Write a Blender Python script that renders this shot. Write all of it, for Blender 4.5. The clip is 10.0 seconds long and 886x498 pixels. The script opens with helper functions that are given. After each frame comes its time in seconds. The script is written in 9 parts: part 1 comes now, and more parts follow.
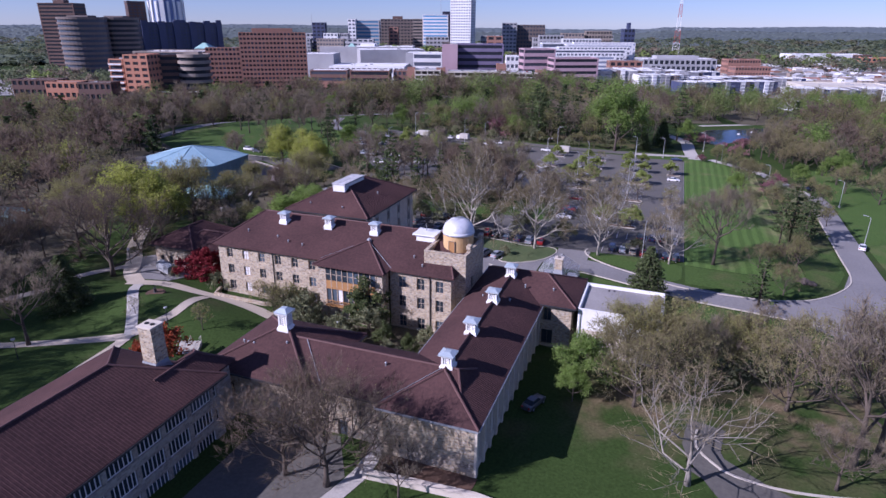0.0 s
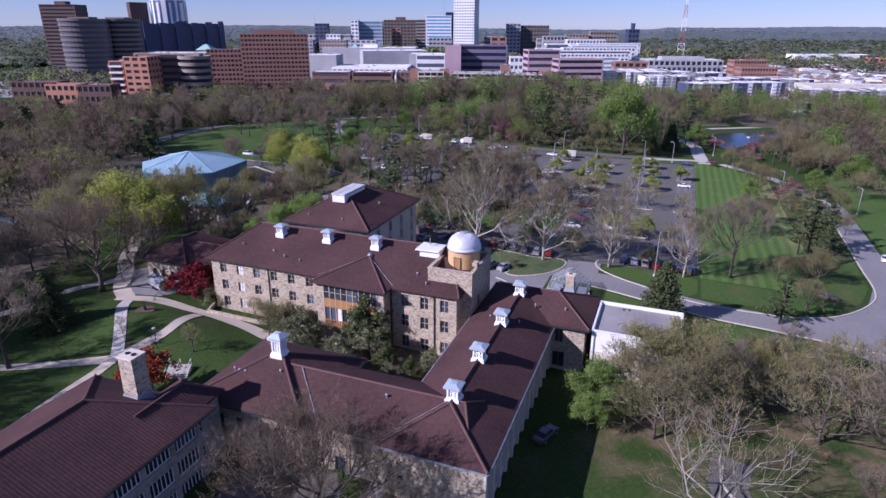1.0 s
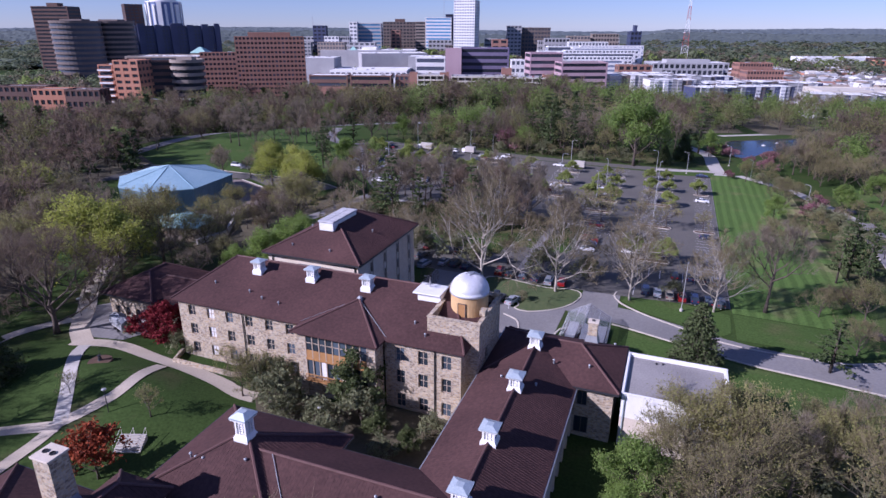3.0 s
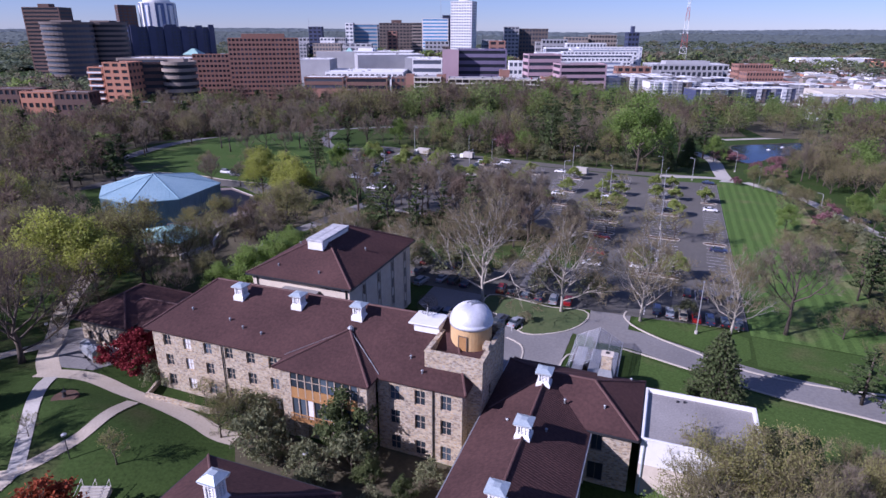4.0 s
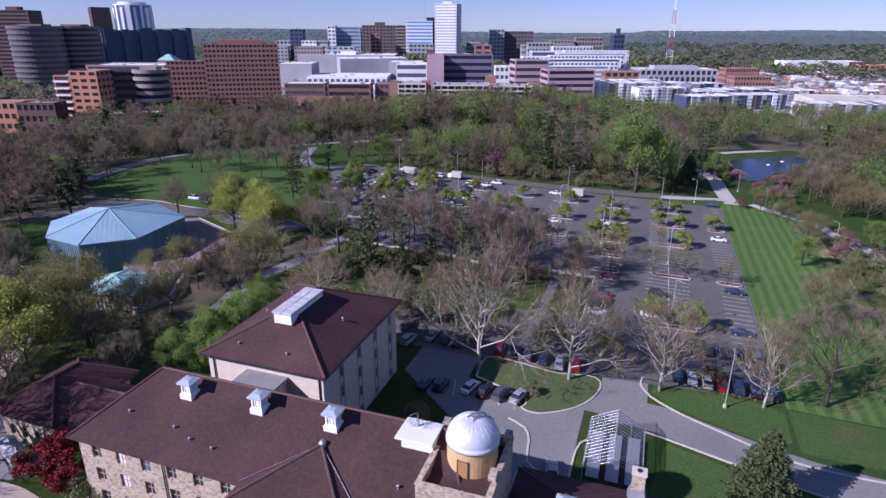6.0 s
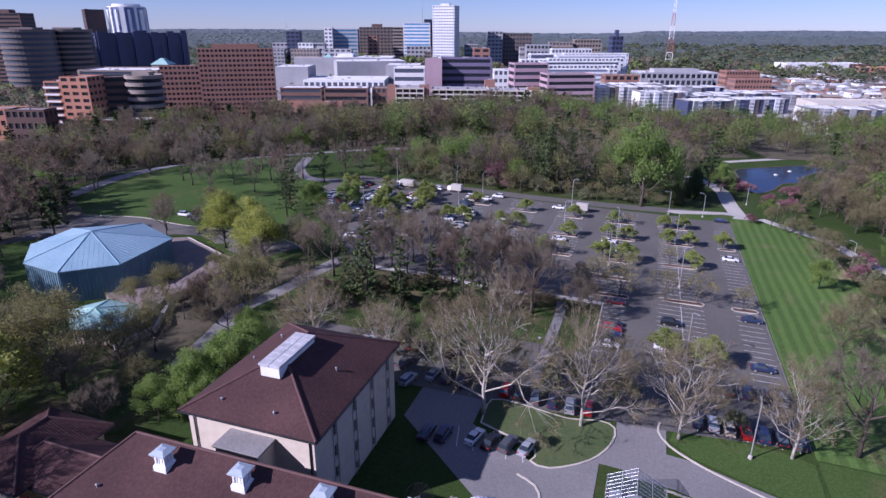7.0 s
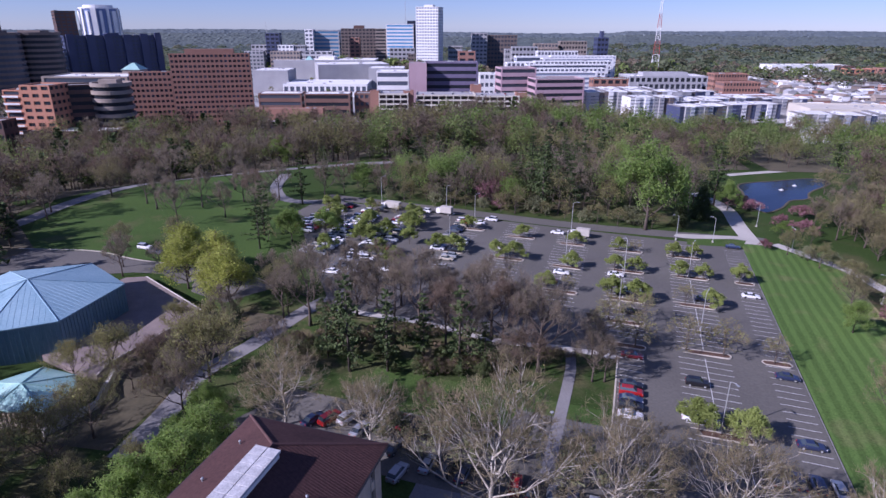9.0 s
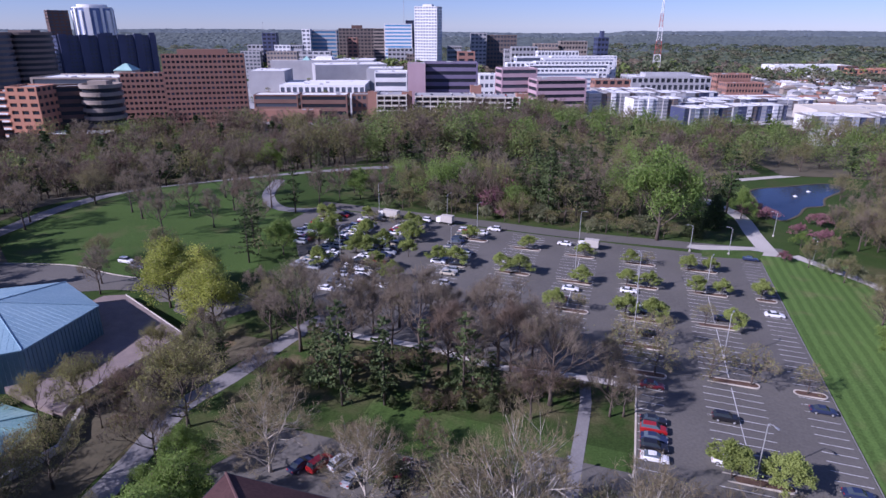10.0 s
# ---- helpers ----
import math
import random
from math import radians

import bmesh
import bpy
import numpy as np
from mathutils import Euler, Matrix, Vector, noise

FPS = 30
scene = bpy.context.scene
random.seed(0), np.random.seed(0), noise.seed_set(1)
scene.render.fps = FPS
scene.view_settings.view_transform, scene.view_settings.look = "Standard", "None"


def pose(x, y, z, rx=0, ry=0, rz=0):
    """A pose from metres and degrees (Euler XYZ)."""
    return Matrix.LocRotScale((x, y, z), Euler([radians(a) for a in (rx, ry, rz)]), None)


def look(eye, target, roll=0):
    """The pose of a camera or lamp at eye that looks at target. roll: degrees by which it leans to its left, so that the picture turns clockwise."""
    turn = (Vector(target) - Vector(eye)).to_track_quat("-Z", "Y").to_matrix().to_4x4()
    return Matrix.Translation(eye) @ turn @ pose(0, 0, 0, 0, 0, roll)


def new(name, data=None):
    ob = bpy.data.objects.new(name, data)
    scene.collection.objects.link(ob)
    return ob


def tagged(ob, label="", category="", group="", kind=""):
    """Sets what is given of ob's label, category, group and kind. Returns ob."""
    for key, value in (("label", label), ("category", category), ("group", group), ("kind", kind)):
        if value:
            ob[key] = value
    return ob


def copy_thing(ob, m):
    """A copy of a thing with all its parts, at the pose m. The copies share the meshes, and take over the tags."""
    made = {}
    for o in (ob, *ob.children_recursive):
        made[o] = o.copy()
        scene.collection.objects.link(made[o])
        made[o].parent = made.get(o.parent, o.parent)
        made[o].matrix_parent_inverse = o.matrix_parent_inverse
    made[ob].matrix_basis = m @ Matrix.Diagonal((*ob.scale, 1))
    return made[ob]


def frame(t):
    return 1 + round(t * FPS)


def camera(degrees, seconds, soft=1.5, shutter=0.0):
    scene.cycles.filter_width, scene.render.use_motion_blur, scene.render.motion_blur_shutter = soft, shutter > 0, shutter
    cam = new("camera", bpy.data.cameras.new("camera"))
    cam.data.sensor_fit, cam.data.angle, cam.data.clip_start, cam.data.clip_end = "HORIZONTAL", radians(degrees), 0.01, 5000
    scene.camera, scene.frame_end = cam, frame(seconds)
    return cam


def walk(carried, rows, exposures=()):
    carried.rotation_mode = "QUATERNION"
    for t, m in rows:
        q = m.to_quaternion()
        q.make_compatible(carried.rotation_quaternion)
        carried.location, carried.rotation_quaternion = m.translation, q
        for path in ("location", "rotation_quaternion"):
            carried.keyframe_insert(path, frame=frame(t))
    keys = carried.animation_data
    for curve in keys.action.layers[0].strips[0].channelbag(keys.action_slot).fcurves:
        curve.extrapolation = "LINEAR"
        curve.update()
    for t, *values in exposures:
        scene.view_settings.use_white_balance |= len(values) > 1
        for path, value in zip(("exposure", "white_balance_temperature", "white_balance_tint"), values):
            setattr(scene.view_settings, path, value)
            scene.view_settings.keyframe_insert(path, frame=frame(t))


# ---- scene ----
cam = camera(72.5, 10.0)
PATH = [
    (0, (-0.524, 8.78, 55.114), (-1.18, 10.535, 54.417), 0.3),
    (0.5, (-1.816, 11.794, 55.352), (-2.476, 13.549, 54.656), 0.2),
    (1, (-3.218, 15.055, 55.572), (-3.884, 16.808, 54.876), 0.2),
    (1.5, (-4.669, 18.65, 55.741), (-5.331, 20.404, 55.046), 0.2),
    (2, (-6.199, 22.324, 55.884), (-6.862, 24.079, 55.19), 0.2),
    (2.5, (-7.824, 26.319, 56.047), (-8.491, 28.072, 55.355), 0.2),
    (4, (-12.977, 39.053, 56.565), (-13.634, 40.812, 55.876), 0.2),
    (4.5, (-14.922, 43.424, 56.862), (-15.574, 45.184, 56.175), 0.2),
    (5, (-16.797, 47.894, 58.077), (-17.442, 49.658, 57.389), 0.2),
    (5.5, (-18.63, 52.459, 59.642), (-19.255, 54.23, 58.953), 0.2),
    (7, (-24.355, 65.764, 64.356), (-24.96, 67.542, 63.666), 0.2),
    (7.5, (-26.33, 70.762, 65.804), (-26.932, 72.541, 65.115), 0.1),
    (8, (-28.645, 75.693, 66.957), (-29.242, 77.473, 66.268), 0.2),
    (8.5, (-30.697, 80.532, 67.483), (-31.261, 82.322, 66.793), 0.2),
    (9, (-32.822, 85.584, 67.749), (-33.378, 87.376, 67.058), 0.2),
    (9.5, (-35.011, 91.036, 67.753), (-35.561, 92.831, 67.062), 0.2),
    (10, (-37.084, 96.845, 67.627), (-37.636, 98.64, 66.935), 0.2),
]
walk(cam, [(t, look(eye, target, roll)) for t, eye, target, roll in PATH], [(0, 0.38, 5500, 36)])

SUN_TO = Vector((-1.17, -1.14, 1.0)).normalized()
world = bpy.data.worlds.new("world")
scene.world = world
world.use_nodes = True
wn = world.node_tree
sky = wn.nodes.new("ShaderNodeTexSky")
sky.sky_type = "NISHITA"
sky.sun_disc = False
sky.sun_elevation = math.asin(SUN_TO.z)
sky.sun_rotation = math.atan2(SUN_TO.x, SUN_TO.y)
sky.altitude = 1500
sky.air_density, sky.dust_density, sky.ozone_density = 1.0, 0.0, 4.0
blue = wn.nodes.new("ShaderNodeMix")
blue.data_type, blue.blend_type = "RGBA", "MULTIPLY"
blue.inputs[0].default_value = 1.0
blue.inputs[7].default_value = (0.83, 0.90, 1.10, 1)
wn.links.new(sky.outputs[0], blue.inputs[6])
even = wn.nodes.new("ShaderNodeMix")
even.data_type = "RGBA"
even.inputs[0].default_value = 0.12
even.inputs[7].default_value = (5.4, 6.4, 9.6, 1)
wn.links.new(blue.outputs[2], even.inputs[6])
wn.links.new(even.outputs[2], wn.nodes["Background"].inputs[0])
wn.nodes["Background"].inputs[1].default_value = 0.064
sun = new("sun", bpy.data.lights.new("sun", "SUN"))
sun.data.energy, sun.data.angle, sun.data.color = 5.0, radians(0.53), (1.0, 0.95, 0.88)
sun.matrix_world = look(SUN_TO * 300, (0, 0, 0))

# ---- ground form ----
TURN = radians(21.2)
CA, SA = math.cos(TURN), math.sin(TURN)


def ease(t):
    t = min(1.0, max(0.0, t))
    return t * t * (3 - 2 * t)


def G(x, y):
    """Height of the ground: it falls gently towards the east, into a wooded valley, and again below the town."""
    xw, yw = x * CA + y * SA, y * CA - x * SA
    valley = ease((-0.74 * (x + 237) + 0.675 * (y - 256) - 12) / 80) * ease((-x - 100) / 150)
    mound = 3.4 * math.exp(-((x + 85) / 17) ** 2 - ((y - 88) / 8) ** 2)
    hollow = 3.2 * math.exp(-((x + 140) / 20) ** 2 - ((y - 190) / 22) ** 2)
    return mound - hollow - 3.6 * math.tanh((xw - 45) / 120) - 6.5 * ease((yw - 330) / 250) * ease((xw + 20) / 220) - 15 * valley


# ---- materials ----
def material(name, rough=0.7, metal=0.0):
    m = bpy.data.materials.new(name)
    m.use_nodes = True
    b = m.node_tree.nodes["Principled BSDF"]
    b.inputs["Roughness"].default_value, b.inputs["Metallic"].default_value = rough, metal
    return m, m.node_tree, b


def surface(name, low, high, scale=1.0, fine=12.0, rough=0.8, metal=0.0, bump=0.3, bump_scale=None, vary=0.0, streak=1.0, stain=None):
    """Two scales of variation between two colours, a relief, and a tone that varies from piece to piece."""
    m, t, b = material(name, rough, metal)
    n, l = t.nodes, t.links
    co = n.new("ShaderNodeTexCoord")
    mp = n.new("ShaderNodeMapping")
    mp.inputs["Scale"].default_value = (1, 1, 1 / streak)
    l.new(co.outputs["Object"], mp.inputs[0])
    big, small = n.new("ShaderNodeTexNoise"), n.new("ShaderNodeTexNoise")
    big.inputs["Scale"].default_value, big.inputs["Detail"].default_value = scale, 4
    small.inputs["Scale"].default_value, small.inputs["Detail"].default_value = scale * fine, 3
    for q in (big, small):
        l.new(mp.outputs[0], q.inputs["Vector"])
    mix = n.new("ShaderNodeMath")
    mix.operation = "MULTIPLY_ADD"
    mix.inputs[1].default_value = 0.5
    l.new(small.outputs[0], mix.inputs[0])
    half = n.new("ShaderNodeMath")
    half.operation = "MULTIPLY"
    half.inputs[1].default_value = 0.5
    l.new(big.outputs[0], half.inputs[0])
    l.new(half.outputs[0], mix.inputs[2])
    ramp = n.new("ShaderNodeValToRGB")
    ramp.color_ramp.elements[0].position, ramp.color_ramp.elements[1].position = 0.33, 0.67
    ramp.color_ramp.elements[0].color, ramp.color_ramp.elements[1].color = (*low, 1), (*high, 1)
    if stain:
        e = ramp.color_ramp.elements.new(0.25)
        e.color = (*stain, 1)
    l.new(mix.outputs[0], ramp.inputs[0])
    out = ramp.outputs[0]
    if vary:
        info = n.new("ShaderNodeObjectInfo")
        hsv = n.new("ShaderNodeHueSaturation")
        rng = n.new("ShaderNodeMapRange")
        rng.inputs[3].default_value, rng.inputs[4].default_value = 1 - vary, 1 + vary
        l.new(info.outputs["Random"], rng.inputs[0])
        l.new(rng.outputs[0], hsv.inputs["Value"])
        l.new(out, hsv.inputs["Color"])
        out = hsv.outputs[0]
    l.new(out, b.inputs["Base Color"])
    if bump:
        bp = n.new("ShaderNodeBump")
        bp.inputs["Strength"].default_value = bump
        bp.inputs["Distance"].default_value = 0.05
        l.new(mix.outputs[0], bp.inputs["Height"])
        l.new(bp.outputs[0], b.inputs["Normal"])
    return m


def stone_wall(name, tones, size=0.55, mortar=(0.42, 0.38, 0.32)):
    """Coursed rubble: uneven blocks of several tones with pale joints."""
    m, t, b = material(name, 0.9)
    n, l = t.nodes, t.links
    co = n.new("ShaderNodeTexCoord")
    mp = n.new("ShaderNodeMapping")
    mp.inputs["Scale"].default_value = (1.0 / size * 0.62, 1.0 / size * 0.62, 1.0 / size * 1.25)
    l.new(co.outputs["Object"], mp.inputs[0])
    cell = n.new("ShaderNodeTexVoronoi")
    cell.distance = "CHEBYCHEV"
    cell.inputs["Scale"].default_value = 1.0
    cell.inputs["Randomness"].default_value = 0.72
    edge = n.new("ShaderNodeTexVoronoi")
    edge.feature = "DISTANCE_TO_EDGE"
    edge.inputs["Scale"].default_value = 1.0
    edge.inputs["Randomness"].default_value = 0.72
    for q in (cell, edge):
        l.new(mp.outputs[0], q.inputs["Vector"])
    sep = n.new("ShaderNodeSeparateColor")
    l.new(cell.outputs["Color"], sep.inputs[0])
    ramp = n.new("ShaderNodeValToRGB")
    ramp.color_ramp.interpolation = "CONSTANT"
    for k, c in enumerate(tones):
        e = ramp.color_ramp.elements[k] if k < 2 else ramp.color_ramp.elements.new(k / len(tones))
        e.position, e.color = k / len(tones), (*c, 1)
    l.new(sep.outputs[0], ramp.inputs[0])
    grain = n.new("ShaderNodeTexNoise")
    grain.inputs["Scale"].default_value, grain.inputs["Detail"].default_value = 2.2, 6
    l.new(co.outputs["Object"], grain.inputs["Vector"])
    mul = n.new("ShaderNodeMix")
    mul.data_type, mul.blend_type = "RGBA", "SOFT_LIGHT"
    mul.inputs[0].default_value = 0.7
    l.new(ramp.outputs[0], mul.inputs[6])
    l.new(grain.outputs[0], mul.inputs[7])
    joint = n.new("ShaderNodeMapRange")
    joint.inputs[1].default_value, joint.inputs[2].default_value = 0.03, 0.07
    l.new(edge.outputs["Distance"], joint.inputs[0])
    mj = n.new("ShaderNodeMix")
    mj.data_type = "RGBA"
    mj.inputs[6].default_value = (*mortar, 1)
    l.new(joint.outputs[0], mj.inputs[0])
    l.new(mul.outputs[2], mj.inputs[7])
    l.new(mj.outputs[2], b.inputs["Base Color"])
    bp = n.new("ShaderNodeBump")
    bp.inputs["Strength"].default_value, bp.inputs["Distance"].default_value = 0.7, 0.06
    hs = n.new("ShaderNodeMath")
    hs.operation = "MULTIPLY_ADD"
    hs.inputs[1].default_value = 0.5
    l.new(grain.outputs[0], hs.inputs[0])
    l.new(joint.outputs[0], hs.inputs[2])
    l.new(hs.outputs[0], bp.inputs["Height"])
    l.new(bp.outputs[0], b.inputs["Normal"])
    return m


def glass_dark(name, colour=(0.03, 0.04, 0.05), rough=0.08, spec=0.5):
    m, t, b = material(name, rough)
    b.inputs["Base Color"].default_value = (*colour, 1)
    b.inputs["Specular IOR Level"].default_value = spec
    n, l = t.nodes, t.links
    info = n.new("ShaderNodeObjectInfo")
    ramp = n.new("ShaderNodeValToRGB")
    ramp.color_ramp.elements[0].color = (*colour, 1)
    ramp.color_ramp.elements[1].color = (*(min(1, c * 3.2) for c in colour), 1)
    ramp.color_ramp.elements[0].position = 0.55
    l.new(info.outputs["Random"], ramp.inputs[0])
    l.new(ramp.outputs[0], b.inputs["Base Color"])
    return m


def leaf_stuff(name, low, high, trans=0.25, scale=0.35):
    """Leaves and twigs: a tone that varies from piece to piece and through the crown."""
    m, t, b = material(name, 0.75)
    n, l = t.nodes, t.links
    geo = n.new("ShaderNodeNewGeometry")
    info = n.new("ShaderNodeObjectInfo")
    co = n.new("ShaderNodeTexCoord")
    big = n.new("ShaderNodeTexNoise")
    big.inputs["Scale"].default_value = scale
    l.new(co.outputs["Object"], big.inputs["Vector"])
    add = n.new("ShaderNodeMath")
    add.operation = "MULTIPLY_ADD"
    add.inputs[1].default_value = 0.45
    l.new(geo.outputs["Random Per Island"], add.inputs[0])
    l.new(big.outputs[0], add.inputs[2])
    add2 = n.new("ShaderNodeMath")
    add2.operation = "MULTIPLY_ADD"
    add2.inputs[1].default_value = 0.35
    l.new(info.outputs["Random"], add2.inputs[0])
    l.new(add.outputs[0], add2.inputs[2])
    ramp = n.new("ShaderNodeValToRGB")
    ramp.color_ramp.elements[0].position, ramp.color_ramp.elements[1].position = 0.5, 1.2
    ramp.color_ramp.elements[0].color, ramp.color_ramp.elements[1].color = (*low, 1), (*high, 1)
    ramp.color_ramp.elements[1].position = 1.0
    l.new(add2.outputs[0], ramp.inputs[0])
    l.new(ramp.outputs[0], b.inputs["Base Color"])
    b.inputs["Specular IOR Level"].default_value = 0.15
    if trans:
        tr = n.new("ShaderNodeBsdfTranslucent")
        mx = n.new("ShaderNodeMixShader")
        mx.inputs[0].default_value = trans
        l.new(ramp.outputs[0], tr.inputs[0])
        l.new(b.outputs[0], mx.inputs[1])
        l.new(tr.outputs[0], mx.inputs[2])
        l.new(mx.outputs[0], n["Material Output"].inputs[0])
    return m


M = {}
M["stone"] = stone_wall("rubble_stone", [(0.499, 0.400, 0.264), (0.378, 0.287, 0.187), (0.550, 0.461, 0.323), (0.310, 0.235, 0.157), (0.473, 0.357, 0.221), (0.430, 0.365, 0.264), (0.516, 0.418, 0.281), (0.249, 0.191, 0.136)], 0.27)
M["frame_tan"] = surface("tan_window_frame", (0.34, 0.26, 0.19), (0.48, 0.39, 0.30), 1.5, 8, 0.6)
M["stone_grey"] = stone_wall("grey_stone", [(0.36, 0.33, 0.30), (0.29, 0.26, 0.24), (0.42, 0.38, 0.33), (0.25, 0.23, 0.21), (0.33, 0.28, 0.24)], 0.42)
M["limestone"] = surface("pale_limestone", (0.52, 0.45, 0.36), (0.66, 0.59, 0.49), 0.8, 10, 0.85, bump=0.25)
M["roof"] = surface("maroon_tile", (0.050, 0.0275, 0.0265), (0.097, 0.051, 0.047), 0.13, 18, 0.85, bump=0.25, stain=(0.034, 0.020, 0.019))
M["roof"].node_tree.nodes["Principled BSDF"].inputs["Specular IOR Level"].default_value = 0.15
M["ridge"] = surface("ridge_tile", (0.075, 0.036, 0.032), (0.13, 0.064, 0.056), 0.6, 9, 0.75)
M["flash"] = surface("lead_flashing", (0.26, 0.28, 0.30), (0.38, 0.40, 0.42), 0.8, 8, 0.5, 0.4)
M["white"] = surface("white_paint", (0.68, 0.68, 0.66), (0.82, 0.82, 0.80), 0.5, 14, 0.55, bump=0.08)
M["zinc"] = surface("weathered_zinc", (0.42, 0.50, 0.53), (0.60, 0.67, 0.69), 0.7, 8, 0.4, 0.35)
M["wood"] = surface("orange_wood", (0.29, 0.145, 0.05), (0.42, 0.225, 0.085), 0.9, 16, 0.6, streak=6)
M["tan"] = surface("tan_panel", (0.48, 0.30, 0.13), (0.62, 0.42, 0.21), 0.7, 9, 0.7, streak=4)
M["dome"] = surface("silver_dome", (0.52, 0.53, 0.56), (0.68, 0.69, 0.72), 0.5, 10, 0.55, 0.25, bump=0.1)
M["dark"] = surface("dark_metal", (0.025, 0.025, 0.028), (0.06, 0.06, 0.065), 1.0, 9, 0.5, 0.3)
M["steel"] = surface("galvanised_steel", (0.42, 0.43, 0.44), (0.58, 0.58, 0.58), 1.2, 8, 0.45, 0.5)
M["glass"] = glass_dark("window_glass")
M["glass_far"] = glass_dark("far_window_glass", (0.022, 0.026, 0.034), 0.35, 0.25)
M["frame"] = surface("window_frame", (0.10, 0.075, 0.06), (0.17, 0.13, 0.10), 1.5, 8, 0.6)
M["frame_pale"] = surface("pale_window_frame", (0.55, 0.52, 0.47), (0.68, 0.65, 0.60), 1.5, 8, 0.6)
M["blind"] = surface("window_blind", (0.62, 0.62, 0.62), (0.75, 0.75, 0.74), 2, 8, 0.8)
M["asphalt"] = surface("asphalt", (0.088, 0.083, 0.073), (0.140, 0.132, 0.115), 0.05, 40, 0.9, bump=0.15, stain=(0.062, 0.059, 0.056))
M["asphalt_pale"] = surface("worn_asphalt", (0.165, 0.160, 0.158), (0.25, 0.24, 0.232), 0.06, 40, 0.9, bump=0.12)
M["concrete"] = surface("concrete", (0.36, 0.34, 0.30), (0.52, 0.49, 0.44), 0.12, 30, 0.9, bump=0.2)
M["path"] = surface("pale_path", (0.40, 0.34, 0.26), (0.55, 0.48, 0.38), 0.15, 26, 0.9, bump=0.2)
M["paving_pink"] = surface("pink_paving", (0.17, 0.135, 0.125), (0.26, 0.21, 0.19), 0.3, 14, 0.9, bump=0.2)
M["kerb"] = surface("kerb_concrete", (0.42, 0.38, 0.31), (0.58, 0.53, 0.45), 0.4, 12, 0.9)
M["mulch"] = surface("bark_mulch", (0.055, 0.030, 0.020), (0.13, 0.075, 0.048), 0.9, 14, 0.95, bump=0.8)
M["mark"] = surface("road_paint", (0.50, 0.50, 0.49), (0.72, 0.72, 0.70), 0.8, 14, 0.8, bump=0.05)
M["gravel"] = surface("flat_roof_gravel", (0.19, 0.18, 0.175), (0.33, 0.315, 0.30), 0.14, 30, 0.95, stain=(0.11, 0.105, 0.105))
M["bark"] = surface("bark", (0.055, 0.042, 0.033), (0.125, 0.100, 0.078), 1.4, 9, 0.95, streak=3, bump=0.6)
M["bark_white"] = surface("sycamore_bark", (0.22, 0.19, 0.15), (0.56, 0.52, 0.45), 0.7, 6, 0.85, streak=2.5, bump=0.3)
M["twig"] = leaf_stuff("twig_brown", (0.135, 0.11, 0.08), (0.29, 0.242, 0.178), 0.45)
M["twig_red"] = leaf_stuff("twig_russet", (0.125, 0.094, 0.07), (0.265, 0.2, 0.148), 0.45)
M["twig_dark"] = leaf_stuff("dark_brown_twig", (0.085, 0.064, 0.046), (0.19, 0.145, 0.105), 0.3)
M["twig_syc"] = leaf_stuff("twig_sycamore", (0.16, 0.132, 0.078), (0.33, 0.275, 0.165), 0.35)
M["twig_olive"] = leaf_stuff("twig_olive", (0.125, 0.108, 0.06), (0.255, 0.222, 0.125), 0.3)
M["bud"] = leaf_stuff("olive_buds", (0.165, 0.168, 0.058), (0.33, 0.33, 0.125), 0.55)
M["leaf"] = leaf_stuff("green_leaf", (0.115, 0.185, 0.042), (0.275, 0.385, 0.105), 0.55)
M["leaf_yellow"] = leaf_stuff("yellow_leaf", (0.235, 0.275, 0.048), (0.45, 0.48, 0.115), 0.45)
M["leaf_red"] = leaf_stuff("maple_red_leaf", (0.075, 0.009, 0.012), (0.21, 0.028, 0.034), 0.25)
M["leaf_rust"] = leaf_stuff("rust_leaf", (0.17, 0.036, 0.018), (0.36, 0.085, 0.036), 0.25)
M["leaf_pink"] = leaf_stuff("pink_blossom", (0.15, 0.062, 0.078), (0.29, 0.145, 0.165), 0.25)
M["needle"] = leaf_stuff("needle", (0.042, 0.062, 0.024), (0.105, 0.138, 0.054), 0.25)
M["needle_pine"] = leaf_stuff("pine_needle", (0.03, 0.05, 0.019), (0.088, 0.122, 0.046), 0.2)
M["litter"] = surface("leaf_litter", (0.062, 0.056, 0.030), (0.110, 0.092, 0.055), 0.05, 30, 0.95, bump=0.4, stain=(0.045, 0.065, 0.022))


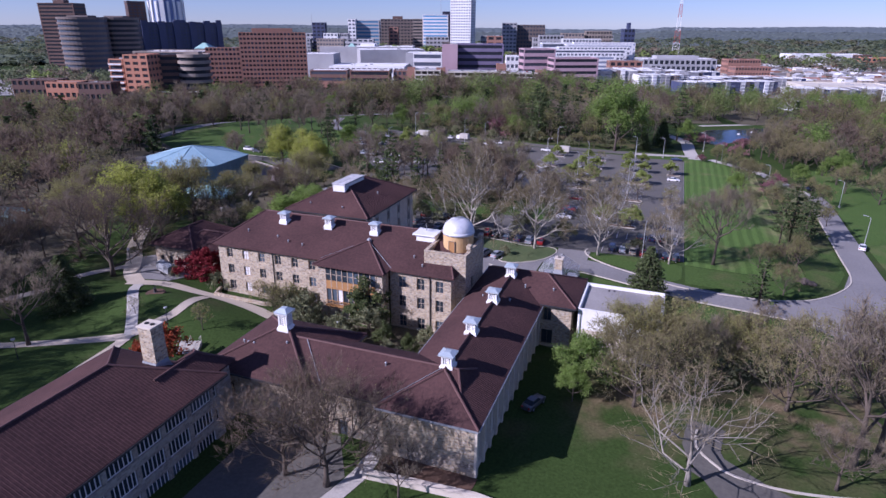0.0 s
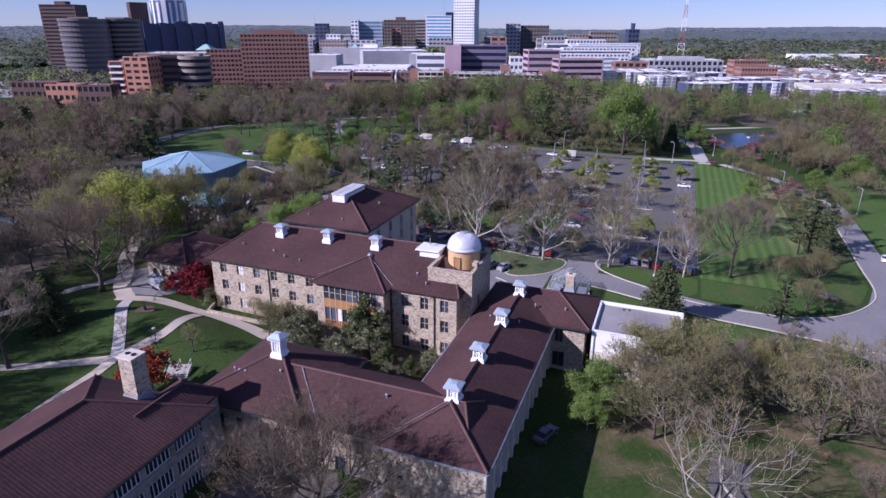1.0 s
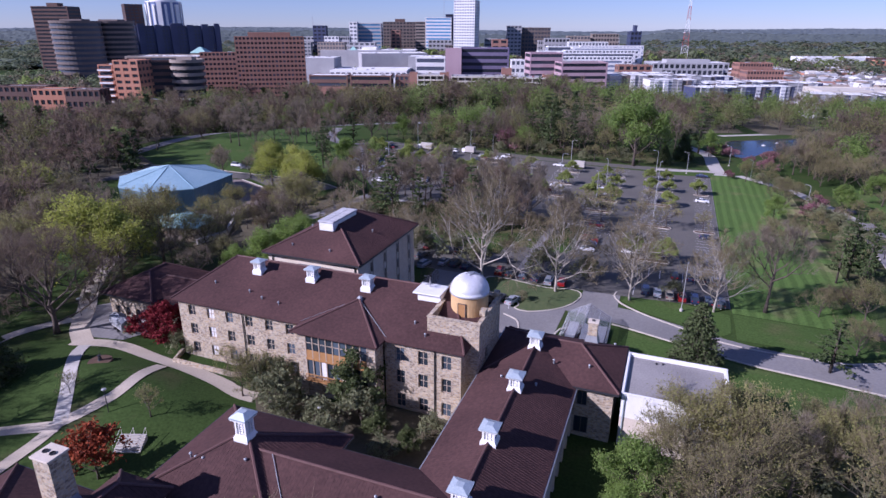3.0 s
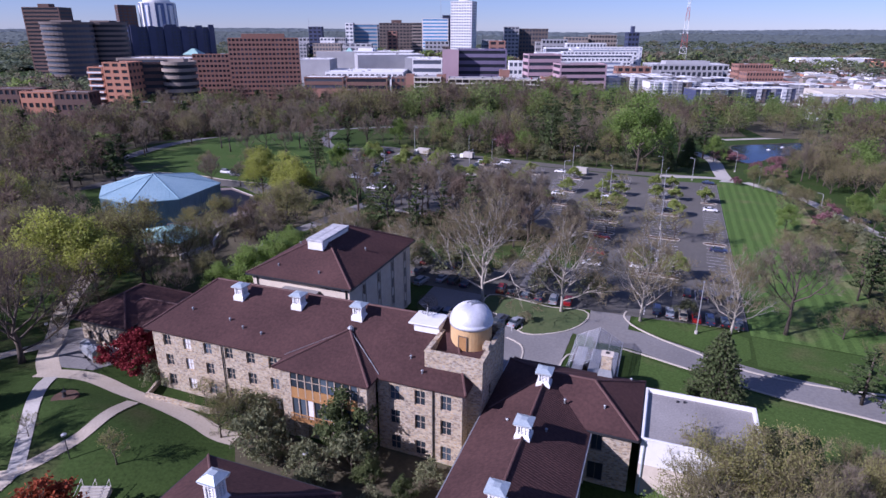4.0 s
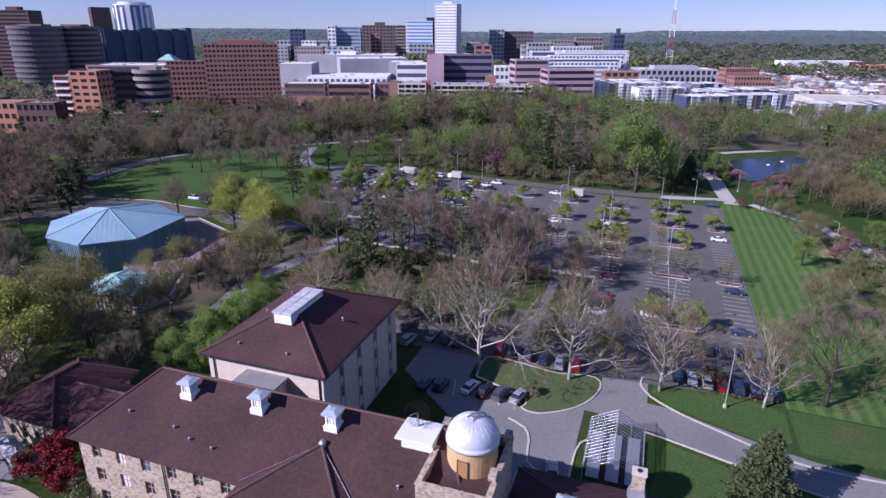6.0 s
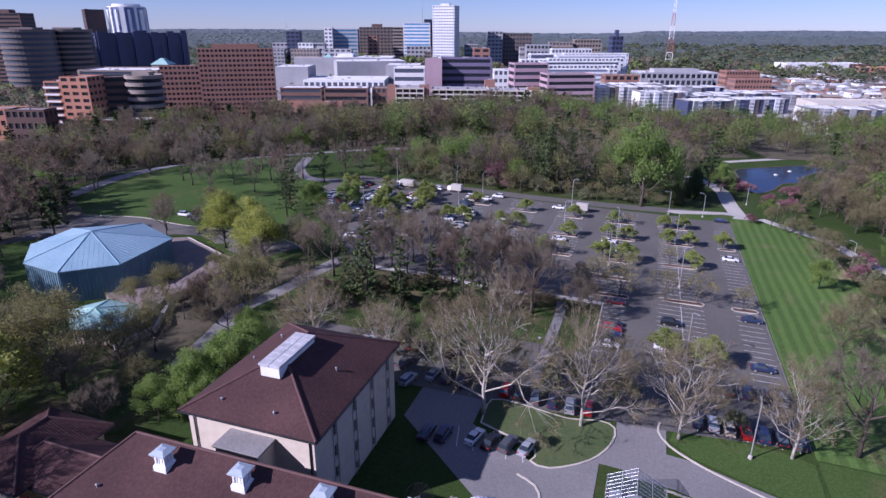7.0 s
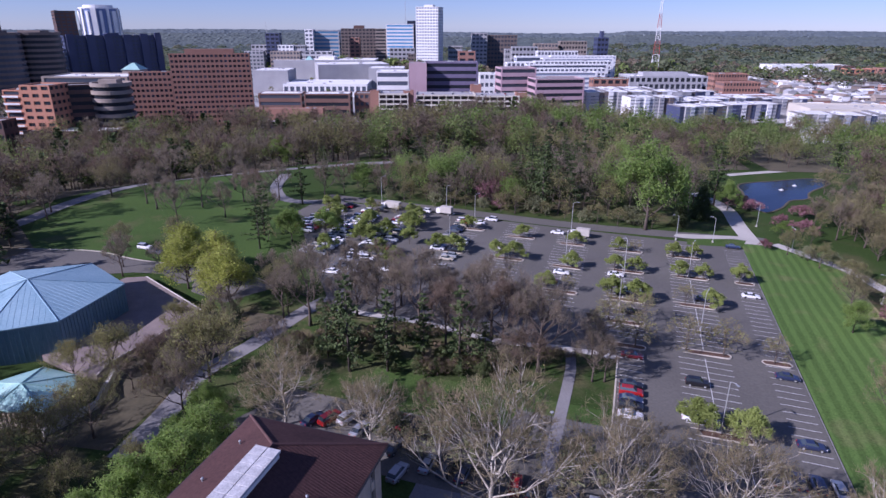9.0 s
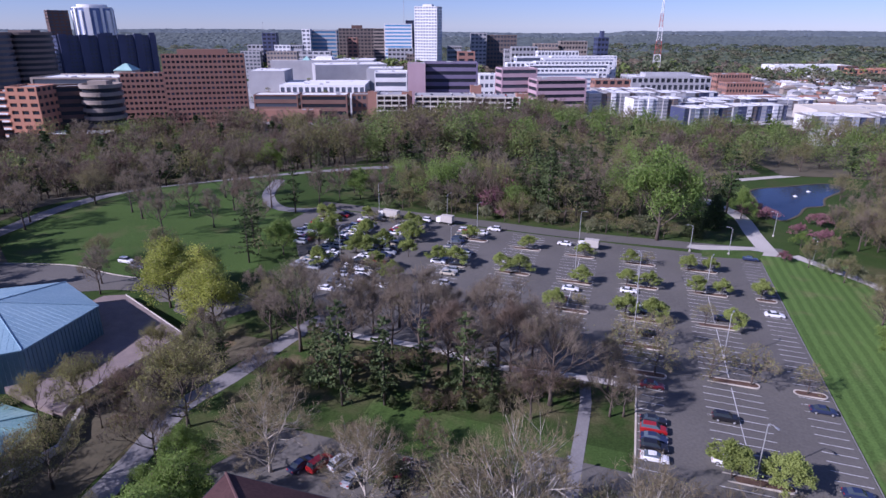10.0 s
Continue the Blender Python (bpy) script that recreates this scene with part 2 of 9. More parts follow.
# ---- mesh tools ----
class Geo:
    def __init__(self):
        self.v, self.f = [], []

    def add(self, verts, faces):
        k = len(self.v)
        self.v.extend(verts)
        self.f.extend([tuple(i + k for i in f) for f in faces])
        return self

    def box(self, x0, y0, z0, x1, y1, z1, inset=0.0):
        i = inset
        return self.add([(x0, y0, z0), (x1, y0, z0), (x1, y1, z0), (x0, y1, z0), (x0 + i, y0 + i, z1), (x1 - i, y0 + i, z1), (x1 - i, y1 - i, z1), (x0 + i, y1 - i, z1)],
                        [(3, 2, 1, 0), (4, 5, 6, 7), (0, 1, 5, 4), (1, 2, 6, 5), (2, 3, 7, 6), (3, 0, 4, 7)])

    def soft(self, x0, y0, z0, x1, y1, z1, b=0.05):
        """A box with bevelled edges."""
        bm = bmesh.new()
        bmesh.ops.create_cube(bm, size=1.0)
        for q in bm.verts:
            q.co = (x0 + (q.co.x + 0.5) * (x1 - x0), y0 + (q.co.y + 0.5) * (y1 - y0), z0 + (q.co.z + 0.5) * (z1 - z0))
        bmesh.ops.bevel(bm, geom=bm.edges[:], offset=b, segments=2, affect="EDGES", profile=0.6)
        bm.verts.index_update()
        self.add([tuple(q.co) for q in bm.verts], [tuple(q.index for q in f.verts) for f in bm.faces])
        bm.free()
        return self

    def prism(self, poly, z0, z1):
        n = len(poly)
        return self.add([(x, y, z0) for x, y in poly] + [(x, y, z1) for x, y in poly],
                        [tuple(range(n))[::-1], tuple(range(n, 2 * n))] + [(i, (i + 1) % n, n + (i + 1) % n, n + i) for i in range(n)])

    def ring(self, rings, close=True, caps=True):
        """Skins a list of rings of equal length."""
        n, k = len(rings[0]), len(self.v)
        for r in rings:
            self.v.extend([tuple(p) for p in r])
        for j in range(len(rings) - 1):
            for i in range(n if close else n - 1):
                a, b = k + j * n + i, k + j * n + (i + 1) % n
                self.f.append((a, b, b + n, a + n))
        if caps:
            self.f.append(tuple(k + i for i in range(n))[::-1])
            self.f.append(tuple(k + (len(rings) - 1) * n + i for i in range(n)))
        return self

    def lathe(self, prof, n=16, x=0.0, y=0.0, caps=True, turn=0.0):
        return self.ring([[(x + r * math.cos(turn + 2 * math.pi * i / n), y + r * math.sin(turn + 2 * math.pi * i / n), z) for i in range(n)] for r, z in prof], True, caps)

    def tube(self, pts, radii, n=5, caps=True):
        rings = []
        for i, p in enumerate(pts):
            d = (Vector(pts[min(i + 1, len(pts) - 1)]) - Vector(pts[max(i - 1, 0)])).normalized()
            a = d.cross((0, 0, 1) if abs(d.z) < 0.9 else (1, 0, 0)).normalized()
            b = d.cross(a)
            rings.append([Vector(p) + (a * math.cos(2 * math.pi * k / n) + b * math.sin(2 * math.pi * k / n)) * radii[i] for k in range(n)])
        return self.ring(rings, True, caps)

    def mesh(self, name, mat, smooth=False):
        me = bpy.data.meshes.new(name)
        me.from_pydata(self.v, [], self.f)
        me.materials.append(mat)
        if smooth:
            me.polygons.foreach_set("use_smooth", [True] * len(me.polygons))
        me.update()
        return me


def part(name, geo, mat, parent=None, label="", loc=(0, 0, 0), rz=0.0, smooth=False, kind=""):
    data = geo.mesh(name, M[mat] if isinstance(mat, str) else mat, smooth) if isinstance(geo, Geo) else geo
    ob = new(name, data)
    ob.location, ob.rotation_euler = loc, (0, 0, rz)
    if parent:
        ob.parent = parent
    return tagged(ob, label, kind=kind)


def thing(name, x, y, z=None, rz=0.0, label="", category="", group="", kind=""):
    ob = new(name)
    ob.empty_display_size = 0.2
    ob.location, ob.rotation_euler = (x, y, G(x, y) if z is None else z), (0, 0, rz)
    return tagged(ob, label, category, group, kind)


def structure(name, geo, mat, label, category, smooth=False):
    ob = part(name, geo, mat, smooth=smooth)
    return tagged(ob, label, category, kind="structure")

# ---- ground, roads and paths ----
# places where leaf litter and bare earth show through the grass: middle and half widths
BARE_EARTH = [(0, 92, 11, 13), (26, 102, 22, 18), (-66, 200, 40, 12), (-95, 192, 16, 22), (-128, 186, 14, 16), (-120, 150, 16, 18), (38, 240, 10, 60), (-75, 330, 80, 22), (-112, 120, 14, 20), (-117, 193, 9, 15), (-114, 160, 8, 14), (-128, 140, 12, 14)]


def grass_material():
    m, t, b = material("grass", 0.9)
    n, l = t.nodes, t.links
    co = n.new("ShaderNodeTexCoord")
    big, mid, small = (n.new("ShaderNodeTexNoise") for _ in range(3))
    for q, s, d in ((big, 0.012, 4), (mid, 0.09, 5), (small, 2.5, 4)):
        q.inputs["Scale"].default_value, q.inputs["Detail"].default_value = s, d
        l.new(co.outputs["Object"], q.inputs["Vector"])
    r1, r2 = n.new("ShaderNodeValToRGB"), n.new("ShaderNodeValToRGB")
    r1.color_ramp.elements[0].color, r1.color_ramp.elements[1].color = (0.029, 0.054, 0.013, 1), (0.047, 0.080, 0.020, 1)
    r1.color_ramp.elements[0].position, r1.color_ramp.elements[1].position = 0.38, 0.62
    r2.color_ramp.elements[0].color, r2.color_ramp.elements[1].color = (0.092, 0.080, 0.040, 1), (0.040, 0.069, 0.017, 1)
    r2.color_ramp.elements[0].position, r2.color_ramp.elements[1].position = 0.30, 0.44
    l.new(big.outputs[0], r1.inputs[0])
    l.new(mid.outputs[0], r2.inputs[0])
    mx = n.new("ShaderNodeMix")
    mx.data_type = "RGBA"
    mx.inputs[0].default_value = 0.45
    l.new(r1.outputs[0], mx.inputs[6])
    l.new(r2.outputs[0], mx.inputs[7])
    bare = None
    for x, y, rx, ry in BARE_EARTH:
        mp = n.new("ShaderNodeMapping")
        mp.inputs["Location"].default_value = (-x / rx, -y / ry, 0)
        mp.inputs["Scale"].default_value = (1 / rx, 1 / ry, 0)
        l.new(co.outputs["Object"], mp.inputs[0])
        ln = n.new("ShaderNodeVectorMath")
        ln.operation = "LENGTH"
        l.new(mp.outputs[0], ln.inputs[0])
        fall = n.new("ShaderNodeMapRange")
        fall.inputs[1].default_value, fall.inputs[2].default_value = 1.25, 0.3
        l.new(ln.outputs["Value"], fall.inputs[0])
        if bare is None:
            bare = fall.outputs[0]
        else:
            mxv = n.new("ShaderNodeMath")
            mxv.operation = "MAXIMUM"
            l.new(bare, mxv.inputs[0])
            l.new(fall.outputs[0], mxv.inputs[1])
            bare = mxv.outputs[0]
    patchy = n.new("ShaderNodeTexNoise")
    patchy.inputs["Scale"].default_value, patchy.inputs["Detail"].default_value = 0.22, 7
    l.new(co.outputs["Object"], patchy.inputs["Vector"])
    edge = n.new("ShaderNodeMapRange")
    edge.inputs[1].default_value, edge.inputs[2].default_value = 0.40, 0.62
    l.new(patchy.outputs[0], edge.inputs[0])
    wear = n.new("ShaderNodeMath")
    wear.operation = "MULTIPLY"
    l.new(bare, wear.inputs[0])
    l.new(edge.outputs[0], wear.inputs[1])
    earth = n.new("ShaderNodeMix")
    earth.data_type = "RGBA"
    earth.inputs[7].default_value = (0.155, 0.118, 0.070, 1)
    l.new(wear.outputs[0], earth.inputs[0])
    l.new(mx.outputs[2], earth.inputs[6])
    mx = earth
    mu = n.new("ShaderNodeMix")
    mu.data_type, mu.blend_type = "RGBA", "SOFT_LIGHT"
    mu.inputs[0].default_value = 0.6
    l.new(mx.outputs[2], mu.inputs[6])
    l.new(small.outputs[0], mu.inputs[7])
    l.new(mu.outputs[2], b.inputs["Base Color"])
    b.inputs["Specular IOR Level"].default_value = 0.1
    bp = n.new("ShaderNodeBump")
    bp.inputs["Strength"].default_value, bp.inputs["Distance"].default_value = 0.5, 0.1
    l.new(small.outputs[0], bp.inputs["Height"])
    l.new(bp.outputs[0], b.inputs["Normal"])
    return m


def mown_material():
    """Lawn mown in stripes about two metres wide."""
    m = M["grass"].copy()
    m.name = "mown_grass"
    n, l = m.node_tree.nodes, m.node_tree.links
    b = n["Principled BSDF"]
    src = b.inputs["Base Color"].links[0].from_socket
    co = n.new("ShaderNodeTexCoord")
    wave = n.new("ShaderNodeTexWave")
    wave.bands_direction = "X"
    wave.inputs["Scale"].default_value, wave.inputs["Distortion"].default_value = 0.115, 0.8
    l.new(co.outputs["Object"], wave.inputs["Vector"])
    hsv = n.new("ShaderNodeHueSaturation")
    rng = n.new("ShaderNodeMapRange")
    rng.inputs[1].default_value, rng.inputs[2].default_value = 0.3, 0.7
    rng.inputs[3].default_value, rng.inputs[4].default_value = 1.85, 2.45
    l.new(wave.outputs[0], rng.inputs[0])
    l.new(rng.outputs[0], hsv.inputs["Value"])
    l.new(src, hsv.inputs["Color"])
    l.new(hsv.outputs[0], b.inputs["Base Color"])
    return m


M["grass"] = grass_material()
M["mown"] = mown_material()
M["lawn_plain"] = M["grass"].copy()
M["lawn_plain"].name = "plain_lawn"
lt_ = M["lawn_plain"].node_tree
hv_ = lt_.nodes.new("ShaderNodeHueSaturation")
hv_.inputs["Value"].default_value = 1.9
lb_ = lt_.nodes["Principled BSDF"].inputs["Base Color"]
lt_.links.new(lb_.links[0].from_socket, hv_.inputs["Color"])
lt_.links.new(hv_.outputs[0], lb_)
M["lawn_mid"] = M["lawn_plain"].copy()
M["lawn_mid"].name = "park_lawn"
M["lawn_mid"].node_tree.nodes[hv_.name].inputs["Value"].default_value = 1.5
M["thin_lawn"] = surface("thin_lawn", (0.045, 0.082, 0.022), (0.098, 0.118, 0.042), 0.12, 14, 0.95, bump=0.5, stain=(0.060, 0.100, 0.022))


def axis(fine0, fine1, step, far):
    out, s, x = [], step, fine1
    vals = list(np.arange(fine0, fine1 + 0.1, step))
    while x < far:
        s *= 1.35
        x += s
        out.append(x)
    low, s, x = [], step, fine0
    while x > -far:
        s *= 1.35
        x -= s
        low.append(x)
    return low[::-1] + vals + out


def ground_sheet():
    xs, ys = axis(-300, 260, 10, 4700), axis(-60, 460, 10, 4700)
    xs = sorted(set(xs) | set(np.arange(-125, -45, 1.0)))
    ys = sorted(set(ys) | set(np.arange(66, 110, 1.0)))
    g = Geo()
    for y in ys:
        for x in xs:
            g.v.append((float(x), float(y), G(x, y)))
    w = len(xs)
    for j in range(len(ys) - 1):
        for i in range(w - 1):
            a = j * w + i
            g.f.append((a, a + 1, a + 1 + w, a + w))
    structure("ground", g, "grass", "wide grassy ground of a campus and its park", "ground", True)


ground_sheet()


def smooth_line(pts, step=4.0):
    """A rounded line through the points."""
    p = [Vector((*q, 0)) for q in pts]
    p = [2 * p[0] - p[1]] + p + [2 * p[-1] - p[-2]]
    out = []
    for i in range(1, len(p) - 2):
        n = max(2, int((p[i + 1] - p[i]).length / step))
        for k in range(n):
            t = k / n
            a, b, c, d = p[i - 1:i + 3]
            q = 0.5 * (2 * b + (c - a) * t + (2 * a - 5 * b + 4 * c - d) * t * t + (3 * b - a - 3 * c + d) * t * t * t)
            out.append((q.x, q.y))
    return out + [(p[-2].x, p[-2].y)]


def strip(pts, width, lift=0.05, rounded=True, cross=2, fine=None):
    """A band of the given width laid along a line on the ground."""
    line = (smooth_line(pts, fine) if fine else smooth_line(pts)) if rounded else pts
    g, rows = Geo(), []
    for i, (x, y) in enumerate(line):
        a, b = line[max(0, i - 1)], line[min(len(line) - 1, i + 1)]
        dx, dy = b[0] - a[0], b[1] - a[1]
        k = math.hypot(dx, dy) or 1
        nx, ny = -dy / k, dx / k
        w = width if not isinstance(width, (list, tuple)) else width[0] + (width[1] - width[0]) * i / max(1, len(line) - 1)
        rows.append([(x + nx * w * (0.5 - j / cross), y + ny * w * (0.5 - j / cross)) for j in range(cross + 1)])
    for r in rows:
        g.v.extend([(x, y, G(x, y) + lift) for x, y in r])
    n = cross + 1
    for i in range(len(rows) - 1):
        for j in range(cross):
            a = i * n + j
            g.f.append((a, a + 1, a + 1 + n, a + n)[::-1])
    return g


def patch(x0, y0, x1, y1, lift=0.05, step=9.0):
    nx, ny = max(1, int((x1 - x0) / step)), max(1, int((y1 - y0) / step))
    g = Geo()
    for j in range(ny + 1):
        for i in range(nx + 1):
            x, y = x0 + (x1 - x0) * i / nx, y0 + (y1 - y0) * j / ny
            g.v.append((x, y, G(x, y) + lift))
    for j in range(ny):
        for i in range(nx):
            a = j * (nx + 1) + i
            g.f.append((a, a + 1, a + nx + 2, a + nx + 1))
    return g


def area(poly, lift=0.05, step=6.0):
    """A flat-lying area inside an outline, cut into cells so that it follows the ground."""
    bm = bmesh.new()
    f = bm.faces.new([bm.verts.new((x, y, 0)) for x, y in poly])
    xs, ys = [p[0] for p in poly], [p[1] for p in poly]
    for lo, hi, axis_no in ((min(xs), max(xs), 0), (min(ys), max(ys), 1)):
        c = math.ceil(lo / step) * step
        while c < hi:
            at, no = [0, 0, 0], [0, 0, 0]
            at[axis_no], no[axis_no] = c, 1
            bmesh.ops.bisect_plane(bm, geom=bm.verts[:] + bm.edges[:] + bm.faces[:], plane_co=at, plane_no=no)
            c += step
    bm.normal_update()
    if bm.faces and sum(q.normal.z for q in bm.faces) < 0:
        bmesh.ops.reverse_faces(bm, faces=bm.faces[:])
    bm.verts.index_update()
    g = Geo()
    g.add([(q.co.x, q.co.y, G(q.co.x, q.co.y) + lift) for q in bm.verts], [tuple(q.index for q in q2.verts) for q2 in bm.faces])
    bm.free()
    return g


def kerb_line(pts, closed=False, width=0.32, height=0.17, rounded=True):
    line = smooth_line(pts, 2.0) if rounded else list(pts)
    g = Geo()
    n = len(line)
    rings = []
    for i, (x, y) in enumerate(line):
        a = line[(i - 1) % n] if closed else line[max(0, i - 1)]
        b = line[(i + 1) % n] if closed else line[min(n - 1, i + 1)]
        dx, dy = b[0] - a[0], b[1] - a[1]
        k = math.hypot(dx, dy) or 1
        nx, ny, h = -dy / k * width / 2, dx / k * width / 2, G(x, y)
        rings.append([(x + nx, y + ny, h - 0.1), (x + nx, y + ny, h + height), (x - nx, y - ny, h + height), (x - nx, y - ny, h - 0.1)])
    if closed:
        rings.append(rings[0])
    g.ring(rings, True, not closed)
    return g


# the park drive and the loop round to the east
road_line = [(140, 62), (70, 128), (40, 138.5), (22, 141), (8, 142), (-5, 145.5), (-14, 148.5), (-22, 148.8)]
structure("road", strip(road_line, 8.0, 0.05), "asphalt_pale", "worn grey asphalt drive between the lawns", "road")
structure("road_fork", strip([(45, 148), (47, 157), (48.2, 168.5), (48.8, 188), (49.6, 215), (50.5, 243), (49.5, 252)], 7.0, 0.055), "asphalt_pale", "worn grey asphalt road running off past the lawn", "road")
structure("road_mouth", area([(24, 138), (44, 126), (62, 128), (60, 150), (51.7, 170), (44.4, 170), (40.9, 158.7), (34, 150), (26, 145.6)], 0.06), "asphalt_pale", "worn asphalt at the fork of the drive", "road")
structure("forecourt", area([(-62, 118.9), (-26.5, 119), (-26, 146.5), (-16, 146), (-16, 165), (-24.5, 167), (-24, 156), (-26, 148.5), (-31, 143.6), (-36, 143), (-47.2, 149), (-47.2, 160), (-59, 160), (-59, 118.9)][1:-1] + [(-59, 147)], 0.058), "asphalt_pale", "worn asphalt forecourt beside the stone hall", "pavement")
structure("parking_row", area([(-96, 158), (-84, 156), (-47, 156.5), (-24, 158.5), (-17, 159), (6.5, 162), (6.5, 181), (-48, 181), (-48, 173), (-90, 173)], 0.062), "asphalt", "asphalt parking row under the bare trees", "pavement")
structure("parking_lot", area([(-30.6, 180), (6.4, 180), (6.4, 298), (-60, 296), (-150, 296), (-150, 278), (-124, 240), (-100, 208), (-30.6, 208)], 0.07, 8.0), "asphalt", "large asphalt parking lot with painted bays", "pavement")
structure("lawn_east", patch(6.9, 160, 34, 303, 0.045), "mown", "mown lawn with pale stripes along the lot", "lawn")
structure("lawn_grove", patch(-78, 164.5, -32, 186, 0.035, 5.0), "lawn_mid", "shaded mown lawn before the grove", "lawn")
structure("lawn_far_east", patch(54, 168, 130, 300, 0.04), "lawn_plain", "broad mown lawn east of the road", "lawn")
structure("back_road", strip([(-150, 301), (-93, 301), (-52, 301), (-18, 304), (9, 307.5), (12, 312)], 7.5, 0.065), "asphalt", "asphalt lane along the back of the lot", "road")
structure("pond_path", strip([(11, 303), (9, 325), (7, 350), (-4, 372)], 6.0, 0.075), "concrete", "pale concrete path to the pond", "pavement")
structure("walk_east", strip([(49.5, 250), (45, 264), (40, 275), (35, 287), (18, 306)], 4.0, 0.06), "concrete", "narrow concrete walk across the lawn", "pavement")
structure("lawn_park", area([(-229, 236), (-209, 213.6), (-186, 219.6), (-168, 218.2), (-141, 220.6), (-136, 236), (-150, 262), (-158, 288), (-178, 300), (-190, 328), (-208, 318), (-226, 296), (-231, 262)], 0.05), "lawn_mid", "sunlit park lawn below the road", "lawn")
structure("lawn_drive", area([(7, 147.5), (24, 147.8), (34, 152), (40, 160), (43.5, 170), (44.6, 190), (34.4, 190), (34.2, 159.6), (7, 159.6)], 0.043), "lawn_mid", "sunny lawn north of the drive", "lawn")
structure("lawn_bank", area([(-10, 120), (3, 119.5), (20, 112), (38, 118), (44, 128), (22, 135.6), (8, 136.8), (-5, 140), (-13, 142.4), (-15.5, 128)], 0.043), "lawn_mid", "lawn between the drive and the flat-roofed block", "lawn")
structure("lot_lawn", area([(-11, 294.4), (6.6, 298.0), (9.2, 306.4), (5.2, 306.6), (-10.4, 301.2)], 0.1), "lawn_mid", "grass strip along the back of the lot", "lawn")
structure("lot_apron", area([(-15, 302.0), (-10.4, 301.3), (5.2, 306.8), (9.4, 306.8), (12.5, 312), (-14, 305.5)], 0.09), "concrete", "pale paved apron at the lot's corner", "pavement")
structure("west_drive", strip([(-106, 146), (-107.5, 158), (-110.5, 172), (-108, 184), (-104.5, 207), (-99, 222)], 4.6, 0.06), "asphalt_pale", "grey service drive below the auditorium", "road")
structure("service_bank", area([(-127.0, 163), (-128.8, 168), (-127.0, 194), (-120, 200), (-108.5, 200), (-111.2, 184), (-113.6, 172), (-110.6, 158), (-109, 147), (-122, 145), (-121.5, 156)], 0.05), "litter", "leaf-strewn bank below the terrace", "ground")
structure("park_path", strip([(-103, 208), (-90, 207.5), (-76, 208), (-57.5, 205.5), (-43, 207.4), (-31, 207.5)], 2.2, 0.08), "concrete", "pale concrete footpath between trees", "pavement")
structure("lot_path", strip([(-40, 165), (-39.9, 180), (-39.8, 199), (-41, 207)], 2.2, 0.075), "asphalt_pale", "straight concrete footpath across the grass", "pavement")
structure("far_road", strip([(-232, 205), (-232, 230), (-237, 256), (-237, 278), (-232, 305), (-211, 325), (-184, 348), (-156, 370), (-136, 381)], 6.5, 0.06), "asphalt_pale", "pale road curving through the park", "road")
structure("far_road_spur", strip([(-140, 297), (-160, 290), (-176, 305), (-186, 330)], 5.0, 0.055), "asphalt_pale", "lane leaving the lot towards the park road", "road")
structure("auditorium_yard", area([(-206, 180), (-190, 201), (-174, 203), (-163, 210), (-155, 212.5), (-141, 207), (-128, 204), (-120, 214), (-128, 218), (-141, 220), (-168, 217.6), (-186, 219), (-209, 213)], 0.05), "asphalt", "worn asphalt yard behind the auditorium", "pavement")
structure("yard_kerb", kerb_line([(-209, 213.2), (-186, 219.2), (-168, 217.8), (-141, 220.2), (-128, 218.2), (-120, 214.2)]), "kerb", "pale concrete kerb between yard and park lawn", "kerb")
# campus walks
structure("walk_main", strip([(-105.5, 96.6), (-96.9, 98.7), (-86.5, 97.0), (-79.5, 96.4), (-72.4, 95.5), (-67.5, 94.4), (-64.5, 94.6)], 2.9, 0.110, cross=4, fine=1.0), "path", "pale gravel-coloured campus walk", "pavement")
structure("walk_brick", strip([(-102.2, 96.3), (-99.8, 92.8), (-91.4, 84.8), (-87.2, 80.2), (-85.7, 78.4)], 2.1, 0.120, cross=4, fine=1.0), "concrete", "straight brick-edged campus walk", "pavement")
structure("walk_cross", strip([(-85.7, 78.4), (-83.1, 82.2), (-81.5, 86.2), (-83.0, 94.8)], 1.9, 0.116, cross=4, fine=1.0), "path", "narrow campus walk across the lawn", "pavement")
structure("walk_west", strip([(-84.9, 77.9), (-88.3, 76.6), (-95, 73), (-104, 68), (-118, 61)], 2.0, 0.114, cross=4, fine=1.0), "path", "campus walk leading west", "pavement")
structure("walk_south", strip([(-85.8, 78.1), (-85.6, 74.6), (-85.4, 70.3), (-85, 66), (-84, 58)], 2.0, 0.118, cross=4, fine=1.0), "path", "campus walk beside the dormitory", "pavement")
structure("walk_north", strip([(-103.4, 97.0), (-109.5, 101.3), (-116, 108.4), (-121.8, 114), (-128, 122), (-135, 132)], 3.4, 0.108, cross=4, fine=1.0), "path", "campus walk to the northern court", "pavement")
structure("walk_upper", strip([(-113, 104), (-116, 99.8), (-118.2, 94.5), (-118.5, 87), (-121.5, 80)], 2.4, 0.104, cross=4, fine=1.0), "path", "pale walk under the trees", "pavement")
structure("plaza", area([(-106.8, 98.8), (-98.2, 100.7), (-96, 105.5), (-104, 107), (-113, 112), (-116, 108)], 0.075), "asphalt_pale", "small worn service court", "pavement")
structure("front_terrace", strip([(-34, 55), (-32.6, 60.3), (-31.9, 64), (-32.2, 69)], 2.2, 0.06, True, 2, 1.0), "concrete", "pale concrete walk beside the stone wing", "pavement")
structure("wing_bed", area([(-30.6, 64.6), (-18.0, 65.4), (-17.8, 68.0), (-30.8, 68.0)], 0.08), "mulch", "brown mulch bed before the stone wing", "ground")
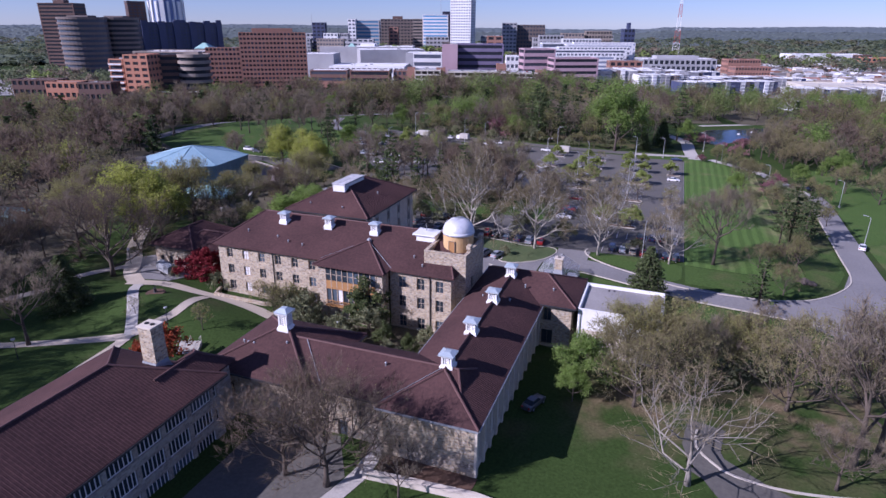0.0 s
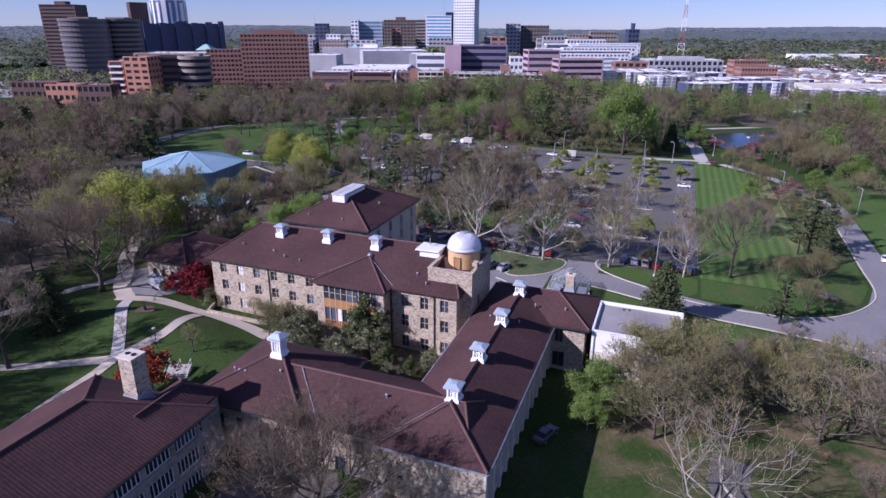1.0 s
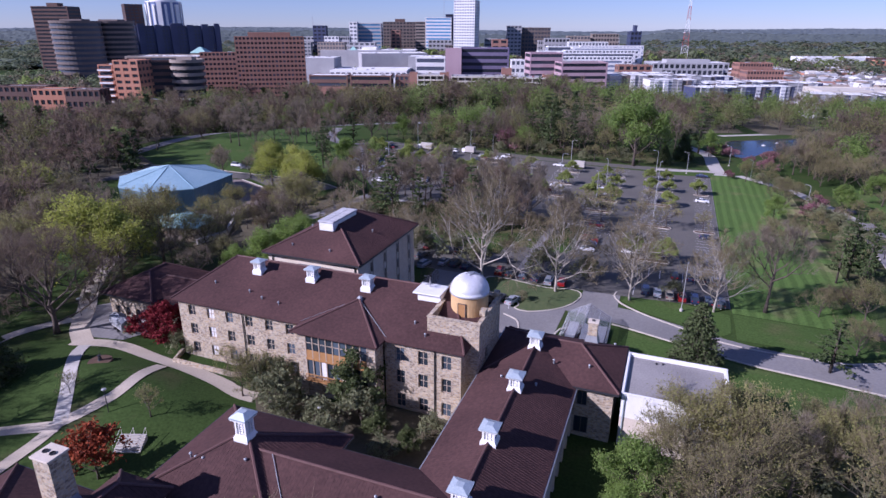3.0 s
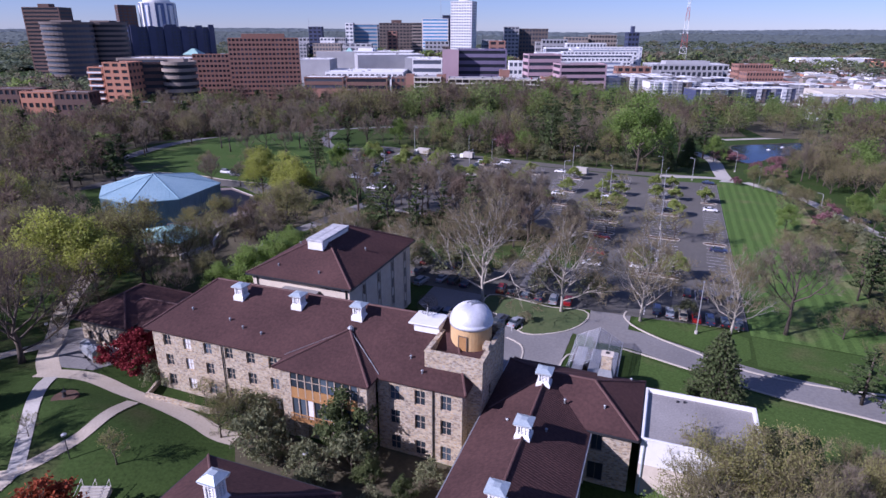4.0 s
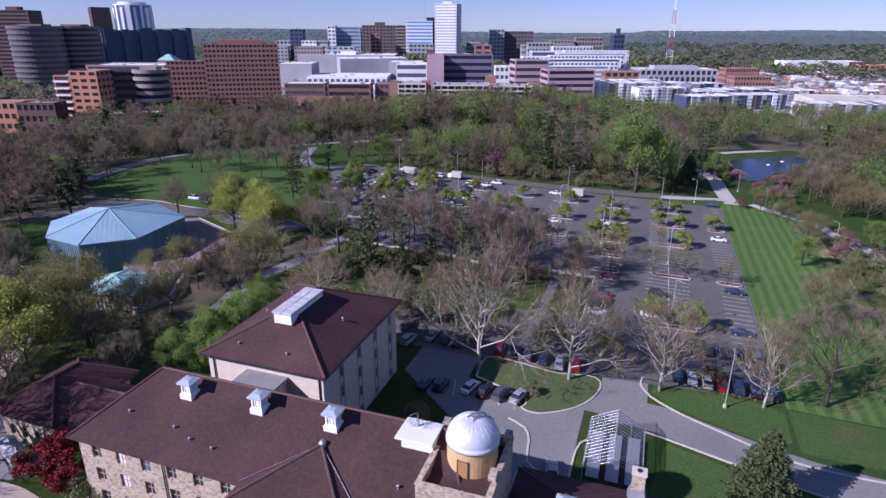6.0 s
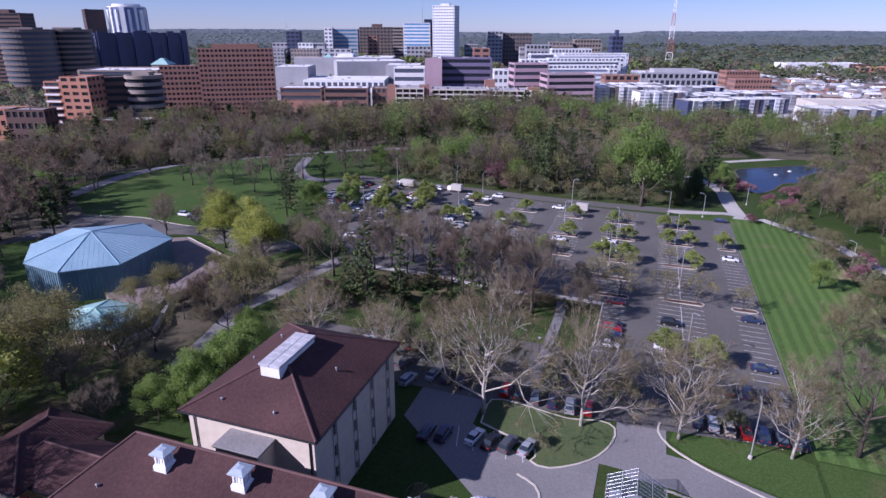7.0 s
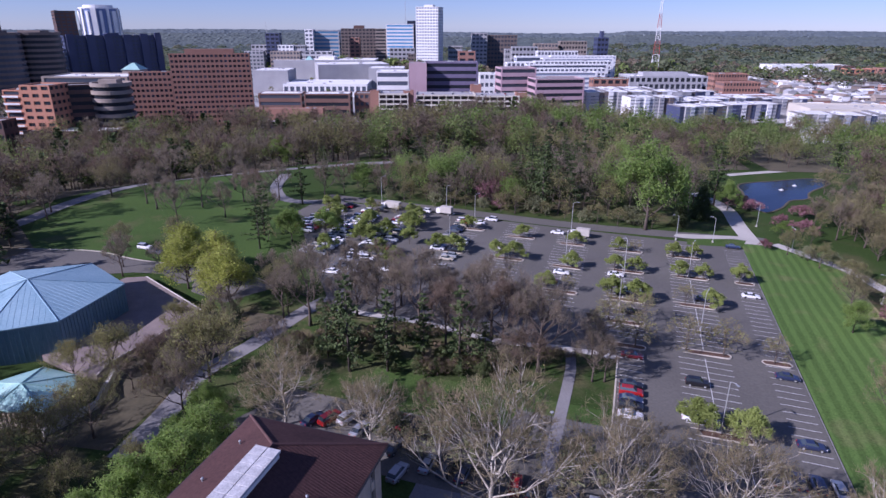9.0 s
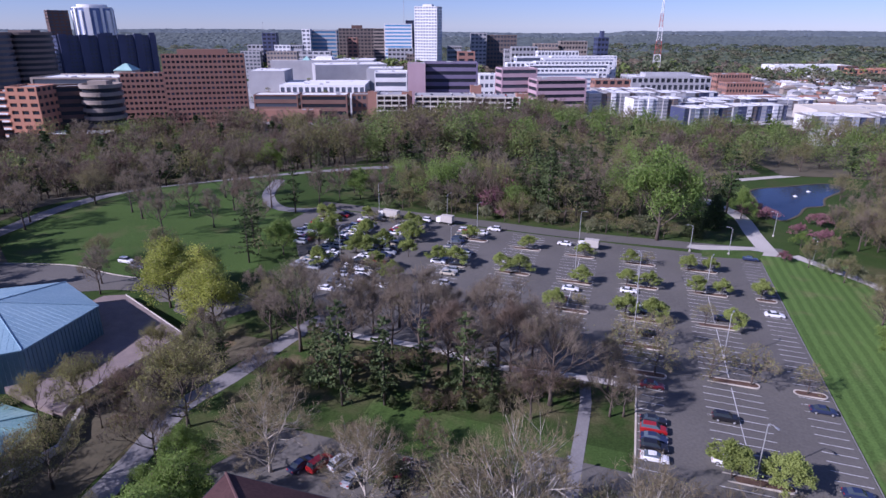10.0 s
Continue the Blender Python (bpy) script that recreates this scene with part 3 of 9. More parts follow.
structure("court_ground", area([(-61, 90), (-56, 84.4), (-31.2, 82), (-31.2, 105), (-33.4, 101.3), (-45.5, 101.3), (-45.5, 98.7), (-59.5, 98.7), (-61, 101.2), (-67, 101.2), (-67, 97.5)], 0.07), "litter", "shaded bare earth and thin grass of the court", "ground")
structure("garden_drive", strip([(10, 92), (9, 86), (10.5, 82), (14, 76), (20, 68)], 5.0, 0.05), "asphalt", "cracked asphalt garden drive", "road")
structure("garden_drive_edge", kerb_line([(8.5, 90), (8.3, 86), (10.5, 83), (13, 81.5), (20, 81.3), (31, 84.5), (42, 92)]), "kerb", "curved concrete kerb of the drive", "kerb")
structure("garden_drive_south", strip([(9, 83), (20, 77), (34, 81), (46, 92)], 6.0, 0.045), "asphalt", "cracked asphalt loop drive", "road")
structure("dormitory_court", area([(-49.5, 46), (-36, 50), (-33.5, 62), (-38, 68.8), (-49.5, 67)], 0.05), "asphalt", "grey paved court between dormitory and wing", "pavement")
# kerbs
structure("kerb_north", kerb_line([(26, 145.8), (23, 145.2), (13, 144.3), (4, 145), (-4.5, 148.6), (-10.5, 151.4), (-15.5, 155), (-17.3, 158.5), (-17, 161)]), "kerb", "pale concrete kerb of the drive", "kerb")
structure("kerb_south", kerb_line([(62, 126.5), (40, 134.4), (22, 136.8), (8, 138), (-5, 141.3), (-13, 143.4), (-16.3, 144)]), "kerb", "pale concrete kerb below the drive", "kerb")
structure("kerb_fork", kerb_line([(26, 145.8), (33.8, 150.2), (40.8, 158.7), (44.4, 168), (45.2, 186.6), (46.3, 213), (47.4, 250)]), "kerb", "curved kerb at the fork", "kerb")
structure("kerb_lot_west", kerb_line([(-30.6, 208), (-30.7, 182), (-31.5, 180.6)]), "kerb", "kerb at the lot's edge", "kerb")
structure("kerb_lot_east", kerb_line([(6.6, 162), (6.6, 200), (6.6, 250), (6.6, 296)], width=0.2, height=0.1), "asphalt_pale", "low worn kerb between lot and lawn", "kerb")
structure("kerb_yard", kerb_line([(-26.2, 128), (-26, 135.5), (-24.8, 138.4), (-22, 139.5)]), "kerb", "kerb beside the greenhouse", "kerb")
structure("kerb_loop", kerb_line([(-37.5, 139.5), (-34.5, 138), (-33.2, 135), (-32.5, 130), (-30, 128.5)]), "kerb", "curved kerb of the forecourt", "kerb")


def verge(name, outline, label, kerbed=True):
    """A raised grass island inside a kerb."""
    line = smooth_line(outline + [outline[0]], 2.0)
    ob = thing(name, 0, 0, 0, label=label, category="traffic island")
    if kerbed:
        part("kerb", kerb_line(line[:-1], True, rounded=False), "kerb", ob)
    part("lawn", area(line[:-1], 0.14, 4.0), "thin_lawn", ob)


verge("grass_island", [(-46, 149.8), (-36, 146), (-36.2, 143.2), (-33, 142.6), (-27.5, 146.6), (-24.6, 152), (-24.3, 156.5), (-27, 157.8), (-32, 156.4), (-41, 157.6), (-46, 157)], "grass traffic island with a pale concrete kerb")
structure("corner_verge", area([(-15.5, 156.5), (-12, 153.2), (-4, 150), (4, 147.3), (6.2, 150), (6.4, 158.5), (2, 160), (-6, 160.5), (-14.5, 160.5)], 0.052, 4.0), "lawn_mid", "grass verge before parked cars", "lawn")

# ---- building tools ----
def facade(parent, x0, y0, x1, y1, zb, zt, openings=(), mat="stone", depth=0.28, thick=0.45, name="wall", label=""):
    """A wall with real openings, given as (from, sill, to, head) along it. Outside lies to the right of its run."""
    w = math.hypot(x1 - x0, y1 - y0)
    ss = sorted({0.0, w, *(o[0] for o in openings), *(o[2] for o in openings)})
    zz = sorted({zb, zt, *(o[1] for o in openings), *(o[3] for o in openings)})
    g, at = Geo(), {}

    def vert(s, y, z):
        k = (round(s, 4), round(y, 4), round(z, 4))
        if k not in at:
            at[k] = len(g.v)
            g.v.append((s, y, z))
        return at[k]

    for a, b in zip(ss, ss[1:]):
        for c, d in zip(zz, zz[1:]):
            ms, mz = (a + b) / 2, (c + d) / 2
            if not any(o[0] < ms < o[2] and o[1] < mz < o[3] for o in openings):
                g.f.append((vert(a, 0, c), vert(b, 0, c), vert(b, 0, d), vert(a, 0, d)))
    for o in openings:
        a, c, b, d = o[:4]
        e = depth + 0.12
        for p, q in (((a, c), (b, c)), ((b, c), (b, d)), ((b, d), (a, d)), ((a, d), (a, c))):
            g.f.append((vert(p[0], 0, p[1]), vert(p[0], e, p[1]), vert(q[0], e, q[1]), vert(q[0], 0, q[1])))
    g.f.append((vert(0, thick, zb), vert(0, thick, zt), vert(w, thick, zt), vert(w, thick, zb)))
    g.f.append((vert(0, 0, zt), vert(w, 0, zt), vert(w, thick, zt), vert(0, thick, zt)))
    e = 0.006
    g.f.append((vert(e, e, zb), vert(e, e, zt), vert(e, thick, zt), vert(e, thick, zb)))
    g.f.append((vert(w - e, e, zb), vert(w - e, thick, zb), vert(w - e, thick, zt), vert(w - e, e, zt)))
    return part(name, g, mat, parent, label, (x0, y0, 0), math.atan2(y1 - y0, x1 - x0))


WINDOWS = {}


def lattice(w, h, t, up, across, depth=0.09):
    """A window frame with its upright and level bars, as one piece with the lights cut through."""
    xs = sorted({0.0, w, t, w - t, *(c + e * r for c, r in up for e in (-1, 1))})
    zs = sorted({0.0, h, t, h - t, *(c + e * r for c, r in across for e in (-1, 1))})

    def solid(i, j):
        if not (0 <= i < len(xs) - 1 and 0 <= j < len(zs) - 1):
            return False
        x, z = (xs[i] + xs[i + 1]) / 2, (zs[j] + zs[j + 1]) / 2
        return x < t or x > w - t or z < t or z > h - t or any(abs(x - c) < r for c, r in up) or any(abs(z - c) < r for c, r in across)

    g, at = Geo(), {}

    def v(i, j, y):
        if (i, j, y) not in at:
            at[i, j, y] = len(g.v)
            g.v.append((xs[i], y, zs[j]))
        return at[i, j, y]

    for i in range(len(xs) - 1):
        for j in range(len(zs) - 1):
            if solid(i, j):
                g.f.append((v(i, j, 0), v(i + 1, j, 0), v(i + 1, j + 1, 0), v(i, j + 1, 0)))
                g.f.append((v(i, j + 1, depth), v(i + 1, j + 1, depth), v(i + 1, j, depth), v(i, j, depth)))
                for di, dj, a, b in ((-1, 0, (i, j + 1), (i, j)), (1, 0, (i + 1, j), (i + 1, j + 1)), (0, -1, (i, j), (i + 1, j)), (0, 1, (i + 1, j + 1), (i, j + 1))):
                    if not solid(i + di, j + dj):
                        g.f.append((v(*a, 0), v(*a, depth), v(*b, depth), v(*b, 0)))
    return g



def window(parent, wall, o, frame="frame", style="sash", depth=0.22, pane="glass"):
    """A window set into an opening of a wall: a frame with its bars, and a pane."""
    a, c, b, d = o[:4]
    w, h = round(b - a, 2), round(d - c, 2)
    key = (w, h, frame, style, pane)
    if key not in WINDOWS:
        t = 0.12 if style == "ribbon" else 0.085
        up, across = [], []
        if style == "sash":
            across.append((h * 0.5, 0.04))
        if style in ("sash", "pair") and w > 1.0:
            up.append((w / 2, 0.04))
        if style == "ribbon":
            k = max(3, round(w / 0.62))
            up = [(w * i / k, 0.055) for i in range(1, k)]
        if style == "strip":
            k = max(2, round(w / 0.9))
            up = [(w * i / k, 0.05) for i in range(1, k)]
            across.append((h * 0.42, 0.03))
        g = lattice(w, h, t, up, across)
        p = Geo().box(0.03, 0.05, 0.03, w - 0.03, 0.07, h - 0.03)
        WINDOWS[key] = (g.mesh("window", M[frame]), p.mesh("pane", M[pane]))
    fm, pm = WINDOWS[key]
    r = wall.rotation_euler.z
    x = wall.location.x + a * math.cos(r) - depth * math.sin(r)
    y = wall.location.y + a * math.sin(r) + depth * math.cos(r)
    win = part("window", fm, None, parent, loc=(x, y, c), rz=r)
    part("pane", pm, None, win)
    return win


def windowed(parent, x0, y0, x1, y1, zb, zt, openings, mat="stone", frame="frame", style="sash", blinds=0.0, **kw):
    wall = facade(parent, x0, y0, x1, y1, zb, zt, openings, mat, **kw)
    for o in openings:
        window(parent, wall, o, frame, o[4] if len(o) > 4 else style, pane="blind" if random.random() < blinds else "glass")
    return wall


def ribs(poly, spacing=0.40, r=0.036, lift=0.0):
    """Rows of rounded tiles that run down a slope."""
    p = [Vector(q) for q in poly]
    nrm = (p[1] - p[0]).cross(p[2] - p[0]).normalized()
    if nrm.z < 0:
        nrm = -nrm
    down = Vector((nrm.x, nrm.y, 0)).normalized()
    down = (down - nrm * down.dot(nrm)).normalized()
    along = nrm.cross(down)
    q2 = [(v.dot(along), v.dot(down)) for v in p]
    base = nrm * p[0].dot(nrm)
    g = Geo()
    lo, hi = min(a for a, _ in q2), max(a for a, _ in q2)
    s = lo + spacing * 0.5
    while s < hi:
        cut = []
        for (a0, b0), (a1, b1) in zip(q2, q2[1:] + q2[:1]):
            if (a0 - s) * (a1 - s) < 0:
                cut.append(b0 + (b1 - b0) * (s - a0) / (a1 - a0))
        if len(cut) >= 2:
            t0, t1 = min(cut), max(cut)
            if t1 - t0 > 0.25:
                c0, c1 = base + along * s + down * t0 + nrm * lift, base + along * s + down * (t1 - 0.02) + nrm * lift
                sec = [along * -r, along * (-r * 0.45) + nrm * r * 0.85, along * (r * 0.45) + nrm * r * 0.85, along * r]
                k = len(g.v)
                g.v.extend([tuple(c0 + q) for q in sec] + [tuple(c1 + q) for q in sec])
                g.f.extend([(k, k + 1, k + 5, k + 4), (k + 1, k + 2, k + 6, k + 5), (k + 2, k + 3, k + 7, k + 6), (k + 4, k + 5, k + 6, k + 7)])
        s += spacing
    return g


def pitched(parent, faces, name="roof", thick=0.24, caps=(), tiles=True, mat="roof"):
    """A roof of sloping faces with thickness, rows of tiles on each, and ridge caps along the given edges."""
    g = Geo()
    for f in faces:
        n = len(f)
        top, low = [tuple(q) for q in f], [(q[0], q[1], q[2] - thick) for q in f]
        g.add(top + low, [tuple(range(n)), tuple(range(n, 2 * n))[::-1]] + [(i, n + i, n + (i + 1) % n, (i + 1) % n) for i in range(n)])
    # shared corners are welded, so that the roof is one piece
    seen, keep, at = {}, [], []
    for v in g.v:
        key = tuple(round(c, 2) for c in v)
        if key not in seen:
            seen[key] = len(keep)
            keep.append(v)
        at.append(seen[key])
    sides, faces_all = set(), []
    for f in g.f:
        q = tuple(at[i] for i in f)
        k = tuple(sorted(q))
        if len(set(q)) == len(q) and k not in sides:
            sides.add(k)
            faces_all.append(q)
    g.v, g.f = keep, faces_all
    roof = part(name, g, mat, parent)
    if tiles:
        for f in faces:
            n = (Vector(f[1]) - Vector(f[0])).cross(Vector(f[2]) - Vector(f[0])).normalized()
            # ribs higher on east slopes: the effect of raking light put into shape
            part("tiling", ribs(f, 0.40, 0.040 if n.x * (1 if n.z > 0 else -1) > 0.2 else 0.012), mat, roof, kind="stuff")
    for a, b in caps:
        c = Geo()
        a, b = Vector(a), Vector(b)
        c.tube([a + Vector((0, 0, 0.04)), b + Vector((0, 0, 0.04))], [0.17, 0.17], 6)
        part("ridge_cap", c, "ridge", roof)
    return roof


def hip_roof(parent, x0, y0, x1, y1, ze, zr, run="x", h0=None, h1=None, tiles=True, gutter="dark"):
    """A hipped roof over a rectangle of eaves; h0 and h1 are how far in the ridge ends."""
    if run == "x":
        m, half = (y0 + y1) / 2, (y1 - y0) / 2
        h0, h1 = half if h0 is None else h0, half if h1 is None else h1
        r0, r1 = (x0 + h0, m, zr), (x1 - h1, m, zr)
        a, b, c, d = (x0, y0, ze), (x1, y0, ze), (x1, y1, ze), (x0, y1, ze)
        faces = [[a, b, r1, r0], [b, c, r1], [c, d, r0, r1], [d, a, r0]]
    else:
        m, half = (x0 + x1) / 2, (x1 - x0) / 2
        h0, h1 = half if h0 is None else h0, half if h1 is None else h1
        r0, r1 = (m, y0 + h0, zr), (m, y1 - h1, zr)
        a, b, c, d = (x0, y0, ze), (x1, y0, ze), (x1, y1, ze), (x0, y1, ze)
        faces = [[a, b, r0], [b, c, r1, r0], [c, d, r1], [d, a, r0, r1]]
    caps = [(r0, r1)] if (Vector(r0) - Vector(r1)).length > 0.5 else []
    near0, near1 = ([a, d], [b, c]) if run == "x" else ([a, b], [c, d])
    caps += [(q, r0) for q in near0] + [(q, r1) for q in near1]
    roof = pitched(parent, faces, caps=caps, tiles=tiles)
    for (p, q) in ((a, b), (b, c), (c, d), (d, a)):
        g = Geo()
        dx, dy = q[0] - p[0], q[1] - p[1]
        k = math.hypot(dx, dy)
        g.box(0, -0.16, -0.30, k, 0.0, -0.06)
        part("gutter", g, gutter, roof, loc=p, rz=math.atan2(dy, dx))
    return roof


def vents(roofed, spots):
    for x, y, z in spots:
        v = thing("roof_vent", x, y, z - 0.25, label="small pale metal vent pipe on a tiled roof", category="vent", group="roof vents")
        part("pipe", Geo().lathe([(0.11, 0), (0.11, 0.55)], 8), "flash", v)
        part("cowl", Geo().lathe([(0.17, 0.5), (0.19, 0.62), (0.10, 0.72), (0.0, 0.74)], 8), "flash", v)


CUPOLA = []


def cupola(x, y, z, s=1.0, tall=1.0):
    """A white louvred ventilator with a flared base and a zinc cap."""
    if not CUPOLA:
        c = thing("roof_cupola", x, y, z, label="white louvred roof cupola with a pale zinc cap", category="cupola", group="white roof cupolas")
        part("base", Geo().box(-0.95, -0.95, -1.1, 0.95, 0.95, 0.0).box(-0.95, -0.95, 0, 0.95, 0.95, 0.3, 0.22), "white", c)
        part("core", Geo().box(-0.55, -0.55, 0.3, 0.55, 0.55, 1.5), "dark", c)
        for i, (sx, sy) in enumerate(((-1, -1), (1, -1), (1, 1), (-1, 1))):
            part("corner_post", Geo().box(sx * 0.62 - 0.12, sy * 0.62 - 0.12, 0.25, sx * 0.62 + 0.12, sy * 0.62 + 0.12, 1.5), "white", c)
        for a in range(4):
            for off in (-0.24, 0.24):
                part("mullion", Geo().box(off - 0.07, -0.66, 0.28, off + 0.07, -0.54, 1.5), "white", c, rz=a * math.pi / 2)
            for k in range(5):
                part("louvre", Geo().add([(-0.55, -0.63, 0.40 + k * 0.21), (0.55, -0.63, 0.40 + k * 0.21), (0.55, -0.5, 0.55 + k * 0.21), (-0.55, -0.5, 0.55 + k * 0.21),
                                          (-0.55, -0.60, 0.38 + k * 0.21), (0.55, -0.60, 0.38 + k * 0.21), (0.55, -0.47, 0.53 + k * 0.21), (-0.55, -0.47, 0.53 + k * 0.21)],
                                         [(0, 1, 2, 3), (7, 6, 5, 4), (0, 4, 5, 1), (2, 6, 7, 3)]), "white", c, rz=a * math.pi / 2)
        part("cornice", Geo().box(-0.85, -0.85, 1.45, 0.85, 0.85, 1.56).box(-1.05, -1.05, 1.56, 1.05, 1.05, 1.68), "white", c)
        part("cap", Geo().box(-1.12, -1.12, 1.68, 1.12, 1.12, 1.80).box(-1.1, -1.1, 1.80, 1.1, 1.1, 2.12, 0.72), "zinc", c)
        CUPOLA.append(c)
        c.scale = (1, 1, 1)
        made = c
    else:
        made = copy_thing(CUPOLA[0], pose(x, y, z))
    made.scale = (s, s, s * tall)
    return made


def chimney(x, y, z0, z1, w, d, flues=2, label="square rubble-stone chimney with round clay flues"):
    c = thing("chimney", x, y, z0, label=label, category="chimney")
    h = z1 - z0
    part("shaft", Geo().box(-w / 2, -d / 2, 0, w / 2, d / 2, h, 0.04), "stone", c)
    part("cap", Geo().soft(-w / 2 - 0.1, -d / 2 - 0.1, h, w / 2 + 0.1, d / 2 + 0.1, h + 0.22, 0.04), "limestone", c)
    part("apron", Geo().box(-w / 2 - 0.35, -d / 2 - 0.45, -0.4, w / 2 + 0.35, d / 2 + 0.2, 0.9, 0.33), "flash", c)
    for i in range(flues):
        part("flue", Geo().lathe([(0.30, h + 0.2), (0.30, h + 0.32), (0.24, h + 0.32), (0.24, h + 0.23), (0.0, h + 0.23)], 12, x=(i - (flues - 1) / 2) * 0.95, caps=False), "dark", c)
    return c


# ---- the stone wing with four cupolas, and its cross wing ----
def grid(s0, s1, n, w, sill, head, style="sash"):
    step = (s1 - s0) / n
    return [(round(s0 + step * (i + 0.5) - w / 2, 3), sill, round(s0 + step * (i + 0.5) + w / 2, 3), head, style) for i in range(n)]


def east_wing():
    b = thing("stone_wing", 0, 0, 0, label="long single-storey rubble-stone wing under a maroon tiled hip roof", category="building")
    x0, x1, y0, y1 = -31.0, -18.4, 68.1, 118.2
    windowed(b, x0, y0, x1, y0, -0.5, 8.8, [(1.6, 2.6, 2.5, 4.7, "sash")])
    east = []
    for i in range(12):
        east.append((2.0 + i * 3.05, 2.0, 3.1 + i * 3.05, 7.2, "strip"))
    windowed(b, x1, y0, x1, y1, -0.5, 8.8, east, "limestone", "frame_pale")
    for i in range(13):
        part("pilaster", Geo().box(-0.0, -0.3, -0.5, 0.34, 0.3, 8.6), "limestone", b, loc=(x1, y0 + 0.55 + i * 3.05 if i else y0 + 0.32, 0))
    windowed(b, x1, y1, x0, y1, -0.5, 8.8, [])
    windowed(b, x0, y1, x0, y0, -0.5, 8.8, grid(2, 32, 8, 1.2, 4.6, 7.4))
    hip_roof(b, -31.7, 67.4, -17.7, 119.0, 8.85, 12.0, "y", 6.9, 7.0, gutter="flash")
    return b


east_wing()
for y in (75.7, 86.0, 97.6, 109.4):
    cupola(-24.7, y, 12.0, 1.0)


def cross_wing():
    b = thing("cross_wing", 0, 0, 0, label="low stone link under a maroon tiled roof", category="building")
    windowed(b, -45, 69.2, -31, 69.2, -0.5, 8.9, [(6.5, 1.0, 8.0, 4.0, "pair"), (9.6, 5.2, 10.8, 7.2)])
    windowed(b, -31.2, 81.2, -45, 81.2, -0.5, 8.9, [])
    hip_roof(b, -52.0, 68.4, -20, 81.8, 8.9, 11.9, "x", 3.0, 3.0)
    part("flashing", Geo().tube([(-46.3, 74.9, 11.98), (-40.2, 68.5, 8.98)], [0.05, 0.05], 5), "flash", b)
    part("flashing", Geo().tube([(-25.0, 75.0, 11.98), (-31.6, 68.5, 8.98)], [0.05, 0.05], 5), "flash", b)
    return b


cross_wing()


def pavilion():
    b = thing("corner_pavilion", 0, 0, 0, label="square stone pavilion under a pyramid of maroon tiles", category="building")
    x0, x1, y0, y1 = -58.6, -42.4, 68.0, 83.6
    windowed(b, x0, y0, x1, y0, -0.5, 9.0, grid(2, 14, 4, 1.1, 4.6, 7.0))
    windowed(b, x1, y0, x1, y1, -0.5, 9.0, [])
    windowed(b, x1, y1, x0, y1, -0.5, 9.0, grid(2, 14, 4, 1.1, 4.6, 7.0))
    windowed(b, x0, y1, x0, y0, -0.5, 9.0, grid(1, 14, 4, 1.1, 4.6, 7.0))
    hip_roof(b, -59.4, 67.3, -41.6, 84.3, 9.0, 12.9, "x", 8.5, 8.5)
    return b


pavilion()
cupola(-50.4, 75.7, 12.85, 1.0, 1.5)


def annex():
    b = thing("stone_annex", 0, 0, 0, label="short stone wing with a maroon hip roof", category="building")
    x0, x1, y0, y1 = -18.5, -12.7, 105.6, 118.2
    windowed(b, x0 - 0.3, y0, x1, y0, -0.5, 9.1, [(1.0, 1.2, 3.0, 4.0, "pair"), (1.2, 5.8, 2.6, 8.2, "pair")])
    windowed(b, x1, y0, x1, y1, -0.5, 9.1, [])
    windowed(b, x1, y1, x0, y1, -0.5, 9.1, grid(0, 5.5, 2, 1.2, 4, 6.5))
    hip_roof(b, -31, 104.9, -11.9, 118.9, 9.15, 12.1, "x", 7, 6.4)
    return b


annex()
chimney(-17.4, 117.6, 10.2, 13.2, 1.5, 1.3, 1, "small buff stone chimney on a tiled roof")


def flat_block():
    b = thing("flat_roofed_block", 0, 0, 0, label="low white-walled block with a grey gravel flat roof", category="building")
    x0, x1, y0, y1 = -11.6, 2.2, 105.8, 117.6
    for a, c in (((x0, y0), (x1, y0)), ((x1, y0), (x1, y1)), ((x1, y1), (x0, y1)), ((x0, y1), (x0, y0))):
        facade(b, *a, *c, -0.6, 5.2, [], "limestone", name="lower_wall")
        facade(b, *a, *c, 5.2, 8.9, [], "white", thick=0.35)
    part("roof", Geo().box(x0 + 0.2, y0 + 0.2, 8.2, x1 - 0.2, y1 - 0.2, 8.55), "gravel", b)
    for q in ((x0 - 0.1, y0 - 0.1, x1 + 0.1, y0 + 0.22), (x0 - 0.1, y1 - 0.22, x1 + 0.1, y1 + 0.1), (x0 - 0.1, y0 + 0.22, x0 + 0.22, y1 - 0.22), (x1 - 0.22, y0 + 0.22, x1 + 0.1, y1 - 0.22)):
        part("coping", Geo().soft(q[0], q[1], 8.9, q[2], q[3], 9.08, 0.03), "white", b)
    part("downpipe", Geo().tube([(x0 + 0.4, y0 - 0.1, 0), (x0 + 0.4, y0 - 0.1, 8.8)], [0.12, 0.12], 8), "zinc", b)
    for x, y in ((-6, 106.8), (-4.8, 106.9), (-7.5, 116.2), (-6.6, 116.4), (-2, 106.7)):
        part("roof_outlet", Geo().lathe([(0.18, 8.5), (0.18, 8.75), (0.0, 8.8)], 8, x, y), "dark", b)


flat_block()


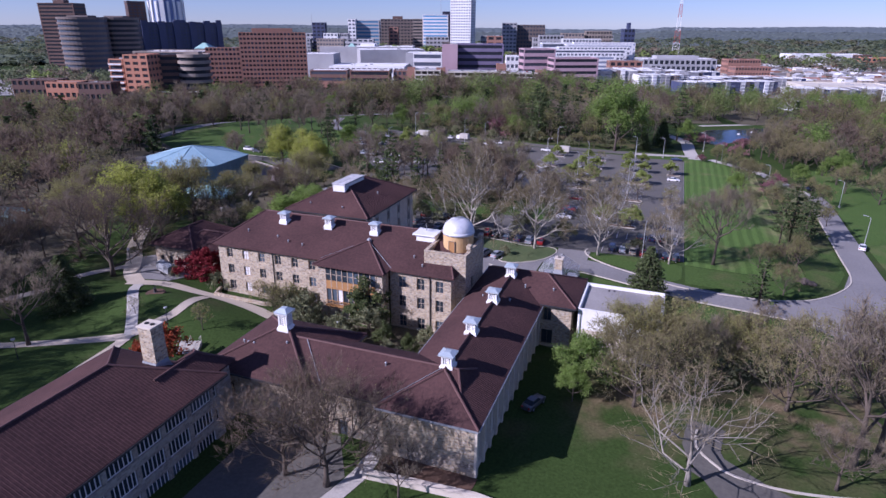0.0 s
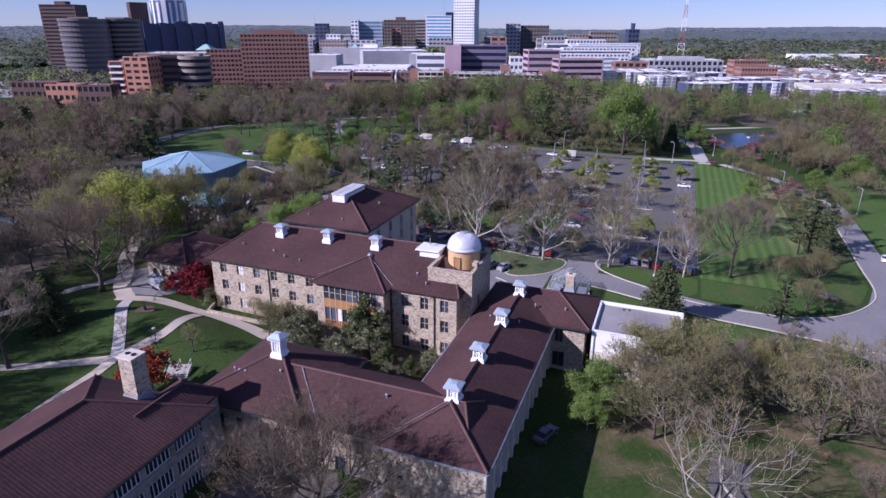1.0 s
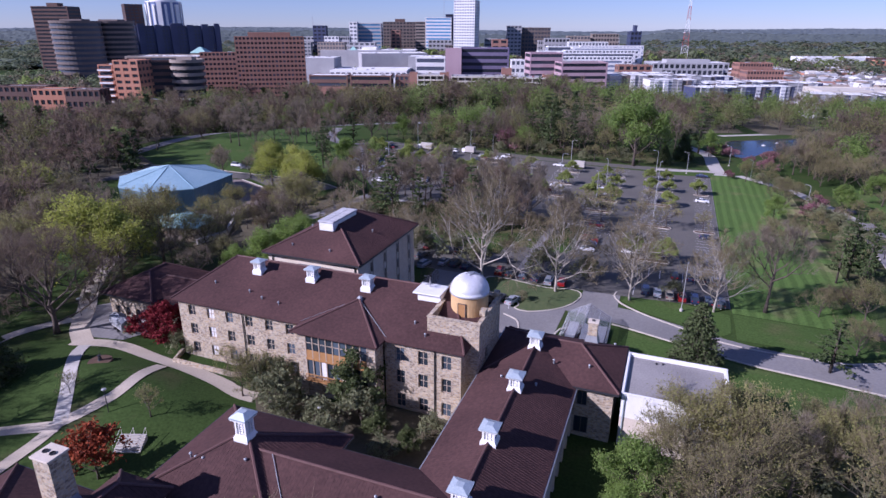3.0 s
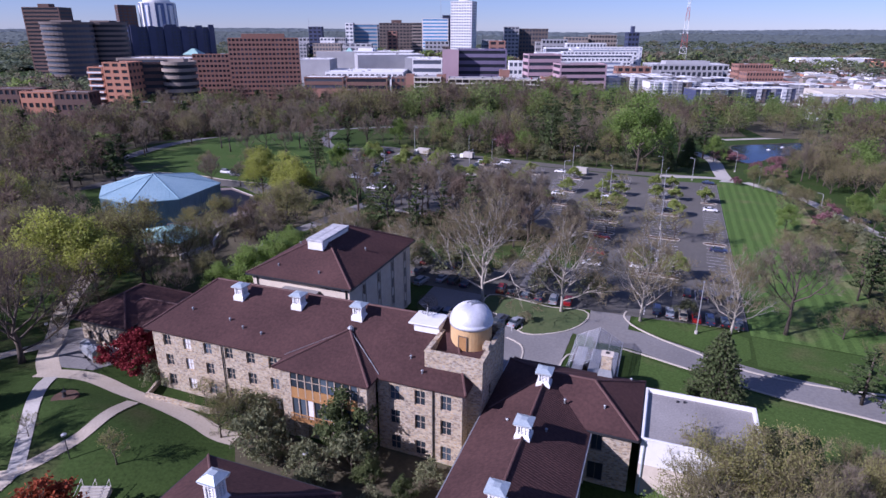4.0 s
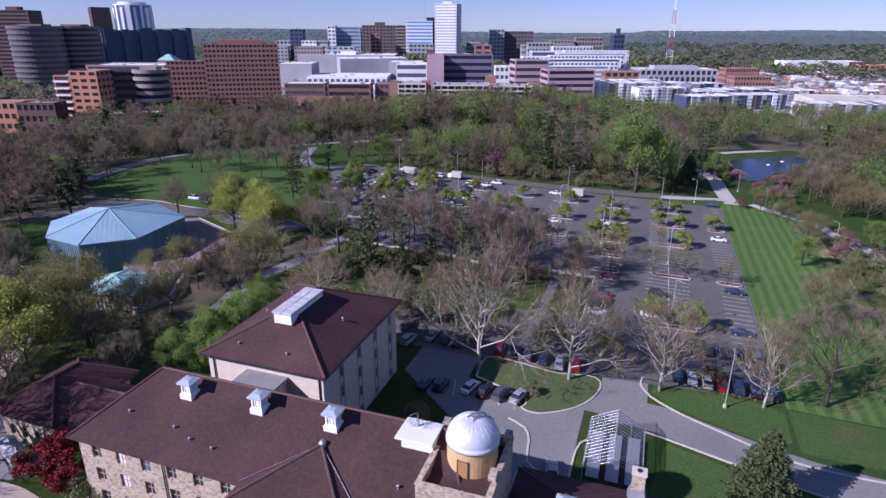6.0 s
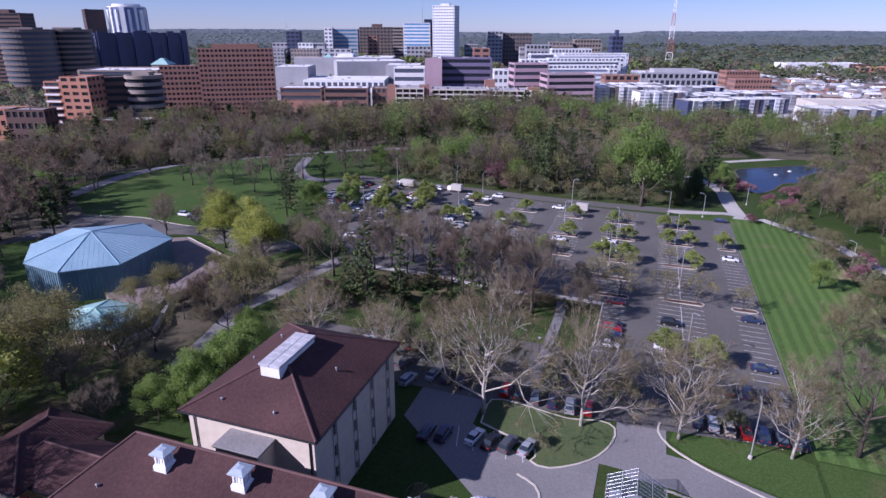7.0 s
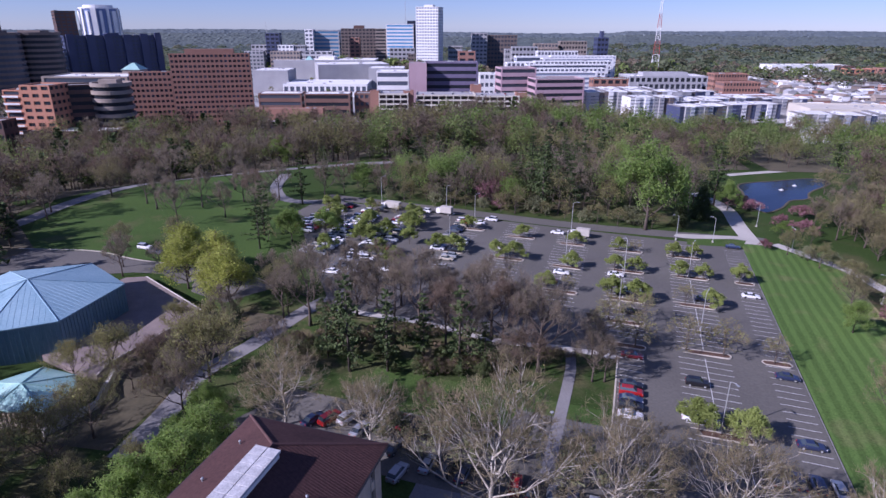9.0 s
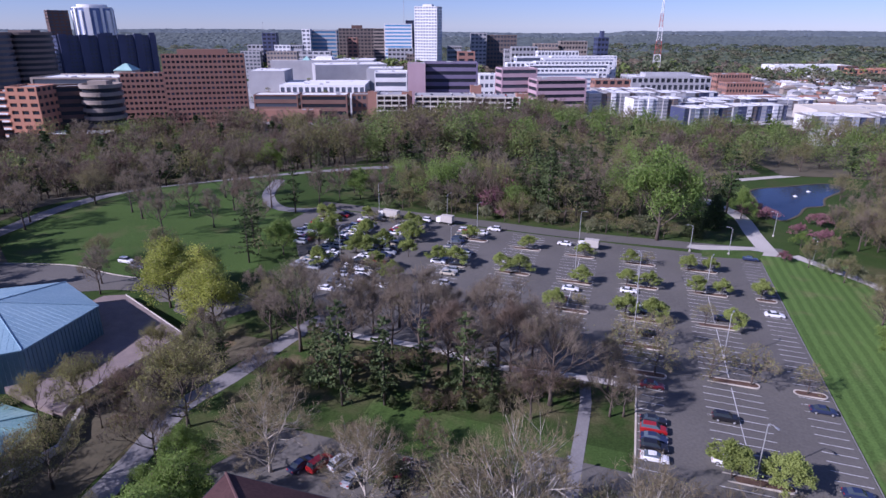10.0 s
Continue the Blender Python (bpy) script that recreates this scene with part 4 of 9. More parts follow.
# ---- the main building ----
def main_block():
    b = thing("main_building", 0, 0, 0, label="three-storey rubble-stone college building with a maroon tiled roof", category="building")
    x0, x1, y0, y1 = -84.4, -33.6, 101.5, 113.8
    west = []
    for sill, head in ((10.2, 12.1), (6.7, 8.7), (3.2, 5.2)):
        west += grid(0.8, 24.0, 6, 1.45, sill, head)
    windowed(b, x0, y0, -59.4, y0, -0.5, 13.0, west, frame="frame_tan", blinds=0.2)
    east = []
    for sill, head in ((9.6, 11.9), (5.8, 8.1), (1.7, 4.0)):
        east += grid(0.6, 11.6, 3, 1.5, sill, head)
    windowed(b, -45.6, y0, x1, y0, -0.5, 13.0, east, frame="frame_tan", blinds=0.2)
    windowed(b, x1, y0, x1, y1, -0.5, 13.0, [(3, 6, 4.4, 8.2, "sash"), (8, 10, 9.4, 12, "sash")])
    windowed(b, x1, y1, x0, y1, -0.5, 13.0, grid(2, 48, 14, 1.4, 9.8, 11.9) + grid(2, 48, 14, 1.4, 6, 8.2))
    windowed(b, x0, y1, x0, y0, -0.5, 13.0, grid(2, 10, 2, 1.4, 10, 12))
    for s in (-71.2, -60.5, -37.6):
        part("downpipe", Geo().tube([(s, y0 - 0.15, 1), (s, y0 - 0.15, 12.9)], [0.09, 0.09], 6), "dark", b)
    se, ne, nw, sw = (-32.9, 100.7, 13.1), (-32.9, 114.4, 13.1), (-85.2, 114.4, 13.1), (-85.2, 100.7, 13.1)
    re, rw = (-38.5, 112.35, 17.4), (-80.0, 112.35, 17.4)
    pitched(b, [[sw, se, re, rw], [se, ne, re], [ne, nw, rw, re], [nw, sw, rw]], caps=[(re, rw), (se, re), (sw, rw)])
    # the projecting bay with its timber galleries
    px0, px1, py = -59.2, -45.9, 98.9
    facade(b, px0, y0, px0, py, -0.5, 13.0, [])
    facade(b, px1, py, px1, y0, -0.5, 13.0, [])
    facade(b, px0, py, px0 + 1.5, py, -0.5, 13.0, [])
    facade(b, px1 - 1.3, py, px1, py, -0.5, 13.0, [])
    facade(b, px0 + 1.5, py + 0.2, px1 - 1.3, py + 0.2, -0.5, 5.0, [(2.2, 0.4, 8.2, 3.9)])
    gx0, gx1 = px0 + 1.5, px1 - 1.3
    gallery = part("gallery", Geo().box(gx0, py - 0.55, 4.9, gx1, py + 0.2, 5.15).box(gx0, py - 0.1, 8.35, gx1, py + 0.25, 8.6), "wood", b, "orange-stained timber gallery")
    n = 9
    for i in range(n + 1):
        x = gx0 + (gx1 - gx0) * i / n
        part("post", Geo().box(x - 0.08, py - 0.06, 5.1, x + 0.08, py + 0.12, 12.8), "frame_tan", gallery)
    for k in range(n):
        xa, xb = gx0 + (gx1 - gx0) * k / n + 0.09, gx0 + (gx1 - gx0) * (k + 1) / n - 0.09
        part("wood_panel", Geo().box(xa, py - 0.04, 8.55, xb, py + 0.06, 10.0), "wood", gallery)
        part("pane", Geo().box(xa, py + 0.04, 10.05, xb, py + 0.08, 12.75), "glass", gallery)
        part("pane", Geo().box(xa, py + 0.10, 5.2, xb, py + 0.14, 8.3), "blind" if k in (2, 5, 6) else "glass", gallery)
        part("transom", Geo().box(xa, py - 0.02, 11.2, xb, py + 0.1, 11.3), "frame_tan", gallery)
    part("rail", Geo().box(gx0, py - 0.6, 6.1, gx1, py - 0.5, 6.2), "wood", gallery)
    for i in range(46):
        x = gx0 + 0.1 + (gx1 - gx0 - 0.2) * i / 45
        part("baluster", Geo().box(x - 0.025, py - 0.57, 5.1, x + 0.025, py - 0.53, 6.1), "wood", gallery)
    a, c, e, f, r = (-59.9, 98.1, 13.1), (-45.2, 98.1, 13.1), (-45.2, 101.2, 13.15), (-59.9, 101.2, 13.15), (-52.6, 107.0, 15.75)
    pitched(b, [[a, c, r], [c, e, r], [f, a, r]], caps=[(a, r), (c, r)])
    part("flashing", Geo().tube([(-45.2, 101.2, 13.35), (-52.6, 107.0, 15.8)], [0.055, 0.055], 5), "flash", b)
    part("flashing", Geo().tube([(-59.9, 101.2, 13.3), (-52.6, 107.0, 15.8)], [0.03, 0.03], 5), "flash", b)
    part("hood", Geo().lathe([(0.5, 15.5), (0.45, 15.95), (0.2, 16.2), (0, 16.25)], 10, -52.6, 107.2), "flash", b)
    return b


main_block()
SLOPE = (17.4 - 13.1) / 11.65
for x, y in ((-73.3, 109.6), (-62.8, 109.8), (-52.5, 109.8)):
    cupola(x, y, 13.1 + (y - 100.7) * SLOPE + 0.35, 0.95)


def observatory():
    t = thing("observatory_tower", 0, 0, 0, label="square stone tower carrying a silver observatory dome on a tan drum", category="observatory")
    x0, x1, y0, y1 = -39.7, -31.7, 103.8, 114.6
    windowed(t, x0, y0, x1, y0, -0.5, 15.4, [])
    windowed(t, x1, y0, x1, y1, -0.5, 15.4, [(3.4, 9, 4.6, 11.2, "sash"), (3.4, 4, 4.6, 6.2, "sash")])
    windowed(t, x1, y1, x0, y1, -0.5, 15.4, [])
    windowed(t, x0, y1, x0, y0, -0.5, 15.4, [])
    part("deck", Geo().box(x0 + 0.4, y0 + 0.4, 15.1, x1 - 0.4, y1 - 0.4, 15.42), "roof", t)
    for a, c in (((x0, y0), (x1, y0)), ((x1, y0), (x1, y1)), ((x1, y1), (x0, y1)), ((x0, y1), (x0, y0))):
        w = math.hypot(c[0] - a[0], c[1] - a[1])
        facade(t, *a, *c, 15.4, 16.55, [], "stone", thick=0.5, name="parapet")
        r = math.atan2(c[1] - a[1], c[0] - a[0])
        part("coping", Geo().soft(-0.08, -0.1, 16.55, w + 0.08 - 0.66, 0.56, 16.64, 0.02), "stone", t, loc=(*a, 0), rz=r)
    for q in ((x1 - 0.5, y1 - 0.5), (x1 - 0.5, y0 + 3.4), (x0 + 0.05, y1 - 0.5)):
        part("merlon", Geo().soft(q[0] - 0.4, q[1] - 0.7, 16.7, q[0] + 0.45, q[1] + 0.6, 17.5, 0.04), "stone", t)
    cx, cy = -35.4, 110.4
    part("drum", Geo().lathe([(2.85, 15.4), (2.85, 18.6)], 40, cx, cy), "tan", t, smooth=False)
    door = part("door", Geo().box(-0.55, -0.06, 15.45, 0.55, 0.06, 17.5), "wood", t, "plain wooden drum door", (cx - 0.3, cy - 2.83, 0), -0.1)
    part("door_frame", Geo().box(-0.65, -0.1, 15.42, -0.55, 0.1, 17.6).box(0.55, -0.1, 15.42, 0.65, 0.1, 17.6).box(-0.55, -0.1, 17.5, 0.55, 0.1, 17.6), "frame", door)
    dome = part("dome", Geo().lathe([(2.97, 18.45), (3.0, 18.7), (3.0, 18.92)] + [(2.95 * math.cos(a), 18.92 + 2.45 * math.sin(a)) for a in [k * math.pi / 2 / 12 for k in range(12)]] + [(0.05, 21.38)], 48, cx, cy), "dome", t, "silver ribbed metal dome", smooth=True)
    for k in range(24):
        a = 2 * math.pi * k / 24
        pts = [(cx + math.cos(a) * 2.94 * math.cos(e), cy + math.sin(a) * 2.94 * math.cos(e), 18.92 + 2.49 * math.sin(e)) for e in [j * math.pi / 2 / 8 for j in range(8)]]
        part("rib", Geo().tube(pts, [0.02] * 8, 4), "dome", dome)
    for side in (-0.55, 0.55):
        a = radians(60)
        ux, uy = math.cos(a), math.sin(a)
        pts = [(cx + ux * 2.98 * math.cos(e) - uy * side * 0.8, cy + uy * 2.98 * math.cos(e) + ux * side * 0.8, 18.9 + 2.53 * math.sin(e)) for e in [j * math.pi / 2 / 8 for j in range(2, 10)]]
        part("shutter_rail", Geo().tube(pts, [0.09] * 8, 5), "steel", dome)
    part("hatch", Geo().box(-0.5, -0.35, 21.25, 0.5, 0.35, 21.45, 0.08), "flash", dome, loc=(cx + 0.1, cy + 0.2, 0), rz=1.0)
    return t


observatory()
h = thing("roof_hatch", -41.6, 110.9, 16.15, label="white flat-topped roof hatch beside the tower", category="hatch")
part("box", Geo().box(-1.9, -1.7, -1.6, 1.9, 1.7, 1.25), "white", h)
part("lid", Geo().soft(-2.6, -2.1, 1.25, 1.95, 2.0, 1.5, 0.05), "white", h)
d = thing("satellite_dish", -42.4, 111.6, 17.65, label="dark mesh satellite dish on the roof", category="satellite dish")
M["mesh_dark"] = surface("dark_mesh", (0.010, 0.010, 0.011), (0.024, 0.024, 0.026), 3, 9, 0.98)
M["mesh_dark"].node_tree.nodes["Principled BSDF"].inputs["Specular IOR Level"].default_value = 0.0
net = Geo()
dish = [(0.1, 0.0), (0.6, 0.1), (1.1, 0.3), (1.45, 0.55)]
for k in range(18):
    a = 2 * math.pi * k / 18
    net.tube([(r * math.cos(a), r * math.sin(a), z) for r, z in dish], [0.022] * 4, 4)
for r, z in dish + [(0.35, 0.05), (0.85, 0.2), (1.28, 0.42)]:
    net.tube([(r * math.cos(2 * math.pi * k / 24), r * math.sin(2 * math.pi * k / 24), z) for k in range(25)], [0.022] * 25, 4, False)
bowl = part("bowl", net, "mesh_dark", d, "open dark wire mesh bowl", (0, 0, 1.8))
bowl.rotation_euler = (radians(62), 0, radians(20))
part("mount", Geo().tube([(0, 0, 0), (0, 0, 1.7)], [0.12, 0.1], 8), "steel", d)
part("feed_arm", Geo().tube([(0, -0.2, 1.9), (-0.4, -1.4, 2.3)], [0.04, 0.03], 5), "steel", d)


def hall():
    b = thing("residence_hall", 0, 0, 0, label="four-storey square hall with a pale frieze and a maroon hip roof", category="building")
    x0, x1, y0, y1 = -79.8, -60.3, 120.7, 146.2
    windowed(b, x0, y0, x1, y0, 0, 14.4, [], "limestone")
    cols = []
    for i in range(4):
        for sill, head in ((1.6, 3.2), (4.9, 6.9), (8.4, 10.5), (11.9, 13.9)):
            cols.append((4.75 + i * 5.85, sill, 5.7 + i * 5.85, head, "sash"))
    windowed(b, x1, y0, x1, y1, -0.3, 15.4, cols, "limestone")
    for i in range(4):
        part("window_pier", Geo().box(0.0, -0.68, -0.3, 0.14, -0.54, 15.2).box(0.0, 0.54, -0.3, 0.14, 0.68, 15.2), "limestone", b, loc=(x1, y0 + 5.22 + i * 5.85, 0))
    windowed(b, x1, y1, x0, y1, 0, 15.4, cols[:12], "limestone")
    windowed(b, x0, y1, x0, y0, 0, 15.4, cols, "limestone")
    facade(b, x0 - 0.05, y0 - 0.06, x1 + 0.06, y0 - 0.06, 14.4, 15.4, [], "limestone", name="frieze")
    for x in (x0 + 1.0, x1 - 0.6):
        part("downpipe", Geo().tube([(x, y0 - 0.15, 8), (x, y0 - 0.15, 15.3)], [0.1, 0.1], 6), "dark", b)
    hip_roof(b, -80.6, 119.9, -59.5, 147.0, 15.5, 20.6, "y", 10.2, 10.2)
    M["vent_panel"] = surface("weathered_vent_panel", (0.30, 0.30, 0.31), (0.60, 0.60, 0.60), 0.8, 7, 0.7, bump=0.4, stain=(0.16, 0.16, 0.17))
    u = thing("rooftop_ventilator", -70.0, 131.0, 19.6, label="long white panelled rooftop ventilation unit", category="ventilator")
    part("curb", Geo().box(-1.5, -4.7, -0.6, 1.5, 4.7, 1.0), "white", u)
    for k in range(6):
        part("panel", Geo().soft(-1.7, -4.85 + k * 1.62, 1.0, -0.04, -3.28 + k * 1.62, 1.35, 0.06), "vent_panel", u)
        part("panel", Geo().soft(0.04, -4.85 + k * 1.62, 1.0, 1.7, -3.28 + k * 1.62, 1.35, 0.06), "vent_panel", u)
    s = thing("stair_annex", -69.5, 121.3, 9.0, label="flat grey roof of a stair head against the hall", category="annex")
    part("walls", Geo().box(-3.2, -4.2, -2, 3.2, -0.6, 4.6), "limestone", s)
    part("roof", Geo().soft(-3.5, -4.5, 4.6, 3.5, -0.6, 4.9, 0.05), "gravel", s)


hall()


def dormitory():
    b = thing("dormitory", 0, 0, 0, label="long three-storey grey stone dormitory with a maroon tiled roof", category="building")
    x0, x1, y0, y1 = -71.4, -53.0, 6.0, 63.6
    rows = []
    for i in range(13):
        s = y1 - y0 - 3.6 - i * 4.25
        for sill, head in ((7.9, 10.5), (4.5, 7.0), (1.2, 3.6)):
            rows.append((round(s - 1.8, 2), sill + 0.3, round(s + 1.8, 2), head, "ribbon"))
        if i == 0:
            rows.append((round(s + 2.3, 2), 8.2, round(s + 2.95, 2), 9.9, "sash"))
            rows.append((round(s + 2.3, 2), 4.6, round(s + 2.95, 2), 6.3, "sash"))
    windowed(b, x1, y0, x1, y1, -0.5, 10.9, rows, "stone_grey", "white")
    windowed(b, x1, y1, x0, y1, -0.5, 10.9, [], "stone_grey")
    windowed(b, x0, y1, x0, y0, -0.5, 10.9, grid(2, 50, 14, 2.2, 7.6, 10.2, "strip"), "stone_grey")
    windowed(b, x0, y0, x1, y0, -0.5, 10.9, [], "stone_grey")
    hip_roof(b, -72.2, 5.0, -52.2, 64.4, 11.0, 15.3, "y", 9, 9.2)
    # the porch roof towards the pavilion
    a, c, e, f = (-60.6, 57, 11.2), (-53.4, 57, 11.2), (-53.4, 67.6, 11.2), (-60.6, 67.6, 11.2)
    r0, r1 = (-57.0, 57, 13.2), (-57.0, 64.4, 13.2)
    pitched(b, [[c, e, r1, r0], [e, f, r1], [f, a, r0, r1]], caps=[(r0, r1), (e, r1), (f, r1)])
    facade(b, -54.1, 63.6, -54.1, 67.0, -0.5, 11.1, [], "stone_grey")
    facade(b, -54.1, 67.0, -60.0, 67.0, -0.5, 11.1, [], "stone_grey")
    facade(b, -60.0, 67.0, -60.0, 63.6, -0.5, 11.1, [], "stone_grey")


dormitory()
chimney(-60.6, 61.0, 12.5, 18.3, 2.2, 2.1, 2)


def lodge():
    """The dark-roofed buildings west of the main block."""
    b = thing("west_lodge", 0, 0, 0, label="low stone lodge under dark maroon hip roofs", category="building")
    windowed(b, -108, 107.5, -97, 107.5, 0, 7.8, grid(0.5, 10.5, 4, 1.0, 3.4, 5.2))
    windowed(b, -97, 107.5, -97, 121, 0, 7.8, [])
    windowed(b, -97, 121, -108, 121, 0, 7.8, [])
    windowed(b, -108, 121, -108, 107.5, 0, 7.8, grid(0.5, 13, 4, 1.0, 3.4, 5.2))
    hip_roof(b, -109, 106.4, -96, 122.2, 7.9, 11.0, "y", 6.5, 5.0)
    windowed(b, -97, 109.5, -84, 109.5, 0, 7.4, grid(0.5, 12.5, 4, 1.0, 3.2, 5.2))
    windowed(b, -84.2, 118, -97, 118, 0, 7.4, [])
    hip_roof(b, -102, 108.4, -80, 119, 7.5, 10.2, "x", 3, 3)


lodge()


def greenhouse():
    g = thing("greenhouse", -20.4, 135.0, label="glazed greenhouse with white metal bars", category="greenhouse")
    w, l, e, r = 4.1, 6.3, 2.6, 4.9
    for i in range(17):
        y = -l + 2 * l * i / 16
        part("rafter", Geo().tube([(-w, y, 0), (-w, y, e), (0, y, r), (w, y, e), (w, y, 0)], [0.026] * 5, 4), "steel", g)
    for x, z in ((-w, e), (w, e), (0, r), (-w, 0.3), (w, 0.3), (-w / 2, (e + r) / 2), (w / 2, (e + r) / 2)):
        part("purlin", Geo().tube([(x, -l, z), (x, l, z)], [0.045, 0.045], 4), "steel", g)
    for sx in (-1, 1):
        part("pane", Geo().add([(0, -l, r), (0, l, r), (sx * w, l, e), (sx * w, -l, e), (0, -l, r + 0.01), (0, l, r + 0.01), (sx * w, l, e + 0.01), (sx * w, -l, e + 0.01)], [(0, 1, 2, 3), (7, 6, 5, 4)]), M["clear"], g)
        part("pane", Geo().box(sx * w - 0.005, -l, 0.3, sx * w + 0.005, l, e), M["clear"], g)
    for y in (-l, l):
        part("gable_pane", Geo().add([(-w, y, 0.3), (w, y, 0.3), (w, y, e), (0, y, r), (-w, y, e)], [(0, 1, 2, 3, 4)]), M["clear"], g)
    for sx in (-1, 0.0, 1):
        part("bench", Geo().box(sx * 2.7 - 0.9, -l + 0.8, 0.7, sx * 2.7 + 0.9, l - 0.8, 0.8), "steel", g)
    part("floor", Geo().box(-w, -l, -0.3, w, l, 0.1), "mulch", g)


m_, t_, b_ = material("greenhouse_glass", 0.08)
b_.inputs["Base Color"].default_value = (0.16, 0.19, 0.25, 1)
tr_ = t_.nodes.new("ShaderNodeBsdfTransparent")
mx_ = t_.nodes.new("ShaderNodeMixShader")
mx_.inputs[0].default_value = 0.88
t_.links.new(b_.outputs[0], mx_.inputs[1])
t_.links.new(tr_.outputs[0], mx_.inputs[2])
t_.links.new(mx_.outputs[0], t_.nodes["Material Output"].inputs[0])
M["clear"] = m_
greenhouse()

# ---- the auditorium ----
M["patina"] = surface("pale_blue_metal", (0.18, 0.31, 0.38), (0.29, 0.43, 0.49), 0.10, 22, 0.65, 0.0, bump=0.1)
M["patina_green"] = surface("green_copper", (0.22, 0.44, 0.40), (0.42, 0.60, 0.54), 0.25, 12, 0.55, 0.15)
# cladding blue taken darker, the walls' shade put into it
M["blue_clad"] = surface("blue_cladding", (0.10, 0.19, 0.24), (0.18, 0.29, 0.34), 0.4, 10, 0.5, 0.2, streak=5)


def faceted_hall(name, eave, apex, ze, zb, roof_mat, wall_mat, label, inset=0.95, seams=1.1):
    """A many-sided hall: standing-seam roof facets rising to a ridge, and ribbed walls."""
    b = thing(name, 0, 0, 0, label=label, category="auditorium")
    n = len(eave)
    top = [Vector(p) for p in apex]
    cx, cy = sum(p[0] for p in eave) / n, sum(p[1] for p in eave) / n
    for i in range(n):
        p, q = eave[i], eave[(i + 1) % n]
        mid = Vector(((p[0] + q[0]) / 2, (p[1] + q[1]) / 2, ze))
        a = min(top, key=lambda v: (v - Vector((*p, ze))).length)
        c = min(top, key=lambda v: (v - Vector((*q, ze))).length)
        faces = [[(*p, ze), (*q, ze), tuple(c)]] if (a - c).length < 0.1 else [[(*p, ze), (*q, ze), tuple(c), tuple(a)]]
        g = Geo()
        for f in faces:
            k = len(f)
            g.add(f + [(v[0], v[1], v[2] - 0.3) for v in f], [tuple(range(k)), tuple(range(k, 2 * k))[::-1]] + [(j, k + j, k + (j + 1) % k, (j + 1) % k) for j in range(k)])
        r = part("roof_facet", g, roof_mat, b)
        part("seaming", ribs(faces[0], seams, 0.035), roof_mat, r, kind="stuff")
        part("hip_seam", Geo().tube([(*p, ze + 0.05), tuple(a + Vector((0, 0, 0.05)))], [0.12, 0.12], 5), roof_mat, r)
        wp = (cx + (p[0] - cx) * inset, cy + (p[1] - cy) * inset)
        wq = (cx + (q[0] - cx) * inset, cy + (q[1] - cy) * inset)
        w = facade(b, *wp, *wq, zb, ze - 0.05, [], wall_mat)
        length = math.hypot(wq[0] - wp[0], wq[1] - wp[1])
        g = Geo()
        s = 0.3
        while s < length:
            g.box(s - 0.08, -0.14, zb, s + 0.08, 0.0, ze - 0.1)
            s += 0.9
        part("ribbing", g, wall_mat, w, kind="stuff")
    return b


faceted_hall("auditorium", [(-165.1, 162.3), (-151.8, 160.4), (-142.1, 169.1), (-144.0, 189.0), (-162.0, 197.0), (-177.0, 186.4), (-175.4, 172.4)], [(-158.0, 176.4, 14.6)], 10.2, 0.0, "patina", "blue_clad", "many-sided auditorium with a pale blue standing-seam roof", 0.985)
faceted_hall("small_pavilion", [(-131.6, 145.2), (-122.7, 147.9), (-123.4, 155.2), (-126.9, 158.4), (-135.2, 158.8), (-139.2, 151.6)], [(-130.0, 150.4, 9.0)], 6.6, 1.0, "patina_green", "stone", "small six-sided pavilion with a green copper roof")
faceted_hall("west_pavilion", [(-169, 103), (-156, 96.5), (-153, 108), (-161, 117), (-172, 114)], [(-162, 107, 11)], 7.5, 1.5, "patina_green", "stone", "low pavilion with a teal metal roof")
t = thing("terrace_wall", 0, 0, 0, label="raised concrete terrace with a parapet beside the auditorium", category="terrace")
part("deck", Geo().prism([(-160.5, 205.0), (-155.4, 207.4), (-127.2, 194.4), (-129.3, 167.8), (-127.8, 163.2), (-134.4, 164.0), (-146.0, 166.5), (-156.0, 176.0), (-161.5, 194.0)], -1.0, 3.2), "paving_pink", t)
part("rim", Geo().tube([(-155.4, 207.2, 3.22), (-127.5, 194.3, 3.22), (-129.6, 168.0, 3.22), (-128.1, 163.4, 3.22)], [0.16] * 4, 6), "concrete", t)
part("lower_wall", kerb_line([(-127.5, 168.0), (-123.5, 161), (-120.4, 156), (-122.2, 146.5)], width=0.7, height=1.4, rounded=False), "concrete", t)

# ---- trees ----
M["bark_dead"] = surface("bleached_bark", (0.13, 0.115, 0.095), (0.38, 0.345, 0.29), 0.6, 6, 0.9, streak=2.5, bump=0.3)
M["leaf_dark"] = leaf_stuff("dark_leaf", (0.060, 0.085, 0.032), (0.135, 0.165, 0.065), 0.35)
M["bud_grey"] = leaf_stuff("grey_green_buds", (0.125, 0.140, 0.075), (0.25, 0.265, 0.145), 0.4)
M["bud_yellow"] = leaf_stuff("yellow_buds", (0.175, 0.176, 0.06), (0.33, 0.32, 0.12), 0.4)
def turn_about(d, angle, rnd):
    """d leaned by an angle to a random side."""
    a = d.cross(Vector((rnd.uniform(-1, 1), rnd.uniform(-1, 1), rnd.uniform(-1, 1)))).normalized()
    return (Matrix.Rotation(angle, 3, a) @ d).normalized()


